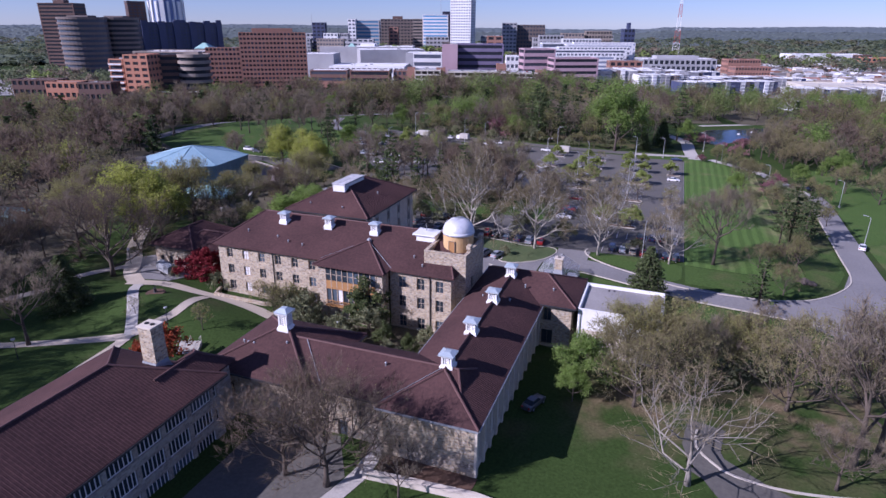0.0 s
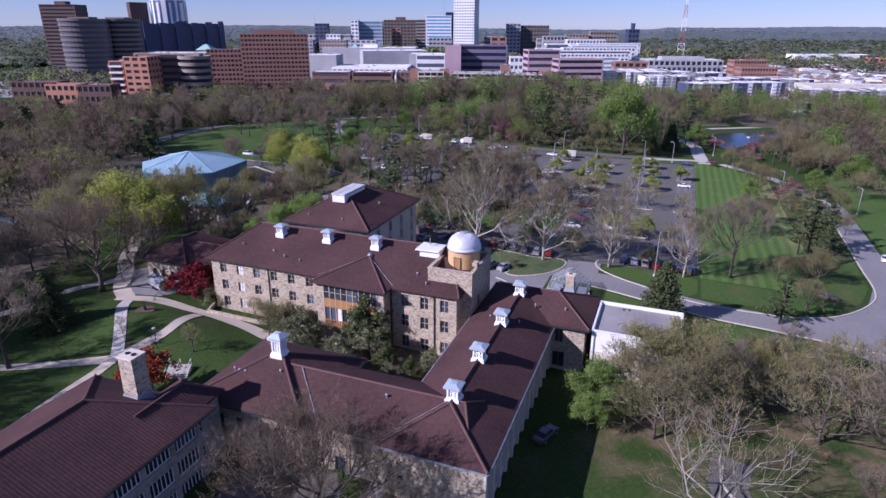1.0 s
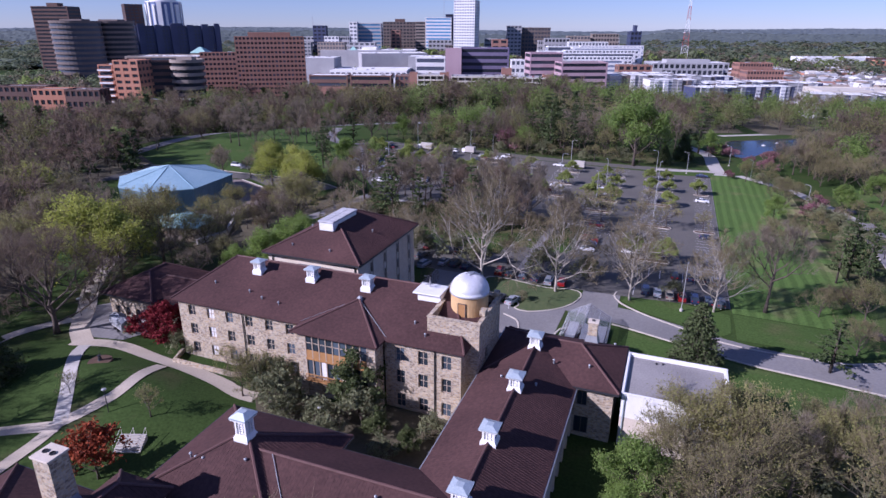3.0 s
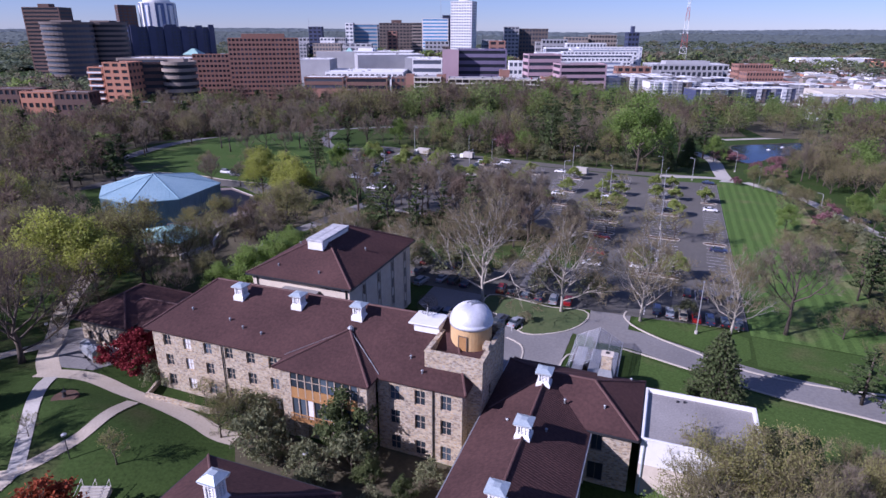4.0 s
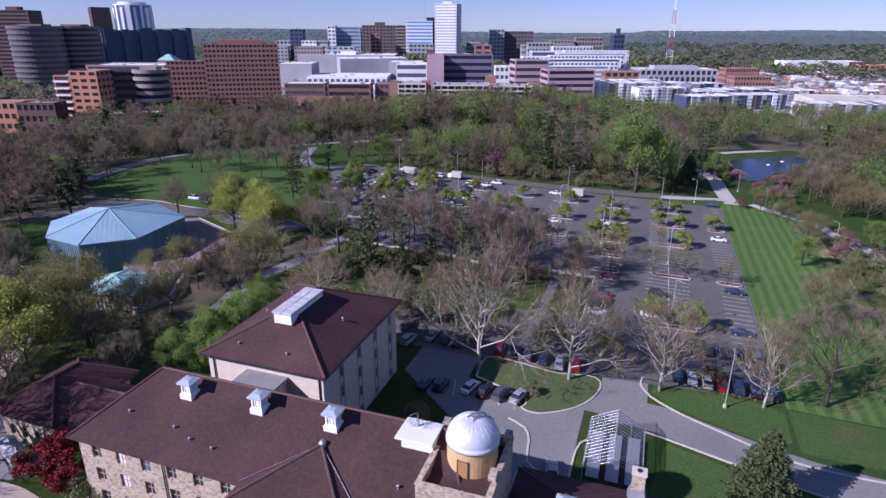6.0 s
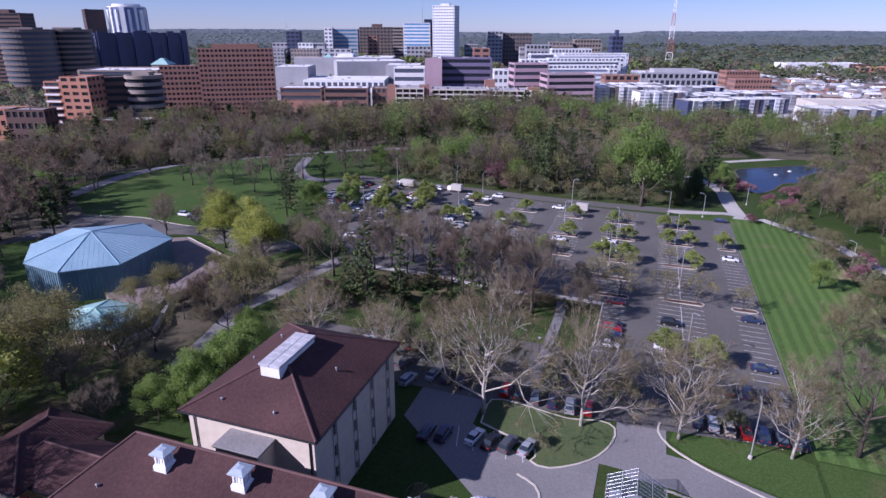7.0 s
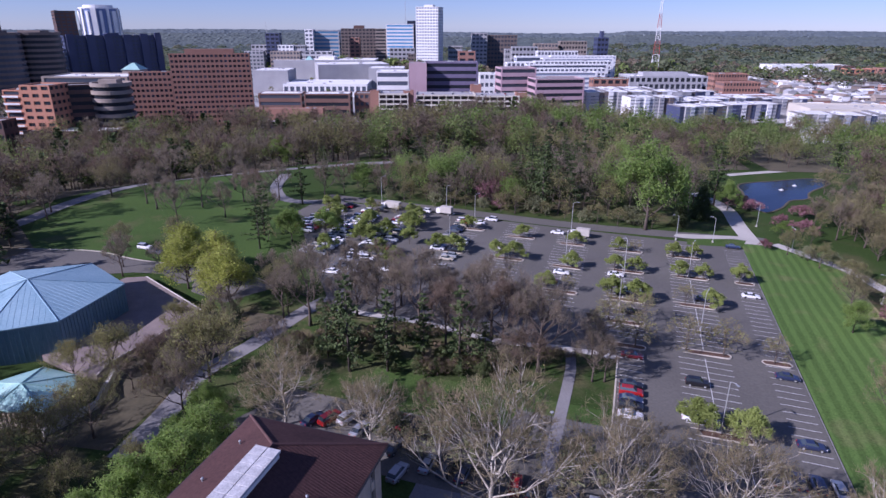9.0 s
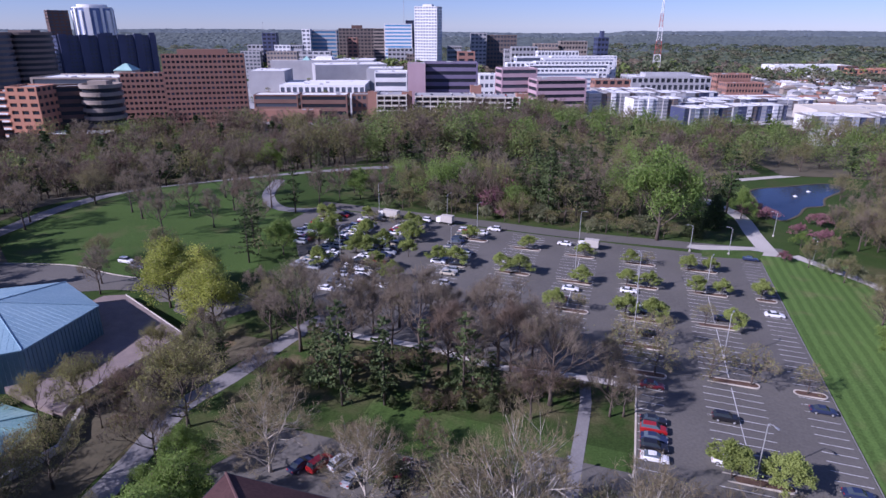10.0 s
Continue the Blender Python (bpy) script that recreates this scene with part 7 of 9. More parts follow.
def lamp(x, y, h=11.0, turn=0.0, arms=1):
    """A tall pale street lamp with a curved arm."""
    if not any(a == arms for a, _ in LAMP):
        ob = thing("street_lamp", x, y, label="tall galvanised steel street lamp on a round foot", category="street lamp", group="street lamps")
        part("foot", Geo().lathe([(0.34, -0.2), (0.34, 0.55), (0.26, 0.7)], 12), "concrete", ob)
        part("pole", Geo().tube([(0, 0, 0.5), (0, 0, 6), (0, 0, 10.6)], [0.105, 0.09, 0.07], 10), "steel", ob)
        for k in range(arms):
            s = 1 if k == 0 else -1
            part("arm", Geo().tube([(0, 0, 10.3), (s * 0.35, 0, 10.85), (s * 1.0, 0, 11.0), (s * 1.5, 0, 11.0)], [0.05] * 4, 6), "steel", ob)
            part("lamp_head", Geo().soft(min(s * 1.3, s * 2.1), -0.17, 10.9, max(s * 1.3, s * 2.1), 0.17, 11.06, 0.05), "flash", ob)
        LAMP.append((arms, ob))
    else:
        ob = copy_thing(next(o for a, o in LAMP if a == arms), pose(x, y, G(x, y)))
    ob.rotation_euler = (0, 0, turn)
    ob.scale = (1, 1, h / 11.0)
    return ob


for x, y, h, r in ((-12.0, 186.3, 11, -1.0), (-12.3, 226.1, 11, 1.2), (-12.6, 263.2, 11, 1.2), (-30.7, 258.3, 11, 2), (-31.3, 235, 11, 2), (-48, 260.6, 11, 0), (-49.7, 293.2, 11, 0), (-83.9, 288.9, 11, 1),
        (-14.4, 298.2, 9, 3.14), (-2.4, 299.9, 9, 2.6), (15.4, 326, 9, 2.8),):
    lamp(x, y, h, r)
for x, y, h, r in ((-124.9, 300.1, 11, 1), (-115.8, 248.8, 11, 1), (-85, 260.9, 11, 1), (-3.3, 156.5, 10.5, 1.5), (53.0, 195, 9, 2.4), (36.5, 262, 8, 2.4), (56, 240, 9, 2.4),
        (-98, 300, 10, 1), (22, 300, 8, 2),):
    lamp(x, y, h, r)


def post_lamp(x, y):
    p = thing("post_lamp", x, y, label="short campus post lamp with a round grey head", category="lamp post", group="campus post lamps")
    part("pole", Geo().tube([(0, 0, -0.1), (0, 0, 3.6)], [0.07, 0.05], 8), "dark", p)
    part("globe", Geo().lathe([(0.08, 3.55), (0.24, 3.62), (0.34, 3.78), (0.32, 3.88), (0.12, 3.96), (0.0, 3.98)], 14), "steel", p)


for x, y in ((-80.3, 82.0), (-51.5, 92.2), (-97, 66), (-113.5, 105), (-41, 176.8)):
    post_lamp(x, y)

# cars
PAINT = {}
for nm, c in (("white", (0.72, 0.72, 0.72)), ("silver", (0.38, 0.40, 0.43)), ("black", (0.012, 0.012, 0.015)), ("red", (0.30, 0.015, 0.015)), ("navy", (0.022, 0.032, 0.075)), ("grey", (0.10, 0.105, 0.115)), ("beige", (0.42, 0.38, 0.30)), ("maroon", (0.10, 0.012, 0.018))):
    m_, t_, b_ = material("car_paint_" + nm, 0.28, 0.25 if nm in ("silver", "grey") else 0.0)
    b_.inputs["Base Color"].default_value = (*c, 1)
    b_.inputs["Coat Weight"].default_value = 0.6
    PAINT[nm] = m_
M["tyre"] = surface("tyre_rubber", (0.012, 0.012, 0.012), (0.03, 0.03, 0.03), 3, 8, 0.9)
M["lamp_red"] = surface("tail_lamp", (0.25, 0.01, 0.01), (0.36, 0.02, 0.02), 5, 4, 0.3)
M["lamp_clear"] = surface("head_lamp", (0.62, 0.63, 0.65), (0.78, 0.78, 0.80), 5, 4, 0.2)
CAR_SHARED = {}
CARS = {}
SHAPES = {"sedan": ([(-2.3, 0.62), (-2.2, 0.95), (-1.5, 1.02), (0.75, 0.98), (1.9, 0.86), (2.28, 0.68)], [(-1.75, 1.0), (-1.05, 1.42), (0.25, 1.45), (1.05, 0.97)], 0.9),
          "suv": ([(-2.3, 0.7), (-2.26, 1.12), (-1.6, 1.16), (0.9, 1.12), (2.0, 1.0), (2.3, 0.8)], [(-2.15, 1.14), (-1.85, 1.72), (0.35, 1.76), (1.15, 1.1)], 0.94)}


def car(x, y, turn, paint="silver", shape="sedan"):
    """A parked car: body, roof, glass, four wheels, lamps and mirrors."""
    far_off = y > 232 or y == 0
    key = (paint, shape, far_off)
    if key in CARS:
        ob = copy_thing(CARS[key], pose(x, y, G(x, y) + 0.07, 0, 0, turn))
        return ob
    low, cab, hw = SHAPES[shape]
    ob = thing("car", x, y, G(x, y) + 0.07, radians(turn), f"parked {paint} {'hatchback' if shape == 'suv' else 'saloon'} car on the asphalt", "car", "parked cars")
    CARS[key] = ob
    body = Geo()
    rings = []
    for cx, top in low:
        e = hw * (1.0 if abs(cx) < 1.7 else 0.9)
        rings.append([(cx, -e * 0.94, 0.28), (cx, -e, 0.5), (cx, -e * 0.97, top - 0.12), (cx, -e * 0.84, top), (cx, e * 0.84, top), (cx, e * 0.97, top - 0.12), (cx, e, 0.5), (cx, e * 0.94, 0.28)])
    body.ring(rings)
    part("body", body, PAINT[paint], ob, smooth=False)
    z1 = cab[1][1]
    (ax, az), (bx, bz), (cx, cz), (dx, dz) = cab
    roof = Geo().ring([[(px, -hw * 0.70, z1 - 0.03), (px, -hw * 0.60, z1 + 0.04 - (0.02 if j in (0, 2) else 0)), (px, hw * 0.60, z1 + 0.04 - (0.02 if j in (0, 2) else 0)), (px, hw * 0.70, z1 - 0.03)] for j, px in enumerate((bx, (bx + cx) / 2, cx))])
    part("roof", roof, PAINT[paint], ob)
    gl = Geo().add([(ax, -hw * 0.82, az - 0.04), (bx, -hw * 0.68, bz - 0.02), (cx, -hw * 0.68, cz - 0.02), (dx, -hw * 0.82, dz - 0.04), (ax, hw * 0.82, az - 0.04), (bx, hw * 0.68, bz - 0.02), (cx, hw * 0.68, cz - 0.02), (dx, hw * 0.82, dz - 0.04)],
                   [(0, 3, 2, 1), (4, 5, 6, 7), (0, 1, 5, 4), (2, 3, 7, 6), (1, 2, 6, 5)])
    if ("glass", shape) not in CAR_SHARED:
        CAR_SHARED["glass", shape] = gl.mesh("glass", M["glass"])
        CAR_SHARED["wheel"] = Geo().ring([[(0.33 * r * math.cos(a), yy, 0.33 + 0.33 * r * math.sin(a)) for a in [2 * math.pi * i / 14 for i in range(14)]] for r, yy in ((0.8, -0.11), (1, -0.09), (1, 0.09), (0.8, 0.11))]).mesh("wheel", M["tyre"])
        CAR_SHARED["rim"] = Geo().ring([[(0.21 * math.cos(a), yy, 0.33 + 0.21 * math.sin(a)) for a in [2 * math.pi * i / 10 for i in range(10)]] for yy in (-0.125, 0.125)]).mesh("rim", M["steel"])
        CAR_SHARED["head"] = Geo().soft(-0.06, -0.2, -0.07, 0.06, 0.2, 0.07, 0.03).mesh("head_lamp", M["lamp_clear"])
        CAR_SHARED["tail"] = Geo().soft(-0.05, -0.18, -0.1, 0.05, 0.18, 0.1, 0.03).mesh("tail_lamp", M["lamp_red"])
    part("glasshouse", CAR_SHARED["glass", shape], None, ob, "dark tinted glass")
    for wx in (-1.4, 1.4):
        for s in (-1, 1):
            wh = part("wheel", CAR_SHARED["wheel"], None, ob, loc=(wx, s * (hw - 0.08), 0))
            if not far_off:
                part("rim", CAR_SHARED["rim"], None, wh)
    for s in (-1, 1) if not far_off else ():
        part("headlight", CAR_SHARED["head"], None, ob, loc=(2.22, s * hw * 0.62, low[-1][1] - 0.05))
        part("tail_light", CAR_SHARED["tail"], None, ob, loc=(-2.26, s * hw * 0.66, low[0][1] + 0.14))
    return ob


# rows near the hall and under the sycamores
for x, y, a, c, s in ((-45.8, 145.2, 76, "white", "sedan"), (-43.0, 145.0, 76, "black", "sedan"), (-40.2, 145.2, 76, "grey", "suv"), (-37.2, 145.6, 76, "silver", "sedan"), (-53.6, 143.5, 85, "navy", "sedan"), (-50.8, 144, 85, "navy", "suv"), (-62.3, 157, 80, "silver", "suv"), (-44.2, 160.4, 92, "red", "suv"),
        (-41.5, 160.2, 92, "black", "suv"), (-38.5, 160.0, 92, "grey", "sedan"), (-35.4, 160.0, 92, "navy", "sedan"), (-32.2, 159.6, 92, "silver", "suv"), (-29.2, 160.2, 92, "red", "sedan"), (-28.6, 128.8, 100, "silver", "sedan"), (-11.0, 163.6, 92, "navy", "suv"), (-8.4, 163.4, 92, "silver", "sedan"),
        (-5.8, 163.2, 92, "beige", "sedan"), (-3.2, 163.2, 92, "red", "sedan"), (-0.6, 163.2, 92, "navy", "suv"), (2.2, 163.2, 92, "black", "sedan"), (4.7, 163.2, 92, "grey", "suv"), (-1.6, 176.2, 92, "navy", "sedan"),):
    car(x, y, a, c, s)
for x, y, a, c, s in ((1.1, 176.2, 92, "navy", "suv"), (4.2, 176.2, 92, "silver", "sedan"), (-5.0, 176.0, 92, "black", "sedan"), (-81.5, 165.0, 70, "navy", "sedan"), (-78.8, 166.2, 70, "red", "suv"), (-75.8, 167.5, 70, "white", "suv"), (-72.5, 165.0, 80, "silver", "sedan"), (-65.2, 162.5, 80, "grey", "sedan"),
        (-58.5, 160.5, 85, "silver", "sedan"), (-55.5, 160.5, 85, "grey", "suv"), (-52.5, 160.2, 85, "navy", "sedan"), (-60.5, 170, 88, "silver", "sedan"), (-57.5, 170, 88, "black", "sedan"), (-66, 169.5, 88, "maroon", "sedan"), (2.8, 253.6, 0, "white", "sedan"), (3.4, 210.6, 0, "navy", "sedan"),
        (-14.8, 201.7, 0, "black", "suv"), (-16.2, 188.8, 0, "white", "sedan"), (-27.6, 208.6, 0, "maroon", "sedan"), (-27.6, 196.4, 0, "black", "sedan"), (-27.6, 193.6, 0, "red", "suv"), (-27.6, 191.0, 0, "navy", "sedan"),):
    car(x, y, a, c, s)
for x, y, a, c, s in ((-27.6, 188.4, 0, "black", "suv"), (-27.6, 185.6, 0, "white", "sedan"), (2.6, 187.0, 0, "navy", "sedan"), (6.9 - 3.4, 296, 0, "navy", "sedan"), (-54, 288.6, 175, "white", "sedan"), (-48.2, 251.6, 0, "white", "sedan"), (-79, 294.5, 175, "white", "suv"), (-30.5, 243.5, 0, "navy", "sedan"),
        (-28, 246.8, 180, "white", "sedan"), (-10, 246.5, 0, "navy", "sedan"), (-28.4, 231.5, 0, "black", "sedan"), (-50.5, 244.2, 0, "maroon", "suv"), (-33, 256, 0, "white", "sedan"), (-105, 295.2, 172, "white", "suv"), (49.5, 262, 105, "black", "sedan"), (45.2, 246, 105, "black", "sedan"),
        (-173, 226, 0, "white", "suv"), (-167, 224, 0, "grey", "sedan"), (52.5, 194, 75, "white", "sedan"), (-14.8, 86.6, 70, "grey", "sedan"),):
    car(x, y, a, c, s)
rnd_c = random.Random(5)
tones = ["white", "silver", "white", "grey", "black", "silver", "navy", "red", "white", "beige"]
for col, y0, y1, fill in ((-88.0, 242, 292, 0.35), (-82.4, 242, 292, 0.3), (-110.2, 228, 290, 0.8), (-104.8, 228, 290, 0.75), (-125, 240, 292, 0.85), (-120.5, 240, 292, 0.8), (-139, 262, 292, 0.9), (-134.5, 258, 292, 0.8), (-70, 250, 280, 0.15), (-96, 222, 240, 0.6)):
    y = y0
    while y < y1:
        if rnd_c.random() < fill:
            car(round(col + rnd_c.uniform(-0.3, 0.3), 2), y, rnd_c.choice((0, 180)), rnd_c.choice(tones), rnd_c.choice(("sedan", "suv")))
        y += 2.6


def truck(x, y, turn, long=6.5):
    t = thing("box_truck", x, y, G(x, y) + 0.07, radians(turn), "silver-grey box truck parked along the lane", "truck", "box trucks")
    part("cargo_box", Geo().soft(-long / 2, -1.15, 0.8, long / 2 - 2.0, 1.15, 3.2, 0.06), "concrete", t)
    part("cab", Geo().soft(long / 2 - 1.9, -1.0, 0.5, long / 2 - 0.2, 1.0, 2.2, 0.15), "white", t)
    part("windscreen", Geo().box(long / 2 - 0.5, -0.85, 1.4, long / 2 - 0.16, 0.85, 2.0, 0.02), "glass", t)
    part("chassis", Geo().box(-long / 2 + 0.2, -0.9, 0.45, long / 2 - 0.3, 0.9, 0.8), "dark", t)
    for wx in (-long / 2 + 1.2, long / 2 - 1.2):
        for s in (-1, 1):
            w = part("wheel", CAR_SHARED["wheel"], None, t, loc=(wx, s * 0.95, 0.0))
            part("rim", CAR_SHARED["rim"], None, w)


truck(-46.2, 288.4, 175)
truck(-97.5, 295.5, 172)
truck(-118.5, 294, 172, 8)

# the pond
M["water"] = material("pond_water", 0.12)[0]
wb = M["water"].node_tree.nodes["Principled BSDF"]
wb.inputs["Base Color"].default_value = (0.010, 0.014, 0.030, 1)
wb.inputs["Specular IOR Level"].default_value = 0.16
wv = M["water"].node_tree.nodes.new("ShaderNodeTexNoise")
wv.inputs["Scale"].default_value = 1.3
wbp = M["water"].node_tree.nodes.new("ShaderNodeBump")
wbp.inputs["Strength"].default_value, wbp.inputs["Distance"].default_value = 0.12, 0.1
M["water"].node_tree.links.new(wv.outputs[0], wbp.inputs["Height"])
M["water"].node_tree.links.new(wbp.outputs[0], wb.inputs["Normal"])
pond = smooth_line([(16, 358), (18, 378), (19, 398), (36, 412), (57, 426), (62, 416), (48, 392), (44, 378), (36, 372), (30, 358), (22, 348), (16, 358)], 3.0)
structure("pond", area(pond[:-1], 0.09, 8.0), "water", "still dark blue pond", "water")
structure("pond_bank", kerb_line(pond[:-1], True, 0.9, 0.2, False), "litter", "low earthy bank of the pond", "bank")
structure("pond_road", strip([(16, 420), (34, 434), (60, 452), (90, 470)], 5.0, 0.07), "concrete", "pale path behind the pond", "road")
for x, y in ((36, 392), (44, 404)):
    f = thing("fountain", x, y, label="small white floating fountain on the pond", category="fountain", group="pond fountains")
    part("float", Geo().lathe([(0.9, 0.0), (1.0, 0.25), (0.6, 0.45), (0.2, 0.5)], 12), "white", f)
    part("nozzle", Geo().tube([(0, 0, 0.4), (0, 0, 1.0)], [0.12, 0.06], 6), "steel", f)

# small things on the campus
M["rock_dark"] = surface("dark_boulder", (0.045, 0.036, 0.030), (0.115, 0.092, 0.075), 0.8, 8, 0.9, bump=0.6)
r = thing("garden_rocks", 33.5, 160.5, label="heap of dark boulders on the lawn", category="rocks")
rnd_r = random.Random(9)
for k in range(9):
    g = Geo()
    bm = bmesh.new()
    bmesh.ops.create_icosphere(bm, subdivisions=2, radius=1)
    sx, sy, sz = rnd_r.uniform(0.5, 1.3), rnd_r.uniform(0.5, 1.1), rnd_r.uniform(0.4, 0.9)
    for v in bm.verts:
        v.co *= 1 + 0.35 * noise.noise(v.co * 1.4 + Vector((k * 3, 0, 0)))
        v.co = Vector((v.co.x * sx, v.co.y * sy, v.co.z * sz))
    bm.verts.index_update()
    g.add([tuple(v.co) for v in bm.verts], [tuple(v.index for v in f.verts) for f in bm.faces])
    bm.free()
    part("boulder", g, "rock_dark", r, loc=(rnd_r.uniform(-2, 2), rnd_r.uniform(-1.3, 1.3), 0.3))
s = thing("sundial", -92.0, 91.0, label="dark sundial in a round mulch bed", category="sundial")
part("bed", Geo().lathe([(1.9, -0.1), (1.8, 0.18), (0.4, 0.25)], 20), "mulch", s)
part("pedestal", Geo().lathe([(0.45, 0.1), (0.32, 0.35), (0.22, 0.9), (0.36, 1.1)], 12), "dark", s)
part("gnomon", Geo().tube([(0, 0, 1.05), (0.25, 0, 2.0)], [0.06, 0.02], 5), "dark", s)
w = thing("garden_wall", 0, 0, 0, label="low rubble wall of the front garden", category="wall")
part("wall", kerb_line([(-85.2, 101.7), (-83.2, 97.5), (-72.0, 98.3), (-70.7, 99.0)], width=0.45, height=0.62, rounded=False), "stone", w)
part("coping", kerb_line([(-85.2, 101.7), (-83.2, 97.5), (-72.0, 98.3), (-70.7, 99.0)], width=0.55, height=0.7, rounded=False), "stone", w)
w = thing("terrace_wall", 0, 0, 0, label="low pale wall before the stone wing", category="wall")
part("wall", kerb_line([(-31.4, 63.0), (-25, 63.7), (-17, 64.4), (-13, 64.0)], width=0.5, height=0.9, rounded=False), "stone", w)
part("coping", kerb_line([(-31.4, 63.0), (-25, 63.7), (-17, 64.4), (-13, 64.0)], width=0.8, height=1.02, rounded=False), "limestone", w)
st = thing("garden_steps", -72.5, 77.5, rz=0.35, label="concrete steps with pale metal handrails", category="steps")
for k in range(7):
    part("step", Geo().box(-1.8, k * 0.36, -0.6, 1.8, k * 0.36 + 0.38, 0.17 * (k + 1)), "concrete", st)
for sx in (-1.7, 0, 1.7):
    part("handrail", Geo().tube([(sx, 0, 0.1), (sx, 0, 1.0), (sx, 2.6, 2.2), (sx, 2.6, 1.2)], [0.04] * 4, 6), "frame_pale", st)
u = thing("utility_trailer", -102.0, 104.2, rz=-0.35, label="grey covered utility trailer in the service court", category="trailer")
part("bed", Geo().soft(-2.6, -1.1, 0.6, 2.6, 1.1, 1.2, 0.05), "steel", u)
cov = part("cover", Geo().ring([[(x, -1.2, 1.2), (x, -1.0, 2.2 + dz), (x, 0, 2.7 + dz), (x, 1.0, 2.2 + dz), (x, 1.2, 1.2)] for x, dz in ((-2.7, 0), (-1.3, 0.25), (0, -0.1), (1.3, 0.2), (2.7, 0))]), "flash", u)
for wx in (-0.6, 0.6):
    for sy in (-1.15, 1.15):
        part("wheel", CAR_SHARED["wheel"], None, u, loc=(wx, sy, 0))
part("drawbar", Geo().tube([(2.6, 0, 0.7), (4.0, 0, 0.5)], [0.06, 0.05], 5), "dark", u)
u = thing("storage_bin", -99.0, 107.0, rz=0.1, label="white waste container by the lodge", category="bin")
part("box", Geo().soft(-1.6, -0.9, 0.15, 1.6, 0.9, 1.7, 0.05), "frame_pale", u)
part("lid", Geo().soft(-1.65, -0.95, 1.7, 1.65, 0.95, 1.85, 0.04), "dark", u)
for x, y, z in ((-79.5, 105.5, 14.9), (-72.0, 104.9, 14.7), (-69.0, 104.0, 14.35), (-65.5, 103.6, 14.2), (-42.0, 104.6, 14.6), (-39.6, 102.7, 13.9), (-75.2, 122.3, 16.7), (-66.8, 122.0, 16.6), (-63.5, 133, 17.6), (-55.5, 72.4, 11.0), (-54.6, 72.2, 11.0), (-53.7, 72.3, 11.0), (-48.6, 73.2, 11.6), (-21.5, 107.5, 10.8), (-22.5, 100.2, 11.0), (-16.5, 108.2, 10.6), (-13.8, 116.9, 10.1), (-27.5, 101, 10.6), (-33, 73.6, 11.3), (-76.5, 139, 17.6), (-76.8, 132, 17.4)):
    vents(None, [(x, y, z)])

# ---- the town beyond the park ----
FACE = radians(18.7)
M["brick_orange"] = surface("orange_brick", (0.37, 0.165, 0.10), (0.47, 0.225, 0.145), 0.05, 60, 0.9, bump=0.1)
M["brick_brown"] = surface("brown_brick", (0.245, 0.125, 0.092), (0.325, 0.175, 0.132), 0.05, 60, 0.9, bump=0.1)
M["brick_dusk"] = surface("dusky_brick", (0.145, 0.080, 0.064), (0.215, 0.125, 0.10), 0.05, 60, 0.9, bump=0.1)
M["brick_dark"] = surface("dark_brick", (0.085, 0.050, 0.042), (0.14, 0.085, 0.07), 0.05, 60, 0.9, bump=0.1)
M["panel_tan"] = surface("tan_concrete", (0.22, 0.18, 0.15), (0.32, 0.27, 0.23), 0.06, 40, 0.9, bump=0.1)
M["panel_white"] = surface("white_concrete", (0.62, 0.62, 0.62), (0.78, 0.78, 0.77), 0.06, 40, 0.85, bump=0.05)
M["panel_pink"] = surface("pink_stone_panel", (0.36, 0.24, 0.27), (0.46, 0.33, 0.36), 0.06, 40, 0.8, bump=0.05)
M["panel_grey"] = surface("grey_concrete", (0.28, 0.28, 0.29), (0.40, 0.40, 0.41), 0.06, 40, 0.9, bump=0.05)
M["panel_mauve"] = surface("dark_mauve_panel", (0.12, 0.10, 0.17), (0.19, 0.165, 0.25), 0.06, 40, 0.8, bump=0.05)
M["panel_cream"] = surface("cream_panel", (0.48, 0.44, 0.37), (0.60, 0.56, 0.48), 0.06, 40, 0.85, bump=0.05)
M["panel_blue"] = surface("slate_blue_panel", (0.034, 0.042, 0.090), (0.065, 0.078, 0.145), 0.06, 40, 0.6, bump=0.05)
M["glass_blue"] = glass_dark("blue_tower_glass", (0.035, 0.10, 0.17), 0.2, 0.4)
M["glass_pale"] = glass_dark("pale_window_glass", (0.085, 0.10, 0.135), 0.35, 0.3)
M["glass_slate"] = glass_dark("slate_window_glass", (0.050, 0.066, 0.115), 0.4, 0.2)
M["town_ground"] = surface("town_paving", (0.22, 0.22, 0.215), (0.42, 0.41, 0.39), 0.008, 30, 0.95, bump=0.0, stain=(0.06, 0.09, 0.035))
M["panel_umber"] = surface("umber_concrete", (0.120, 0.095, 0.085), (0.185, 0.150, 0.135), 0.06, 40, 0.9, bump=0.1)
M["shingle"] = surface("grey_shingle", (0.10, 0.095, 0.095), (0.20, 0.18, 0.17), 0.2, 20, 0.9)


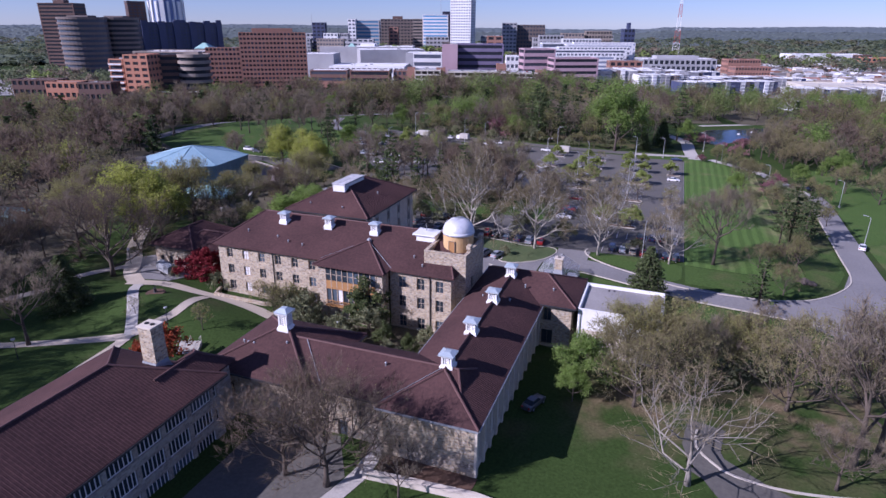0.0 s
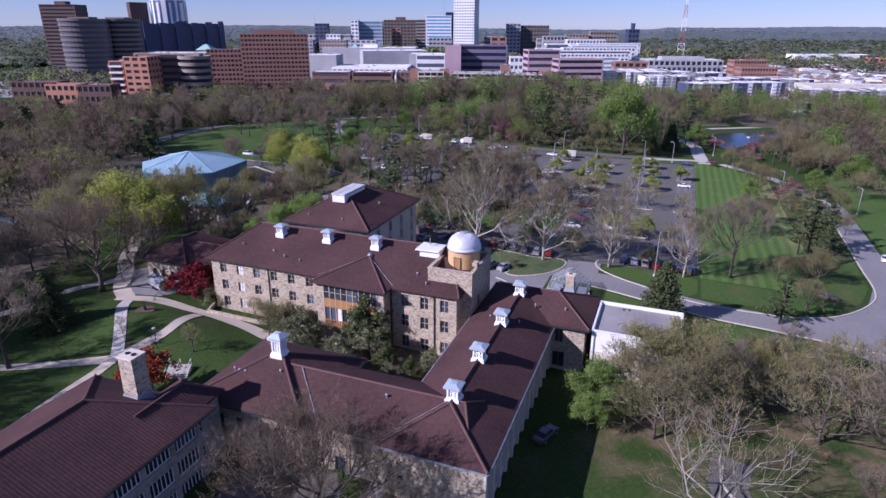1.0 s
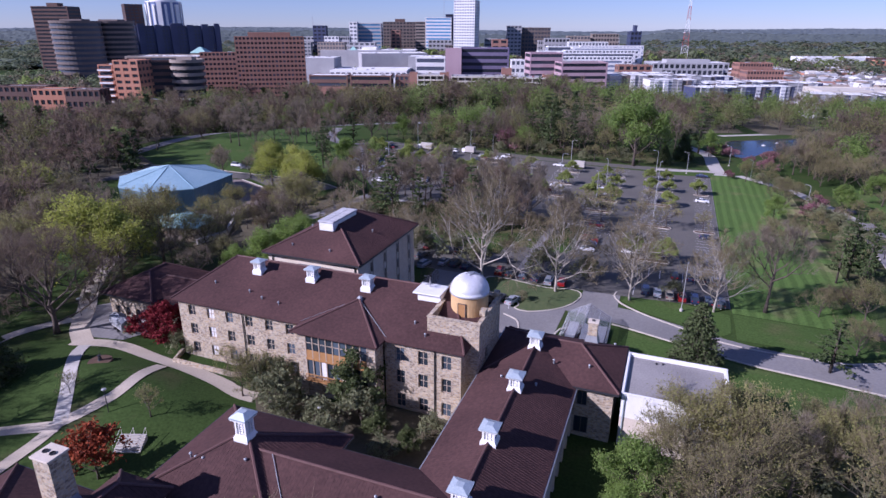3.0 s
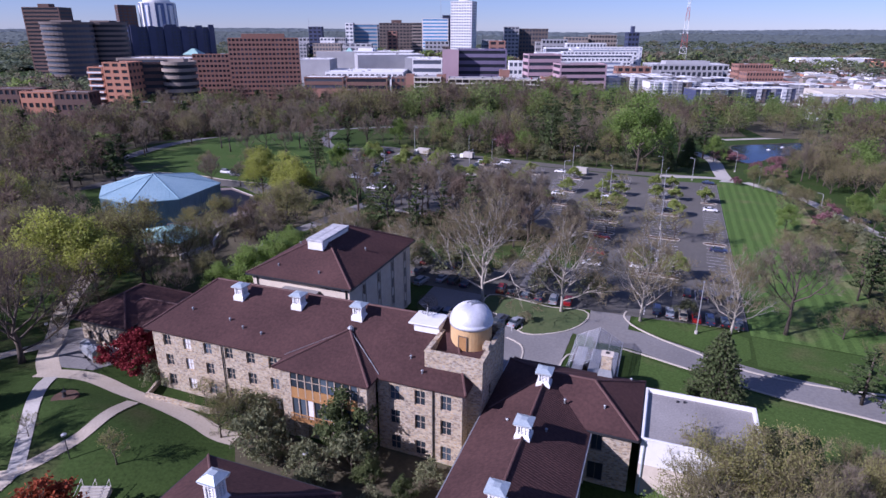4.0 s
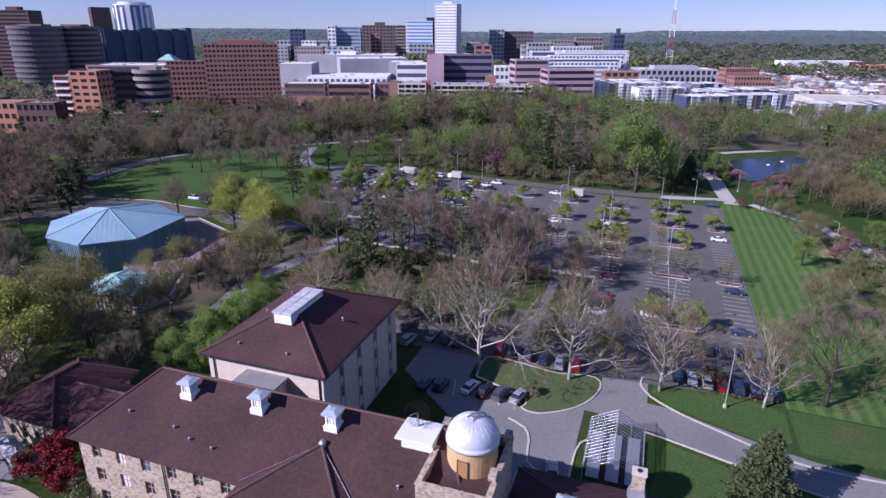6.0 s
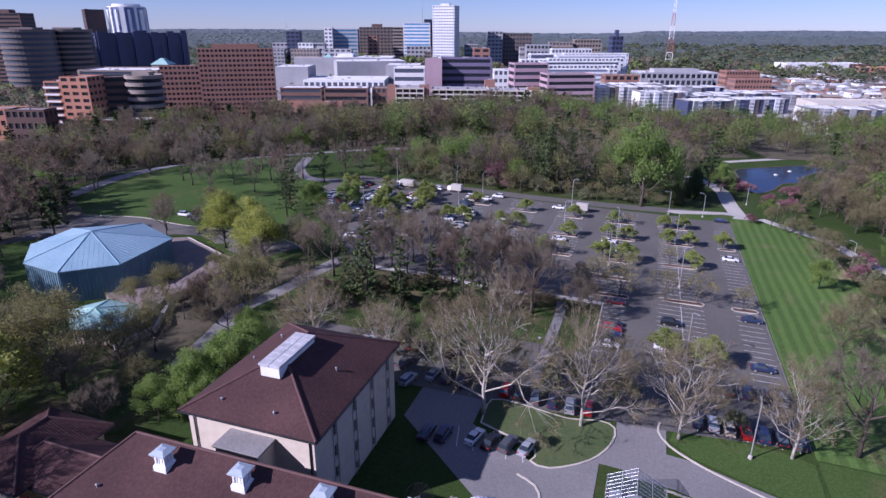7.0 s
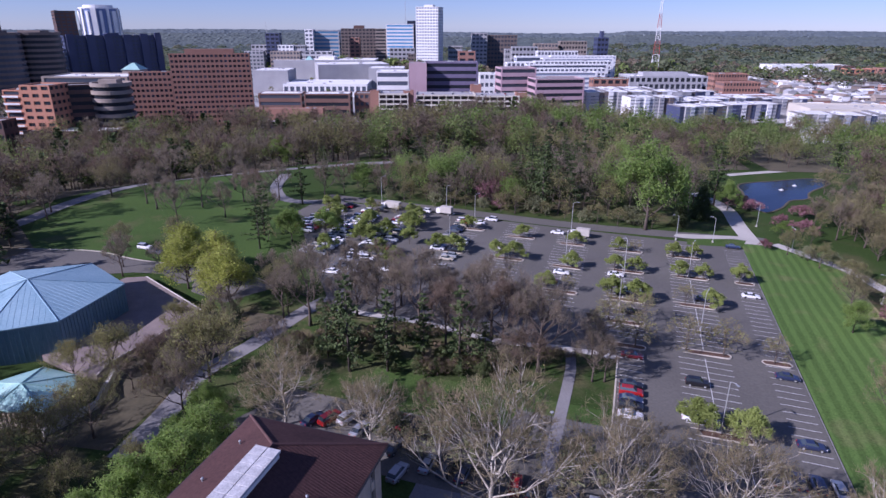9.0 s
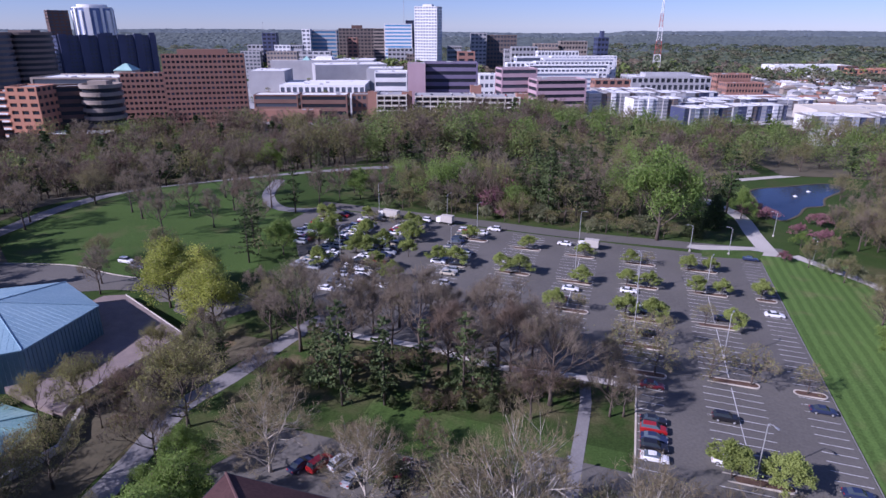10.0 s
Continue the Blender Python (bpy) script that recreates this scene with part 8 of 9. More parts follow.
def slab(x, y, w, d, top, wall, label, floors, bays=0, turn=0.0, style="bands", glass="glass_far", ground=None, side=2, roof="gravel", name="office_building", pent=None, parapet=0.9, single=False):
    """A town building: walls with windows in rows, a parapet, a flat roof and its plant."""
    z0 = G(x, y) if ground is None else ground
    glass = "glass_pale" if glass == "glass_far" and wall in ("panel_white", "panel_cream") else glass
    b = thing(name, x, y, z0, FACE + radians(turn), label, "building")
    h = top - z0
    x0, x1, y0, y1 = -w / 2, w / 2, -d / 2, d / 2
    fh = (h - 1.5) / floors
    for k, (a, c, n) in enumerate((((x0, y0), (x1, y0), bays), ((x1, y0), (x1, y1), side), ((x1, y1), (x0, y1), 0), ((x0, y1), (x0, y0), side))):
        length = math.hypot(c[0] - a[0], c[1] - a[1])
        ops = []
        if k != 2:
            for f in range(floors):
                s, e = 1.5 + f * fh + fh * 0.32, 1.5 + f * fh + fh * 0.80
                if style == "grid" and n:
                    st = length / n
                    ops += [(round(st * (i + 0.17), 3), s, round(st * (i + 0.83), 3), e) for i in range(n)]
                elif style in ("bands", "balcony") and n:
                    ops.append((length * 0.03, s, length * 0.97, e))
        wall_ob = facade(b, *a, *c, -2.0, h, ops, wall, depth=0.5, thick=0.8)
        r = wall_ob.rotation_euler.z
        if single:
            for o in ops:
                key = ("far", round(o[2] - o[0], 2), round(o[3] - o[1], 2), glass)
                if key not in WINDOWS:
                    WINDOWS[key] = Geo().box(0, 0, 0, o[2] - o[0], 0.1, o[3] - o[1]).mesh("window", M[glass])
                part("window", WINDOWS[key], None, b, loc=(a[0] + o[0] * math.cos(r) - 0.45 * math.sin(r), a[1] + o[0] * math.sin(r) + 0.45 * math.cos(r), o[1]), rz=r)
        elif ops:
            g = Geo()
            for o in ops:
                g.box(o[0], 0.45, o[1], o[2], 0.55, o[3])
            part("glazing", g, glass, b, loc=(*a, 0), rz=r, kind="stuff")
        if style == "balcony" and k in (0, 3):
            for f in range(floors):
                z = 1.5 + f * fh
                part("balcony", Geo().box(length * 0.06, -1.6, z, length * 0.94, 0.0, z + 0.2).box(length * 0.06, -1.6, z + 0.2, length * 0.94, -1.5, z + 1.2), "panel_white" if wall != "panel_tan" else "panel_tan", b, loc=(*a, 0), rz=r)
    part("roof", Geo().box(x0 + 0.5, y0 + 0.5, h - parapet - 0.4, x1 - 0.5, y1 - 0.5, h - parapet), roof, b)
    if pent:
        pw, ph, pm = pent
        part("penthouse", Geo().soft(-pw / 2, -d * 0.22, h - parapet, pw / 2, d * 0.22, h + ph, 0.1), pm, b)
    rr = random.Random(int(x * 3 + y))
    for _ in range(min(6, rr.randint(1, 2) + int(w * d / 900))):
        ux, uy, s = rr.uniform(x0 * 0.8, x1 * 0.8), rr.uniform(y0 * 0.7, y1 * 0.7), rr.uniform(0.8, 2.0)
        part("roof_unit", Geo().soft(ux - s, uy - s * 0.7, h - parapet, ux + s, uy + s * 0.7, h - parapet + s * 0.8, 0.08), "panel_grey", b)
    return b


structure("town_ground", strip([(-800, 600), (-460, 720), (-100, 860), (230, 970), (620, 1070)], 470, 0.12, True, 10), "town_ground", "paved town ground with streets and yards", "ground")
structure("town_apron", strip([(-500, 372), (-330, 470), (-190, 560)], 70, 0.10, True, 3), "litter", "leaf-strewn slope below the brick towers", "ground")

def curved_block(x, y, r, top, floors, band, label, deep=1.0):
    """A round-fronted block: dark glazing behind one pale band a storey, and a set-back roof house."""
    z0 = G(x, y)
    b = thing("curved_block", x, y, z0, FACE, label, "building")
    h = top - z0
    fh = (h - 1.5) / floors
    part("glazing", Geo().lathe([(r - deep, -2), (r - deep, h - 1.6)], 36), "glass_far", b)
    for f in range(floors + 1):
        z = f * fh
        part("balcony_band", Geo().lathe([(r, z - 0.3), (r, z + fh * 0.42), (r - deep - 0.1, z + fh * 0.42), (r - deep - 0.1, z - 0.3)], 36, caps=False), band, b)
    part("roof", Geo().lathe([(r - 0.4, h - 1.2), (r - 0.4, h - 0.8)], 36), "gravel", b)
    part("roof_house", Geo().soft(-r * 0.5, -r * 0.3, h - 0.8, r * 0.45, r * 0.35, h + 2.6, 0.15), band, b)
    return b


def finned_tower(x, y, r, top, label):
    """A round white tower of tall fins with dark glass between them and a ring crown."""
    z0 = G(x, y)
    b = thing("tower", x, y, z0, 0, label, "building")
    h = top - z0
    part("glazing", Geo().lathe([(r - 1.6, -2), (r - 1.6, h)], 40), "glass_slate", b)
    for k in range(18):
        a = 2 * math.pi * k / 18
        part("fin", Geo().box(r - 2.0, -1.7 if k % 3 else -3.4, -2, r + 0.4, 1.7 if k % 3 else 3.4, h - (0 if k % 2 else 3)), "panel_white", b, rz=a)
    part("crown", Geo().lathe([(r - 1.0, h), (r - 1.0, h + 1.6), (r * 0.72, h + 1.6), (r * 0.72, h + 5.0)], 40), "panel_white", b)
    return b


slab(-353, 503, 59, 8, 47.5, "brick_brown", "tall brown brick slab with a grid of dark windows", 15, 18, turn=12, style="grid", side=3, pent=(36, 3.4, "brick_brown"), name="apartment_tower", single=True)
slab(-391.4, 480.2, 30, 8, 34.5, "brick_brown", "brown brick wing with a grid of dark windows", 11, 9, turn=12, style="grid", side=3, name="apartment_tower", single=True)
slab(-404, 398, 20, 20, 31.7, "brick_orange", "orange brick block with few small windows", 9, 3, style="grid", side=4, turn=-4)
slab(-425, 396, 12, 14, 28, "brick_orange", "orange brick block with pale balconies", 8, 2, style="balcony", side=2, turn=-4)
# the dark brick carries the shade of this side in its colour
slab(-396, 421, 34, 18, 30.2, "brick_dark", "block with window bands, shade put into dark brick", 8, 1, turn=24, side=1)
curved_block(-378, 427, 13, 30.6, 8, "panel_tan", "rounded tan block with pale balcony bands", 1.4)
slab(-383, 398, 58, 22, 3.6, "brick_dark", "low brick podium with a pale flat roof", 1, 6, style="grid", roof="panel_white")
slab(-418, 366, 26, 14, 12.5, "brick_dark", "low dark brick terrace with windows", 3, 6, style="grid", side=3)
slab(-455, 372, 34, 14, 11, "brick_orange", "low brick terrace with pale roof edge", 3, 7, style="grid", side=3)
slab(-500, 380, 40, 14, 11, "brick_dark", "low dark brick terrace with windows", 3, 8, style="grid", side=3)
slab(-752, 618, 46, 26, 78, "brick_dark", "tall dark brown tower with window bands", 20, 1, side=1, pent=(14, 4, "brick_dark"), name="tower")
curved_block(-650, 558, 26, 60, 13, "panel_umber", "round-fronted brown block with thin pale storey bands")
curved_block(-640, 598, 24, 60, 13, "panel_umber", "round-fronted brown block beside its twin")
slab(-655, 585, 12, 26, 59, "panel_white", "narrow white stair shaft between round blocks", 2, 0, style="none", name="stair_tower", turn=30)
slab(-700, 606, 60, 18, 34, "panel_tan", "tan block with long window bands", 7, 1, side=1)
# slate blue, taken darker for the shade on this face
slate = slab(-667, 728, 112, 20, 56, "panel_blue", "long slate-blue apartment slab with shade in its colour", 14, 24, style="grid", side=4, pent=(14, 3, "panel_blue"), turn=42, name="apartment_tower", glass="glass_far")
for k, (u, w, up) in enumerate(((-50, 8, 2), (-28, 9, 1), (-8, 9, 2), (14, 9, 1), (34, 9, 2), (51, 7, 3))):
    part("stair_bay", Geo().box(u - w / 2, -12.4, -2, u + w / 2, -9.9, 56 + up - slate.location.z), "panel_blue", slate)
finned_tower(-790, 836, 27, 90, "white high-rise with tall fins and a ring crown")
slab(-824, 806, 26, 20, 87, "brick_dark", "dark high-rise beside a white one", 22, 4, style="grid", side=3, name="tower", turn=40)
slab(-450, 486, 66, 40, 30.5, "panel_tan", "block with many pale roof levels", 6, 1, side=1, roof="panel_white")
t = thing("pyramid_roof", -475, 553, 28, FACE, "teal copper pyramid roof above the blocks", "roof")
part("drum", Geo().box(-8, -8, -20, 8, 8, 2), "panel_tan", t)
part("cap", Geo().box(-8.6, -8.6, 2, 8.6, 8.6, 7.5, 7.2), "patina_green", t)
# panel_grey on the mall: the shade on its walls put into colour
slab(-478, 790, 44, 50, 16, "panel_grey", "shopping mall block with shade-grey walls and a white roof", 3, 0, side=0, roof="panel_white", style="none", parapet=0.3)
slab(-418, 890, 96, 60, 19.5, "panel_grey", "long shopping mall with a white roof and roof plant", 3, 0, side=0, roof="panel_white", style="none", turn=14, parapet=0.3)
slab(-400, 788, 100, 70, 2.5, "panel_white", "low mall wing with a broad white roof", 1, 14, side=6, roof="panel_white", style="grid", parapet=0.3)
slab(-352, 862, 46, 44, 17, "panel_grey", "mall corner block with a white roof", 2, 0, side=0, style="none", roof="panel_white", parapet=0.3)
slab(-287, 720, 34, 26, 23, "panel_white", "white office with rounded corner", 4, 1, side=1, roof="panel_white")
slab(-490, 960, 150, 70, 20.5, "panel_grey", "department store under white roofs", 3, 0, side=0, roof="panel_white", style="none", pent=(24, 4, "panel_white"), parapet=0.3)
t = thing("mall_skylight", -505, 930, 21, FACE, "teal pyramid skylight over the mall", "skylight")
part("cap", Geo().box(-9, -9, -4, 9, 9, 5, 8.5), "patina_green", t)
slab(-353, 602, 40, 22, 8.8, "brick_dusk", "low brown office with a white roof", 3, 1, side=1, roof="panel_white", parapet=0.3)
slab(-309, 611, 42, 22, 9.2, "brick_dusk", "low brown office with a pale roof edge", 3, 1, side=1, roof="panel_white", parapet=0.3)
slab(-275, 630, 28, 20, 8.8, "brick_dusk", "low brown brick office with windows", 3, 6, style="grid", side=3)
slab(-330, 574, 62, 10, -1.5, "brick_brown", "long low brick block with pale roof", 1, 0, style="none", roof="panel_tan")
def parking_deck(x, y, w, d, top, bays, levels=4, fh=4.3):
    """An open parking deck: floors with a solid rail round each, and a row of columns along the front."""
    z0 = G(x, y)
    b = thing("parking_deck", x, y, z0, FACE, "open white concrete parking deck with parked cars on top", "building")
    h = top - z0
    for f in range(levels):
        z = h - f * fh
        floor = part("deck_floor", Geo().box(-w / 2 + 0.3, -d / 2 + 0.3, z - 1.3, w / 2 - 0.3, d / 2, z - 0.95), "panel_grey", b)
        part("rail", Geo().box(-w / 2, -d / 2, z - 1.4, w / 2, -d / 2 + 0.3, z), "panel_cream", floor)
        for sx in (-1, 1):
            part("side_rail", Geo().box(min(sx * w / 2, sx * (w / 2 - 0.3)), -d / 2 + 0.3, z - 1.4, max(sx * w / 2, sx * (w / 2 - 0.3)), d / 2, z), "panel_cream", floor)
    for k in range(bays + 1):
        u = -w / 2 + 0.4 + (w - 0.8) * k / bays
        part("column", Geo().box(u - 0.4, -d / 2 - 0.12, -3, u + 0.4, -d / 2 + 0.5, h - 0.2), "panel_cream", b)
    # dark sheets added inside, in place of the shade behind the openings
    for v in (-d / 2 + 9, d / 2 - 0.5):
        part("inner_wall", Geo().box(-w / 2 + 0.5, v, -3, w / 2 - 0.5, v + 0.4, h - 1.4), "panel_umber", b)
    return b


for x, y, w, tp, n in ((-243, 612, 26, 12.2, 4), (-202, 637, 54, 10.2, 8), (-157, 647, 40, 9.8, 6)):
    parking_deck(x, y, w, 36, tp, n)
for x, y, w, tp in ((-257, 600, 8, 14), (-230, 614, 9, 13.5), (-133, 646, 10, 12), (-180, 664, 10, 16)):
    slab(x, y, w, 10, tp, "brick_brown", "brick stair tower of a parking deck", 4, 1, style="none", name="stair_tower")
rnd_t = random.Random(3)
for x, y, tp, w in ((-202, 637, 9.0, 24), (-157, 647, 8.6, 17), (-243, 612, 11.0, 10)):
    for _ in range(int(w * 0.4)):
        u, v = rnd_t.uniform(-w, w), rnd_t.choice((-12, -4, 4, 12))
        ob = car(0, 0, 0, rnd_t.choice(tones), "sedan")
        c, s_ = math.cos(FACE), math.sin(FACE)
        ob.matrix_basis = pose(x + u * c - v * s_, y + u * s_ + v * c, tp, 0, 0, 18.7 + 90)
slab(-241, 671, 17, 24, 34.5, "panel_pink", "mauve end of an office block", 7, 1, style="none")
slab(-213, 692, 52, 24, 35, "panel_mauve", "dark office block with long blue-grey window bands", 7, 1, side=1)
slab(-219, 772, 19, 14, 42, "brick_brown", "brick tower block behind the offices", 9, 2, style="grid")
slab(-146, 684, 34, 24, 31.4, "panel_pink", "pink office block with dark window bands", 6, 1, side=1, turn=8)
slab(-106, 676, 47, 26, 23.4, "panel_pink", "pink office block with dark window bands", 5, 1, side=1, turn=8)
# the hospital: long white tiers stepping back up the rise
for k, (x, y, w, tp) in enumerate(((-128, 846, 100, 17), (-124, 866, 108, 20.5), (-120, 888, 104, 24), (-116, 910, 100, 27), (-112, 934, 96, 29.5), (-108, 958, 90, 31.5), (-170, 842, 30, 21), (-178, 876, 34, 26), (-176, 930, 36, 31), (-150, 1020, 60, 35))):
    slab(x, y, w, 14, tp, "panel_white", "white stepped hospital tier with thin window bands", 5 + k % 2, max(6, w // 5), style="grid" if k % 2 else "bands", side=3, roof="panel_white", turn=5, name="hospital_block")
slab(-188, 762, 26, 20, 20, "panel_white", "small white office with arches", 4, 5, style="grid", roof="panel_white")
slab(-60, 800, 46, 18, 15, "brick_brown", "pink brick rowhouse block with a green roof", 3, 6, style="grid", roof="patina_green")
slab(-7, 826, 86, 40, 18, "panel_grey", "pale stone institutional building", 3, 14, style="grid", side=5, roof="panel_white", pent=(50, 3, "panel_grey"))
slab(-1, 812, 70, 14, 11.7, "panel_grey", "grey colonnaded front of a stone building", 2, 12, style="grid", side=3)
slab(79, 985, 44, 24, 11.5, "brick_brown", "brown brick schoolhouse with rows of windows", 3, 12, style="grid", side=5, roof="brick_brown")
slab(87, 940, 46, 24, 4.5, "brick_brown", "brown brick school wing", 2, 12, style="grid", side=5, roof="brick_brown")
slab(232, 1285, 128, 40, 9.5, "panel_white", "long white warehouse with a pale roof", 2, 0, side=0, style="none", roof="panel_white")
slab(297, 1226, 40, 24, 8, "brick_orange", "red brick warehouse with flat roof", 2, 5, style="grid")
slab(284, 1250, 20, 20, 10.6, "brick_dark", "dark brick warehouse with flat roof", 2, 3, style="grid")
slab(360, 1260, 60, 26, 8, "brick_brown", "low brown brick warehouse", 2, 6, style="grid")
slab(-428, 1108, 46, 24, 71, "panel_white", "blue glass office tower with white bands", 15, 1, glass="glass_blue", side=1, name="tower")
slab(-416, 1132, 14, 20, 77, "panel_blue", "dark core of a glass tower", 16, 1, side=1, name="tower")
slab(-348, 1028, 35, 30, 95.5, "panel_white", "tall white apartment tower with dark window columns", 26, 8, style="grid", side=6, turn=-16, pent=(14, 3, "panel_white"), name="tower")
slab(-546, 1010, 13, 18, 62.7, "panel_white", "narrow white office tower with windows", 12, 2, style="grid", name="tower")
slab(-526, 1030, 42, 20, 61, "panel_grey", "grey office tower with blue glass bands", 12, 1, glass="glass_blue", side=1, name="tower")
slab(-514, 1130, 62, 24, 64, "panel_umber", "dark brown apartment tower with roof plant", 13, 10, style="grid", pent=(18, 5, "brick_dark"), name="tower")
slab(-490, 1060, 16, 16, 50, "brick_brown", "narrow brown brick tower", 10, 2, style="grid", name="tower")
slab(-458, 1096, 18, 18, 64, "panel_tan", "cream office tower with window bands", 14, 1, side=1, name="tower")
slab(-287, 1100, 25, 20, 58, "panel_grey", "grey apartment tower with window rows", 13, 4, style="grid", name="tower")
slab(-254, 1122, 48, 20, 55, "panel_umber", "dark grey apartment slab with windows", 12, 9, style="grid", name="tower")
slab(-602, 992, 22, 18, 57, "panel_blue", "dark blue tower with white panels", 11, 3, style="grid", name="tower")
slab(-560, 960, 24, 18, 40, "panel_white", "white stepped tower with dark windows", 8, 4, style="grid", name="tower")
slab(-147, 1200, 46, 20, 45, "panel_tan", "pale stone mansion block", 8, 9, style="grid", side=4, roof="panel_white")
slab(-190, 1180, 40, 20, 41, "panel_tan", "pale school building with window rows", 8, 7, style="grid", side=4)
slab(-112, 1420, 22, 30, 48, "panel_blue", "dark slate-roofed church with a spire", 6, 3, style="grid", pent=(6, 12, "panel_blue"), name="church")
rnd_s = random.Random(21)
for k in range(18):
    u = rnd_s.uniform(-640, -120)
    v = rnd_s.uniform(960, 1250)
    slab(round(u), round(v + (u + 400) * 0.3), rnd_s.randint(18, 44), 16, round(rnd_s.uniform(26, 40) + (u + 300) * -0.01), rnd_s.choice(("panel_white", "panel_tan", "panel_grey", "panel_grey", "panel_umber")), rnd_s.choice(("mid-rise town block with flat roof", "town block with rows of windows", "plain town block with a pale roof")), 7, rnd_s.randint(4, 9), style="grid", name="town_block", roof=rnd_s.choice(("panel_white", "gravel")))


# rows of white flats with stepped bays
def flats(x, y, w, top, turn, n):
    z0 = G(x, y) - 1.0
    b = thing("apartment_row", x, y, z0, FACE + radians(turn), "long row of white and slate flats with a pale flat roof", "building", "rows of white flats")
    h = top - z0
    step = w / n
    rr = random.Random(int(x * 5 + y))
    for i in range(n):
        xa = -w / 2 + i * step
        m = rr.choice(("panel_white", "panel_grey", "panel_umber", "panel_blue", "panel_grey"))
        y0 = -7 - rr.choice((0, 0.8, 1.6))
        top_i = h - rr.choice((0, 0.0, 0.4))
        wall = part("bay", Geo().box(xa, y0, -2, xa + step - 0.3, 13, top_i), m, b)
        part("roof", Geo().box(xa - 0.2, y0 - 0.3, top_i, xa + step, 13.2, top_i + 0.3), "panel_white" if i % 5 else "gravel", b)
        if rr.random() < 0.25:
            u = rr.uniform(-4, 4)
            part("roof_unit", Geo().box(xa + step * 0.3, u, top_i, xa + step * 0.6, u + 1.6, top_i + 1.1), "panel_grey", b)
        g = Geo()
        for f in range(max(1, int(h / 3.0))):
            for q in (0.10, 0.40, 0.68):
                g.box(xa + step * q, y0 - 0.08, 0.9 + f * 3.0, xa + step * (q + 0.17), y0 + 0.05, 2.3 + f * 3.0)
        part("glazing", g, "glass_pale", wall, kind="stuff")


flats(-62, 700, 48, 10.2, 2, 11)
flats(-17, 684, 50, 8.2, 4, 11)
flats(-30, 716, 80, 10.0, 3, 16)
flats(22, 660, 50, 4.6, 12, 11)
flats(66, 700, 54, 3.4, 6, 11)
flats(40, 735, 90, 4.2, 6, 16)
flats(190, 690, 70, 1.6, -10, 14)
flats(232, 735, 70, 0.6, -10, 14)
flats(97, 574, 30, 0.6, -6, 8)
flats(122, 655, 60, 2.6, -8, 12)
flats(262, 700, 60, -0.5, -14, 12)
flats(8, 760, 70, 7.0, 8, 14)
flats(-48, 745, 60, 9.6, 3, 12)
flats(20, 700, 46, 4.8, 8, 10)
flats(96, 760, 60, 3.0, 2, 12)
slab(150, 720, 84, 46, 2.0, "panel_cream", "wide low store with a pale flat roof", 1, 1, side=1, roof="panel_cream", style="none", turn=-8)
slab(70, 800, 70, 22, 2.0, "brick_brown", "low red brick shop row with a pale roof", 1, 9, side=2, roof="panel_white", style="grid", turn=4)


def house(x, y, w, d, wall_h, turn, wall, label):
    b = thing("house", x, y, G(x, y), FACE + radians(turn), label, "house", "small town houses")
    part("wall", Geo().box(-w / 2, -d / 2, -1, w / 2, d / 2, wall_h), wall, b)
    r = wall_h + d * 0.20
    e = 0.4
    part("roof", Geo().add([(-w / 2 - e, -d / 2 - e, wall_h), (w / 2 + e, -d / 2 - e, wall_h), (w / 2 + e, d / 2 + e, wall_h), (-w / 2 - e, d / 2 + e, wall_h), (-w / 2 - e, 0, r), (w / 2 + e, 0, r)],
                           [(0, 1, 5, 4), (2, 3, 4, 5), (1, 2, 5), (3, 0, 4), (3, 2, 1, 0)]), rnd_s.choice(("shingle", "panel_white", "panel_grey", "brick_brown", "panel_cream", "panel_white")), b)
    g = Geo()
    for i in range(3):
        for f in range(max(1, int(wall_h / 3))):
            g.box(-w / 2 + (i + 0.3) * w / 3, -d / 2 - 0.06, 1.0 + f * 2.9, -w / 2 + (i + 0.7) * w / 3, -d / 2 + 0.05, 2.4 + f * 2.9)
    part("glazing", g, "glass_far", b, kind="stuff")


for x, y in spread(rnd_s, [(40, 780), (250, 720), (520, 900), (620, 1180), (380, 1190), (120, 1120), (30, 920)], 90, 18, [(79, 960, 30), (83, 898, 30), (150, 762, 50)]):
    house(round(x), round(y), rnd_s.uniform(8, 16), rnd_s.uniform(8, 13), rnd_s.choice((3.0, 3.4, 4.6, 5.6)), rnd_s.choice((0, 90, 4, 86)), rnd_s.choice(("panel_white", "panel_white", "panel_tan", "brick_brown", "panel_grey", "brick_orange")), rnd_s.choice(("small gabled house in the town", "pale gabled house in the town", "low shop building in the town")))
structure("avenue", strip([(150, 690), (170, 830), (200, 1000), (240, 1180), (260, 1300)], 16, 0.16), "asphalt_pale", "wide avenue running away through the town", "road")


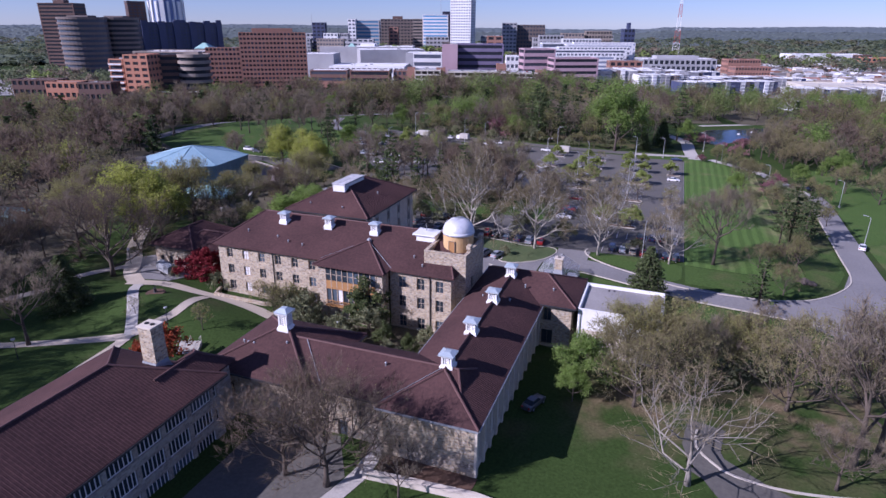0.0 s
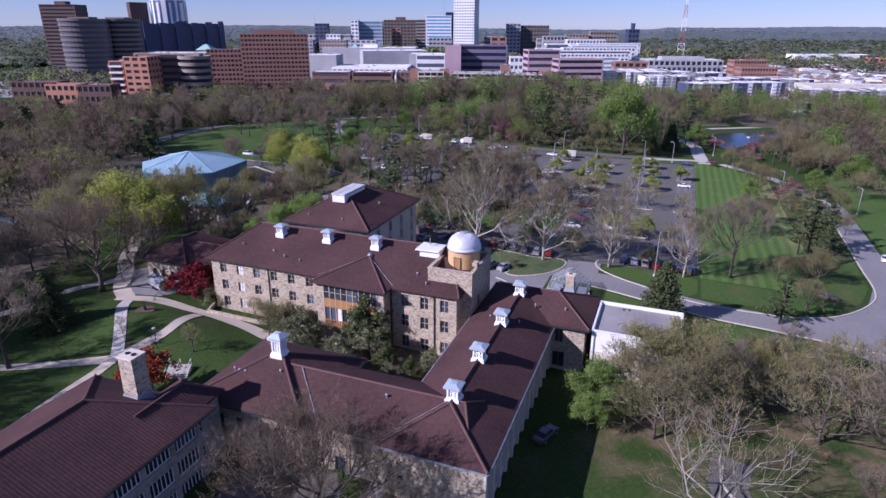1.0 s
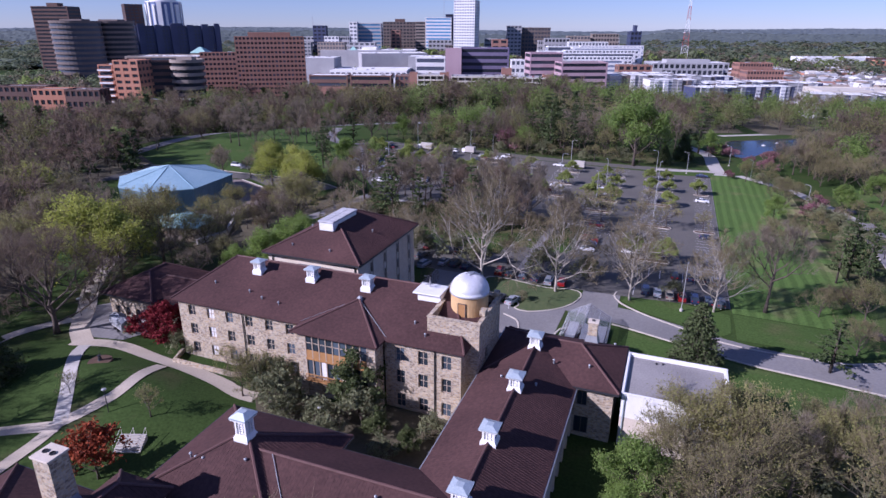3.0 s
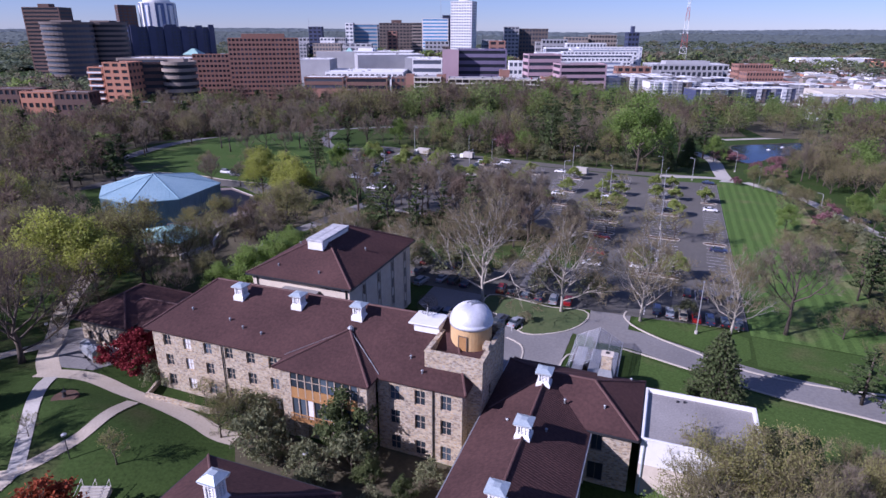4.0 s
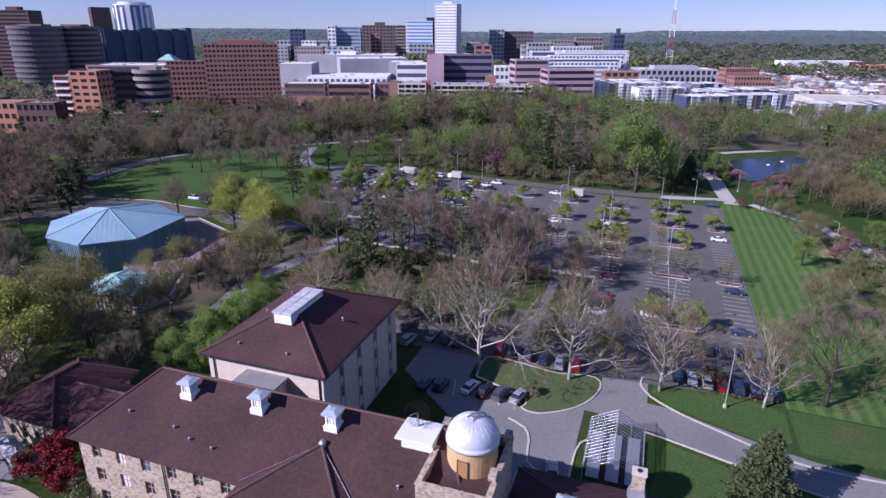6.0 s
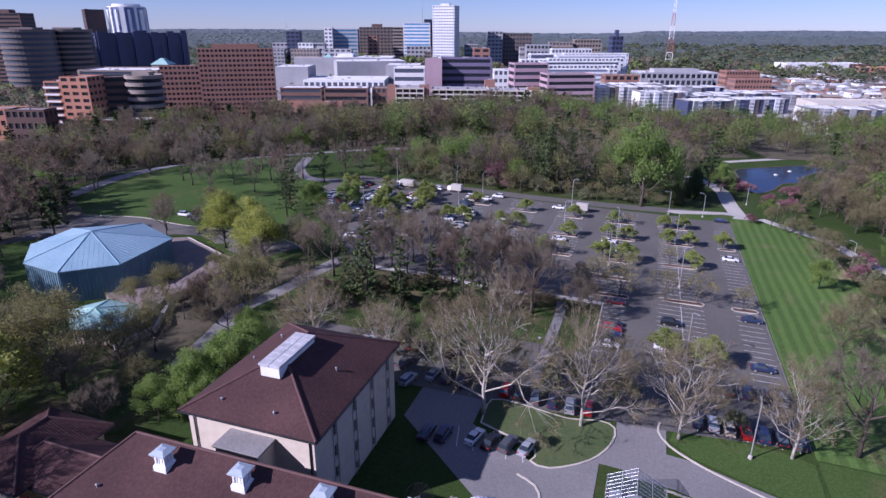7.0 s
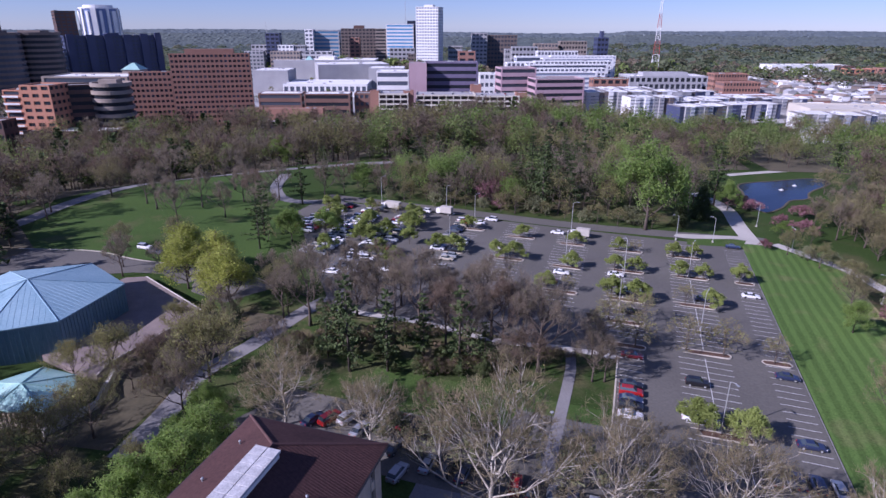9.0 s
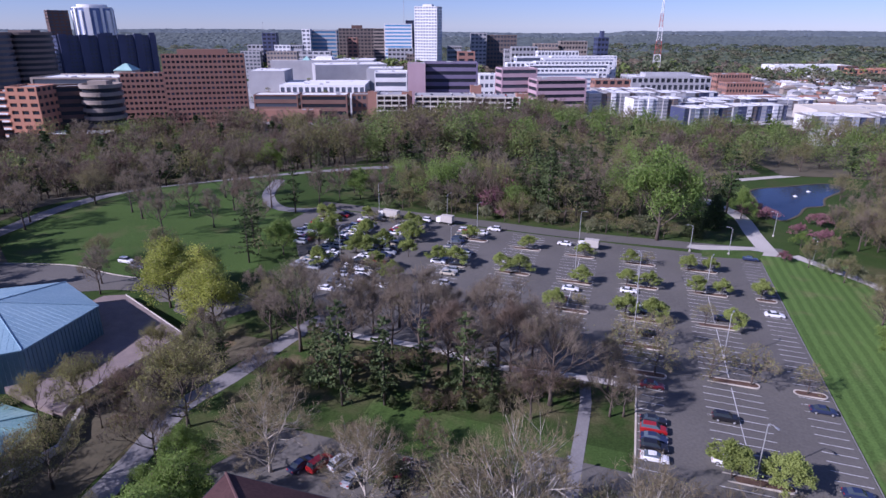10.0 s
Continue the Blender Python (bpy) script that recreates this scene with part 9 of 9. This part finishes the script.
def radio_mast(x, y, top):
    z0 = G(x, y)
    b = thing("radio_mast", x, y, z0, label="tall red and white lattice radio mast", category="mast")
    h = top - z0
    M["mast_red"] = surface("mast_red", (0.33, 0.06, 0.045), (0.42, 0.09, 0.07), 0.1, 10, 0.7)
    n = 14
    for i in range(n):
        f0, f1 = i / n, (i + 1) / n
        w0, w1 = 6.0 * (1 - f0) ** 1.3 + 0.6, 6.0 * (1 - f1) ** 1.3 + 0.6
        g = Geo()
        cs = ((-1, -1), (1, -1), (1, 1), (-1, 1))
        for k in range(4):
            (ax, ay), (bx, by) = cs[k], cs[(k + 1) % 4]
            g.tube([(ax * w0, ay * w0, f0 * h), (ax * w1, ay * w1, f1 * h)], [0.32, 0.32], 4)
            g.tube([(ax * w0, ay * w0, f0 * h), (bx * w1, by * w1, f1 * h)], [0.18, 0.18], 3)
            g.tube([(ax * w1, ay * w1, f1 * h), (bx * w1, by * w1, f1 * h)], [0.18, 0.18], 3)
        part("lattice", g, "mast_red" if (i // 2) % 2 == 0 else "panel_white", b)


radio_mast(-10, 1110, 125)
for x, y, h in ((-430, 1140, 50), (-735, 1180, 45)):
    b = thing("antenna", x, y, G(x, y), label="thin grey antenna mast", category="antenna")
    part("pole", Geo().tube([(0, 0, -1), (0, 0, h + (60 if x > -500 else 30) - G(x, y))], [0.6, 0.25], 5), "panel_grey", b)

# far trees of the town and the woods out to the horizon
CL = ["clump_dark", "clump_brown", "clump_olive", "clump_dark", "clump_bright"]
town = belt([(-560, 470), (-430, 500), (-60, 640), (60, 620), (40, 640), (60, 900), (40, 1120), (-300, 1100), (-700, 1100), (-900, 800)], 330, 13, CL, (6, 10))
town += belt([(60, 640), (260, 640), (620, 900), (600, 1200), (100, 1180)], 120, 16, CL, (4.5, 7.5))
town += belt([(-900, 420), (-560, 380), (-520, 470), (-640, 540), (-900, 560)], 110, 13, CL, (11, 16))
town += belt([(-620, 985), (-540, 970), (-330, 960), (-240, 985), (-220, 1050), (-330, 1040), (-600, 1040)], 190, 8, CL, (24, 36))
town += belt([(-330, 800), (-240, 760), (-200, 800), (-210, 900), (-300, 930)], 60, 9, CL, (14, 24))
town += belt([(-250, 1060), (60, 1060), (60, 1180), (-250, 1180)], 90, 11, CL, (24, 33))
town += belt([(-700, 470), (-560, 470), (-520, 500), (-600, 540), (-720, 560)], 60, 9, CL, (12, 20))
town += belt([(-760, 640), (-560, 600), (-520, 700), (-560, 860), (-760, 900)], 90, 12, CL, (14, 26))
town += belt([(40, 1080), (420, 1240), (640, 1240), (640, 1500), (100, 1420)], 240, 13, CL, (14, 22))
joined_wood("town_trees", town, "spring trees between the town's buildings")
far = []
for k in range(1900):
    f = 0.42 * rnd_s.random()
    dist = 1080 + 3350 * f
    ang = radians(rnd_s.uniform(-60, 46)) + TURN * 0.0
    x, y = dist * math.sin(ang), dist * math.cos(ang)
    hill = 16 * noise.noise(Vector((x * 0.0011, y * 0.0011, 3.0))) + 48 * ease((dist - 1900) / 2500)
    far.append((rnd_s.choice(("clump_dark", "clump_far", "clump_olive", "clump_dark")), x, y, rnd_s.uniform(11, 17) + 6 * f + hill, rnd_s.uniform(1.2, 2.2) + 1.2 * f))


def canopy(name, near, reach, rows, mat, label):
    """The closed roof of the far woods: a rolling, knobbly sheet between the single crowns."""
    g, cols = Geo(), 620
    for j in range(rows + 1):
        dist = near + reach * (j / rows) ** 1.2
        f = (dist - 1230) / 3200
        for i in range(cols + 1):
            a = radians(-62 + 110 * i / cols)
            x, y = dist * math.sin(a), dist * math.cos(a)
            hill = 16 * noise.noise(Vector((x * 0.0011, y * 0.0011, 3.0))) + 48 * ease((dist - 1900) / 2500)
            g.v.append((x, y, G(x, y) + 4 + hill * 0.95 + 5 * f + 5.0 * noise.noise(Vector((x * 0.021, y * 0.017, 9.0))) + 5.0 * noise.noise(Vector((x * 0.085, y * 0.085, 2.0)))))
    n = cols + 1
    for j in range(rows):
        for i in range(cols):
            k = j * n + i
            g.f.append((k, k + 1, k + n + 1, k + n))
    return tagged(new(name, g.mesh(name, M[mat])), label, "wood", kind="stuff")


# haze put into the colour: hills palest blue, middle canopy duller blue-green
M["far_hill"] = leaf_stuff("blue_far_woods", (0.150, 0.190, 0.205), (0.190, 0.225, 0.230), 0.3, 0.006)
M["canopy"] = surface("far_canopy", (0.046, 0.066, 0.036), (0.105, 0.132, 0.072), 0.010, 7, 0.95, bump=0.0)
M["canopy_mid"] = surface("haze_canopy", (0.062, 0.082, 0.078), (0.100, 0.124, 0.112), 0.006, 7, 0.95, bump=0.0)
canopy("woods_canopy", 1230, 900, 80, "canopy", "closed canopy of the rolling woods beyond the town")
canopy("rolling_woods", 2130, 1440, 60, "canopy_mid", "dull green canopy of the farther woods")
canopy("far_hills", 3560, 900, 24, "far_hill", "wooded horizon hills with haze put into their colour")
joined_wood("distant_woods", far, "woods rolling out to the horizon, some in haze tones")


# cars left in the town's open lots, too small and many to tell apart
def far_cars():
    rr = random.Random(9)
    groups = {}
    for x, y in spread(rr, [(60, 800), (250, 745), (430, 860), (470, 1080), (200, 1120), (60, 940)], 330, 5):
        key = rr.choice(("panel_white", "panel_grey", "panel_blue", "dark", "brick_dark"))
        g = groups.setdefault(key, Geo())
        z, a = G(x, y) + 0.15, FACE + rr.choice((0, math.pi / 2))
        c, s_ = math.cos(a), math.sin(a)
        for (hx, hy, z0, z1, t) in ((2.2, 0.9, 0.2, 0.85, 0.1), (1.2, 0.8, 0.85, 1.45, 0.3)):
            lo = [(x + u * c - v * s_, y + u * s_ + v * c, z + z0) for u, v in ((-hx, -hy), (hx, -hy), (hx, hy), (-hx, hy))]
            hi = [(x + u * c - v * s_, y + u * s_ + v * c, z + z1) for u, v in ((-hx + t, -hy + t / 2), (hx - t, -hy + t / 2), (hx - t, hy - t / 2), (-hx + t, hy - t / 2))]
            g.add(lo + hi, [(4, 5, 6, 7), (0, 1, 5, 4), (1, 2, 6, 5), (2, 3, 7, 6), (3, 0, 4, 7)])
    for key, g in groups.items():
        ob = new("far_cars", g.mesh("far_cars", M[key]))
        tagged(ob, "scattered small parked cars in the town lots", "cars", kind="stuff")


far_cars()


# the rows of small houses beyond, a few paces across each in the view, as one mass for each roof colour
def far_roofs():
    rr = random.Random(31)
    groups = {}
    for x, y in spread(rr, [(60, 760), (250, 745), (560, 900), (640, 1230), (150, 1230), (30, 1060)], 270, 13, [(79, 985, 34), (87, 940, 34), (150, 720, 60), (232, 1285, 70)]):
        w, d, h = rr.uniform(8, 20), rr.uniform(8, 12), rr.choice((3.2, 4.0, 6.0))
        a = FACE + rr.choice((0, math.pi / 2))
        c, s_ = math.cos(a), math.sin(a)
        z = G(x, y)

        def put(u, v, q):
            return (x + u * c - v * s_, y + u * s_ + v * c, z + q)

        lo = [put(u, v, q) for q in (-1, h) for u, v in ((-w / 2, -d / 2), (w / 2, -d / 2), (w / 2, d / 2), (-w / 2, d / 2))]
        groups.setdefault(rr.choice(("panel_white", "panel_umber", "panel_tan", "brick_brown", "panel_grey")), Geo()).add(lo, [(0, 1, 5, 4), (1, 2, 6, 5), (2, 3, 7, 6), (3, 0, 4, 7)])
        r = h + (d * 0.24 if rr.random() < 0.6 else 0.4)
        e = 0.5
        top = [put(u, v, q) for u, v, q in ((-w / 2 - e, -d / 2 - e, h), (w / 2 + e, -d / 2 - e, h), (w / 2 + e, d / 2 + e, h), (-w / 2 - e, d / 2 + e, h), (-w / 2 - e, 0, r), (w / 2 + e, 0, r))]
        groups.setdefault(rr.choice(("shingle", "shingle", "panel_white", "panel_grey", "brick_brown", "panel_tan")), Geo()).add(top, [(0, 1, 5, 4), (2, 3, 4, 5), (1, 2, 5), (3, 0, 4)])
    for key, g in groups.items():
        tagged(new("far_houses", g.mesh("far_houses", M[key])), "close rows of small gabled town houses", "houses", kind="stuff")


far_roofs()
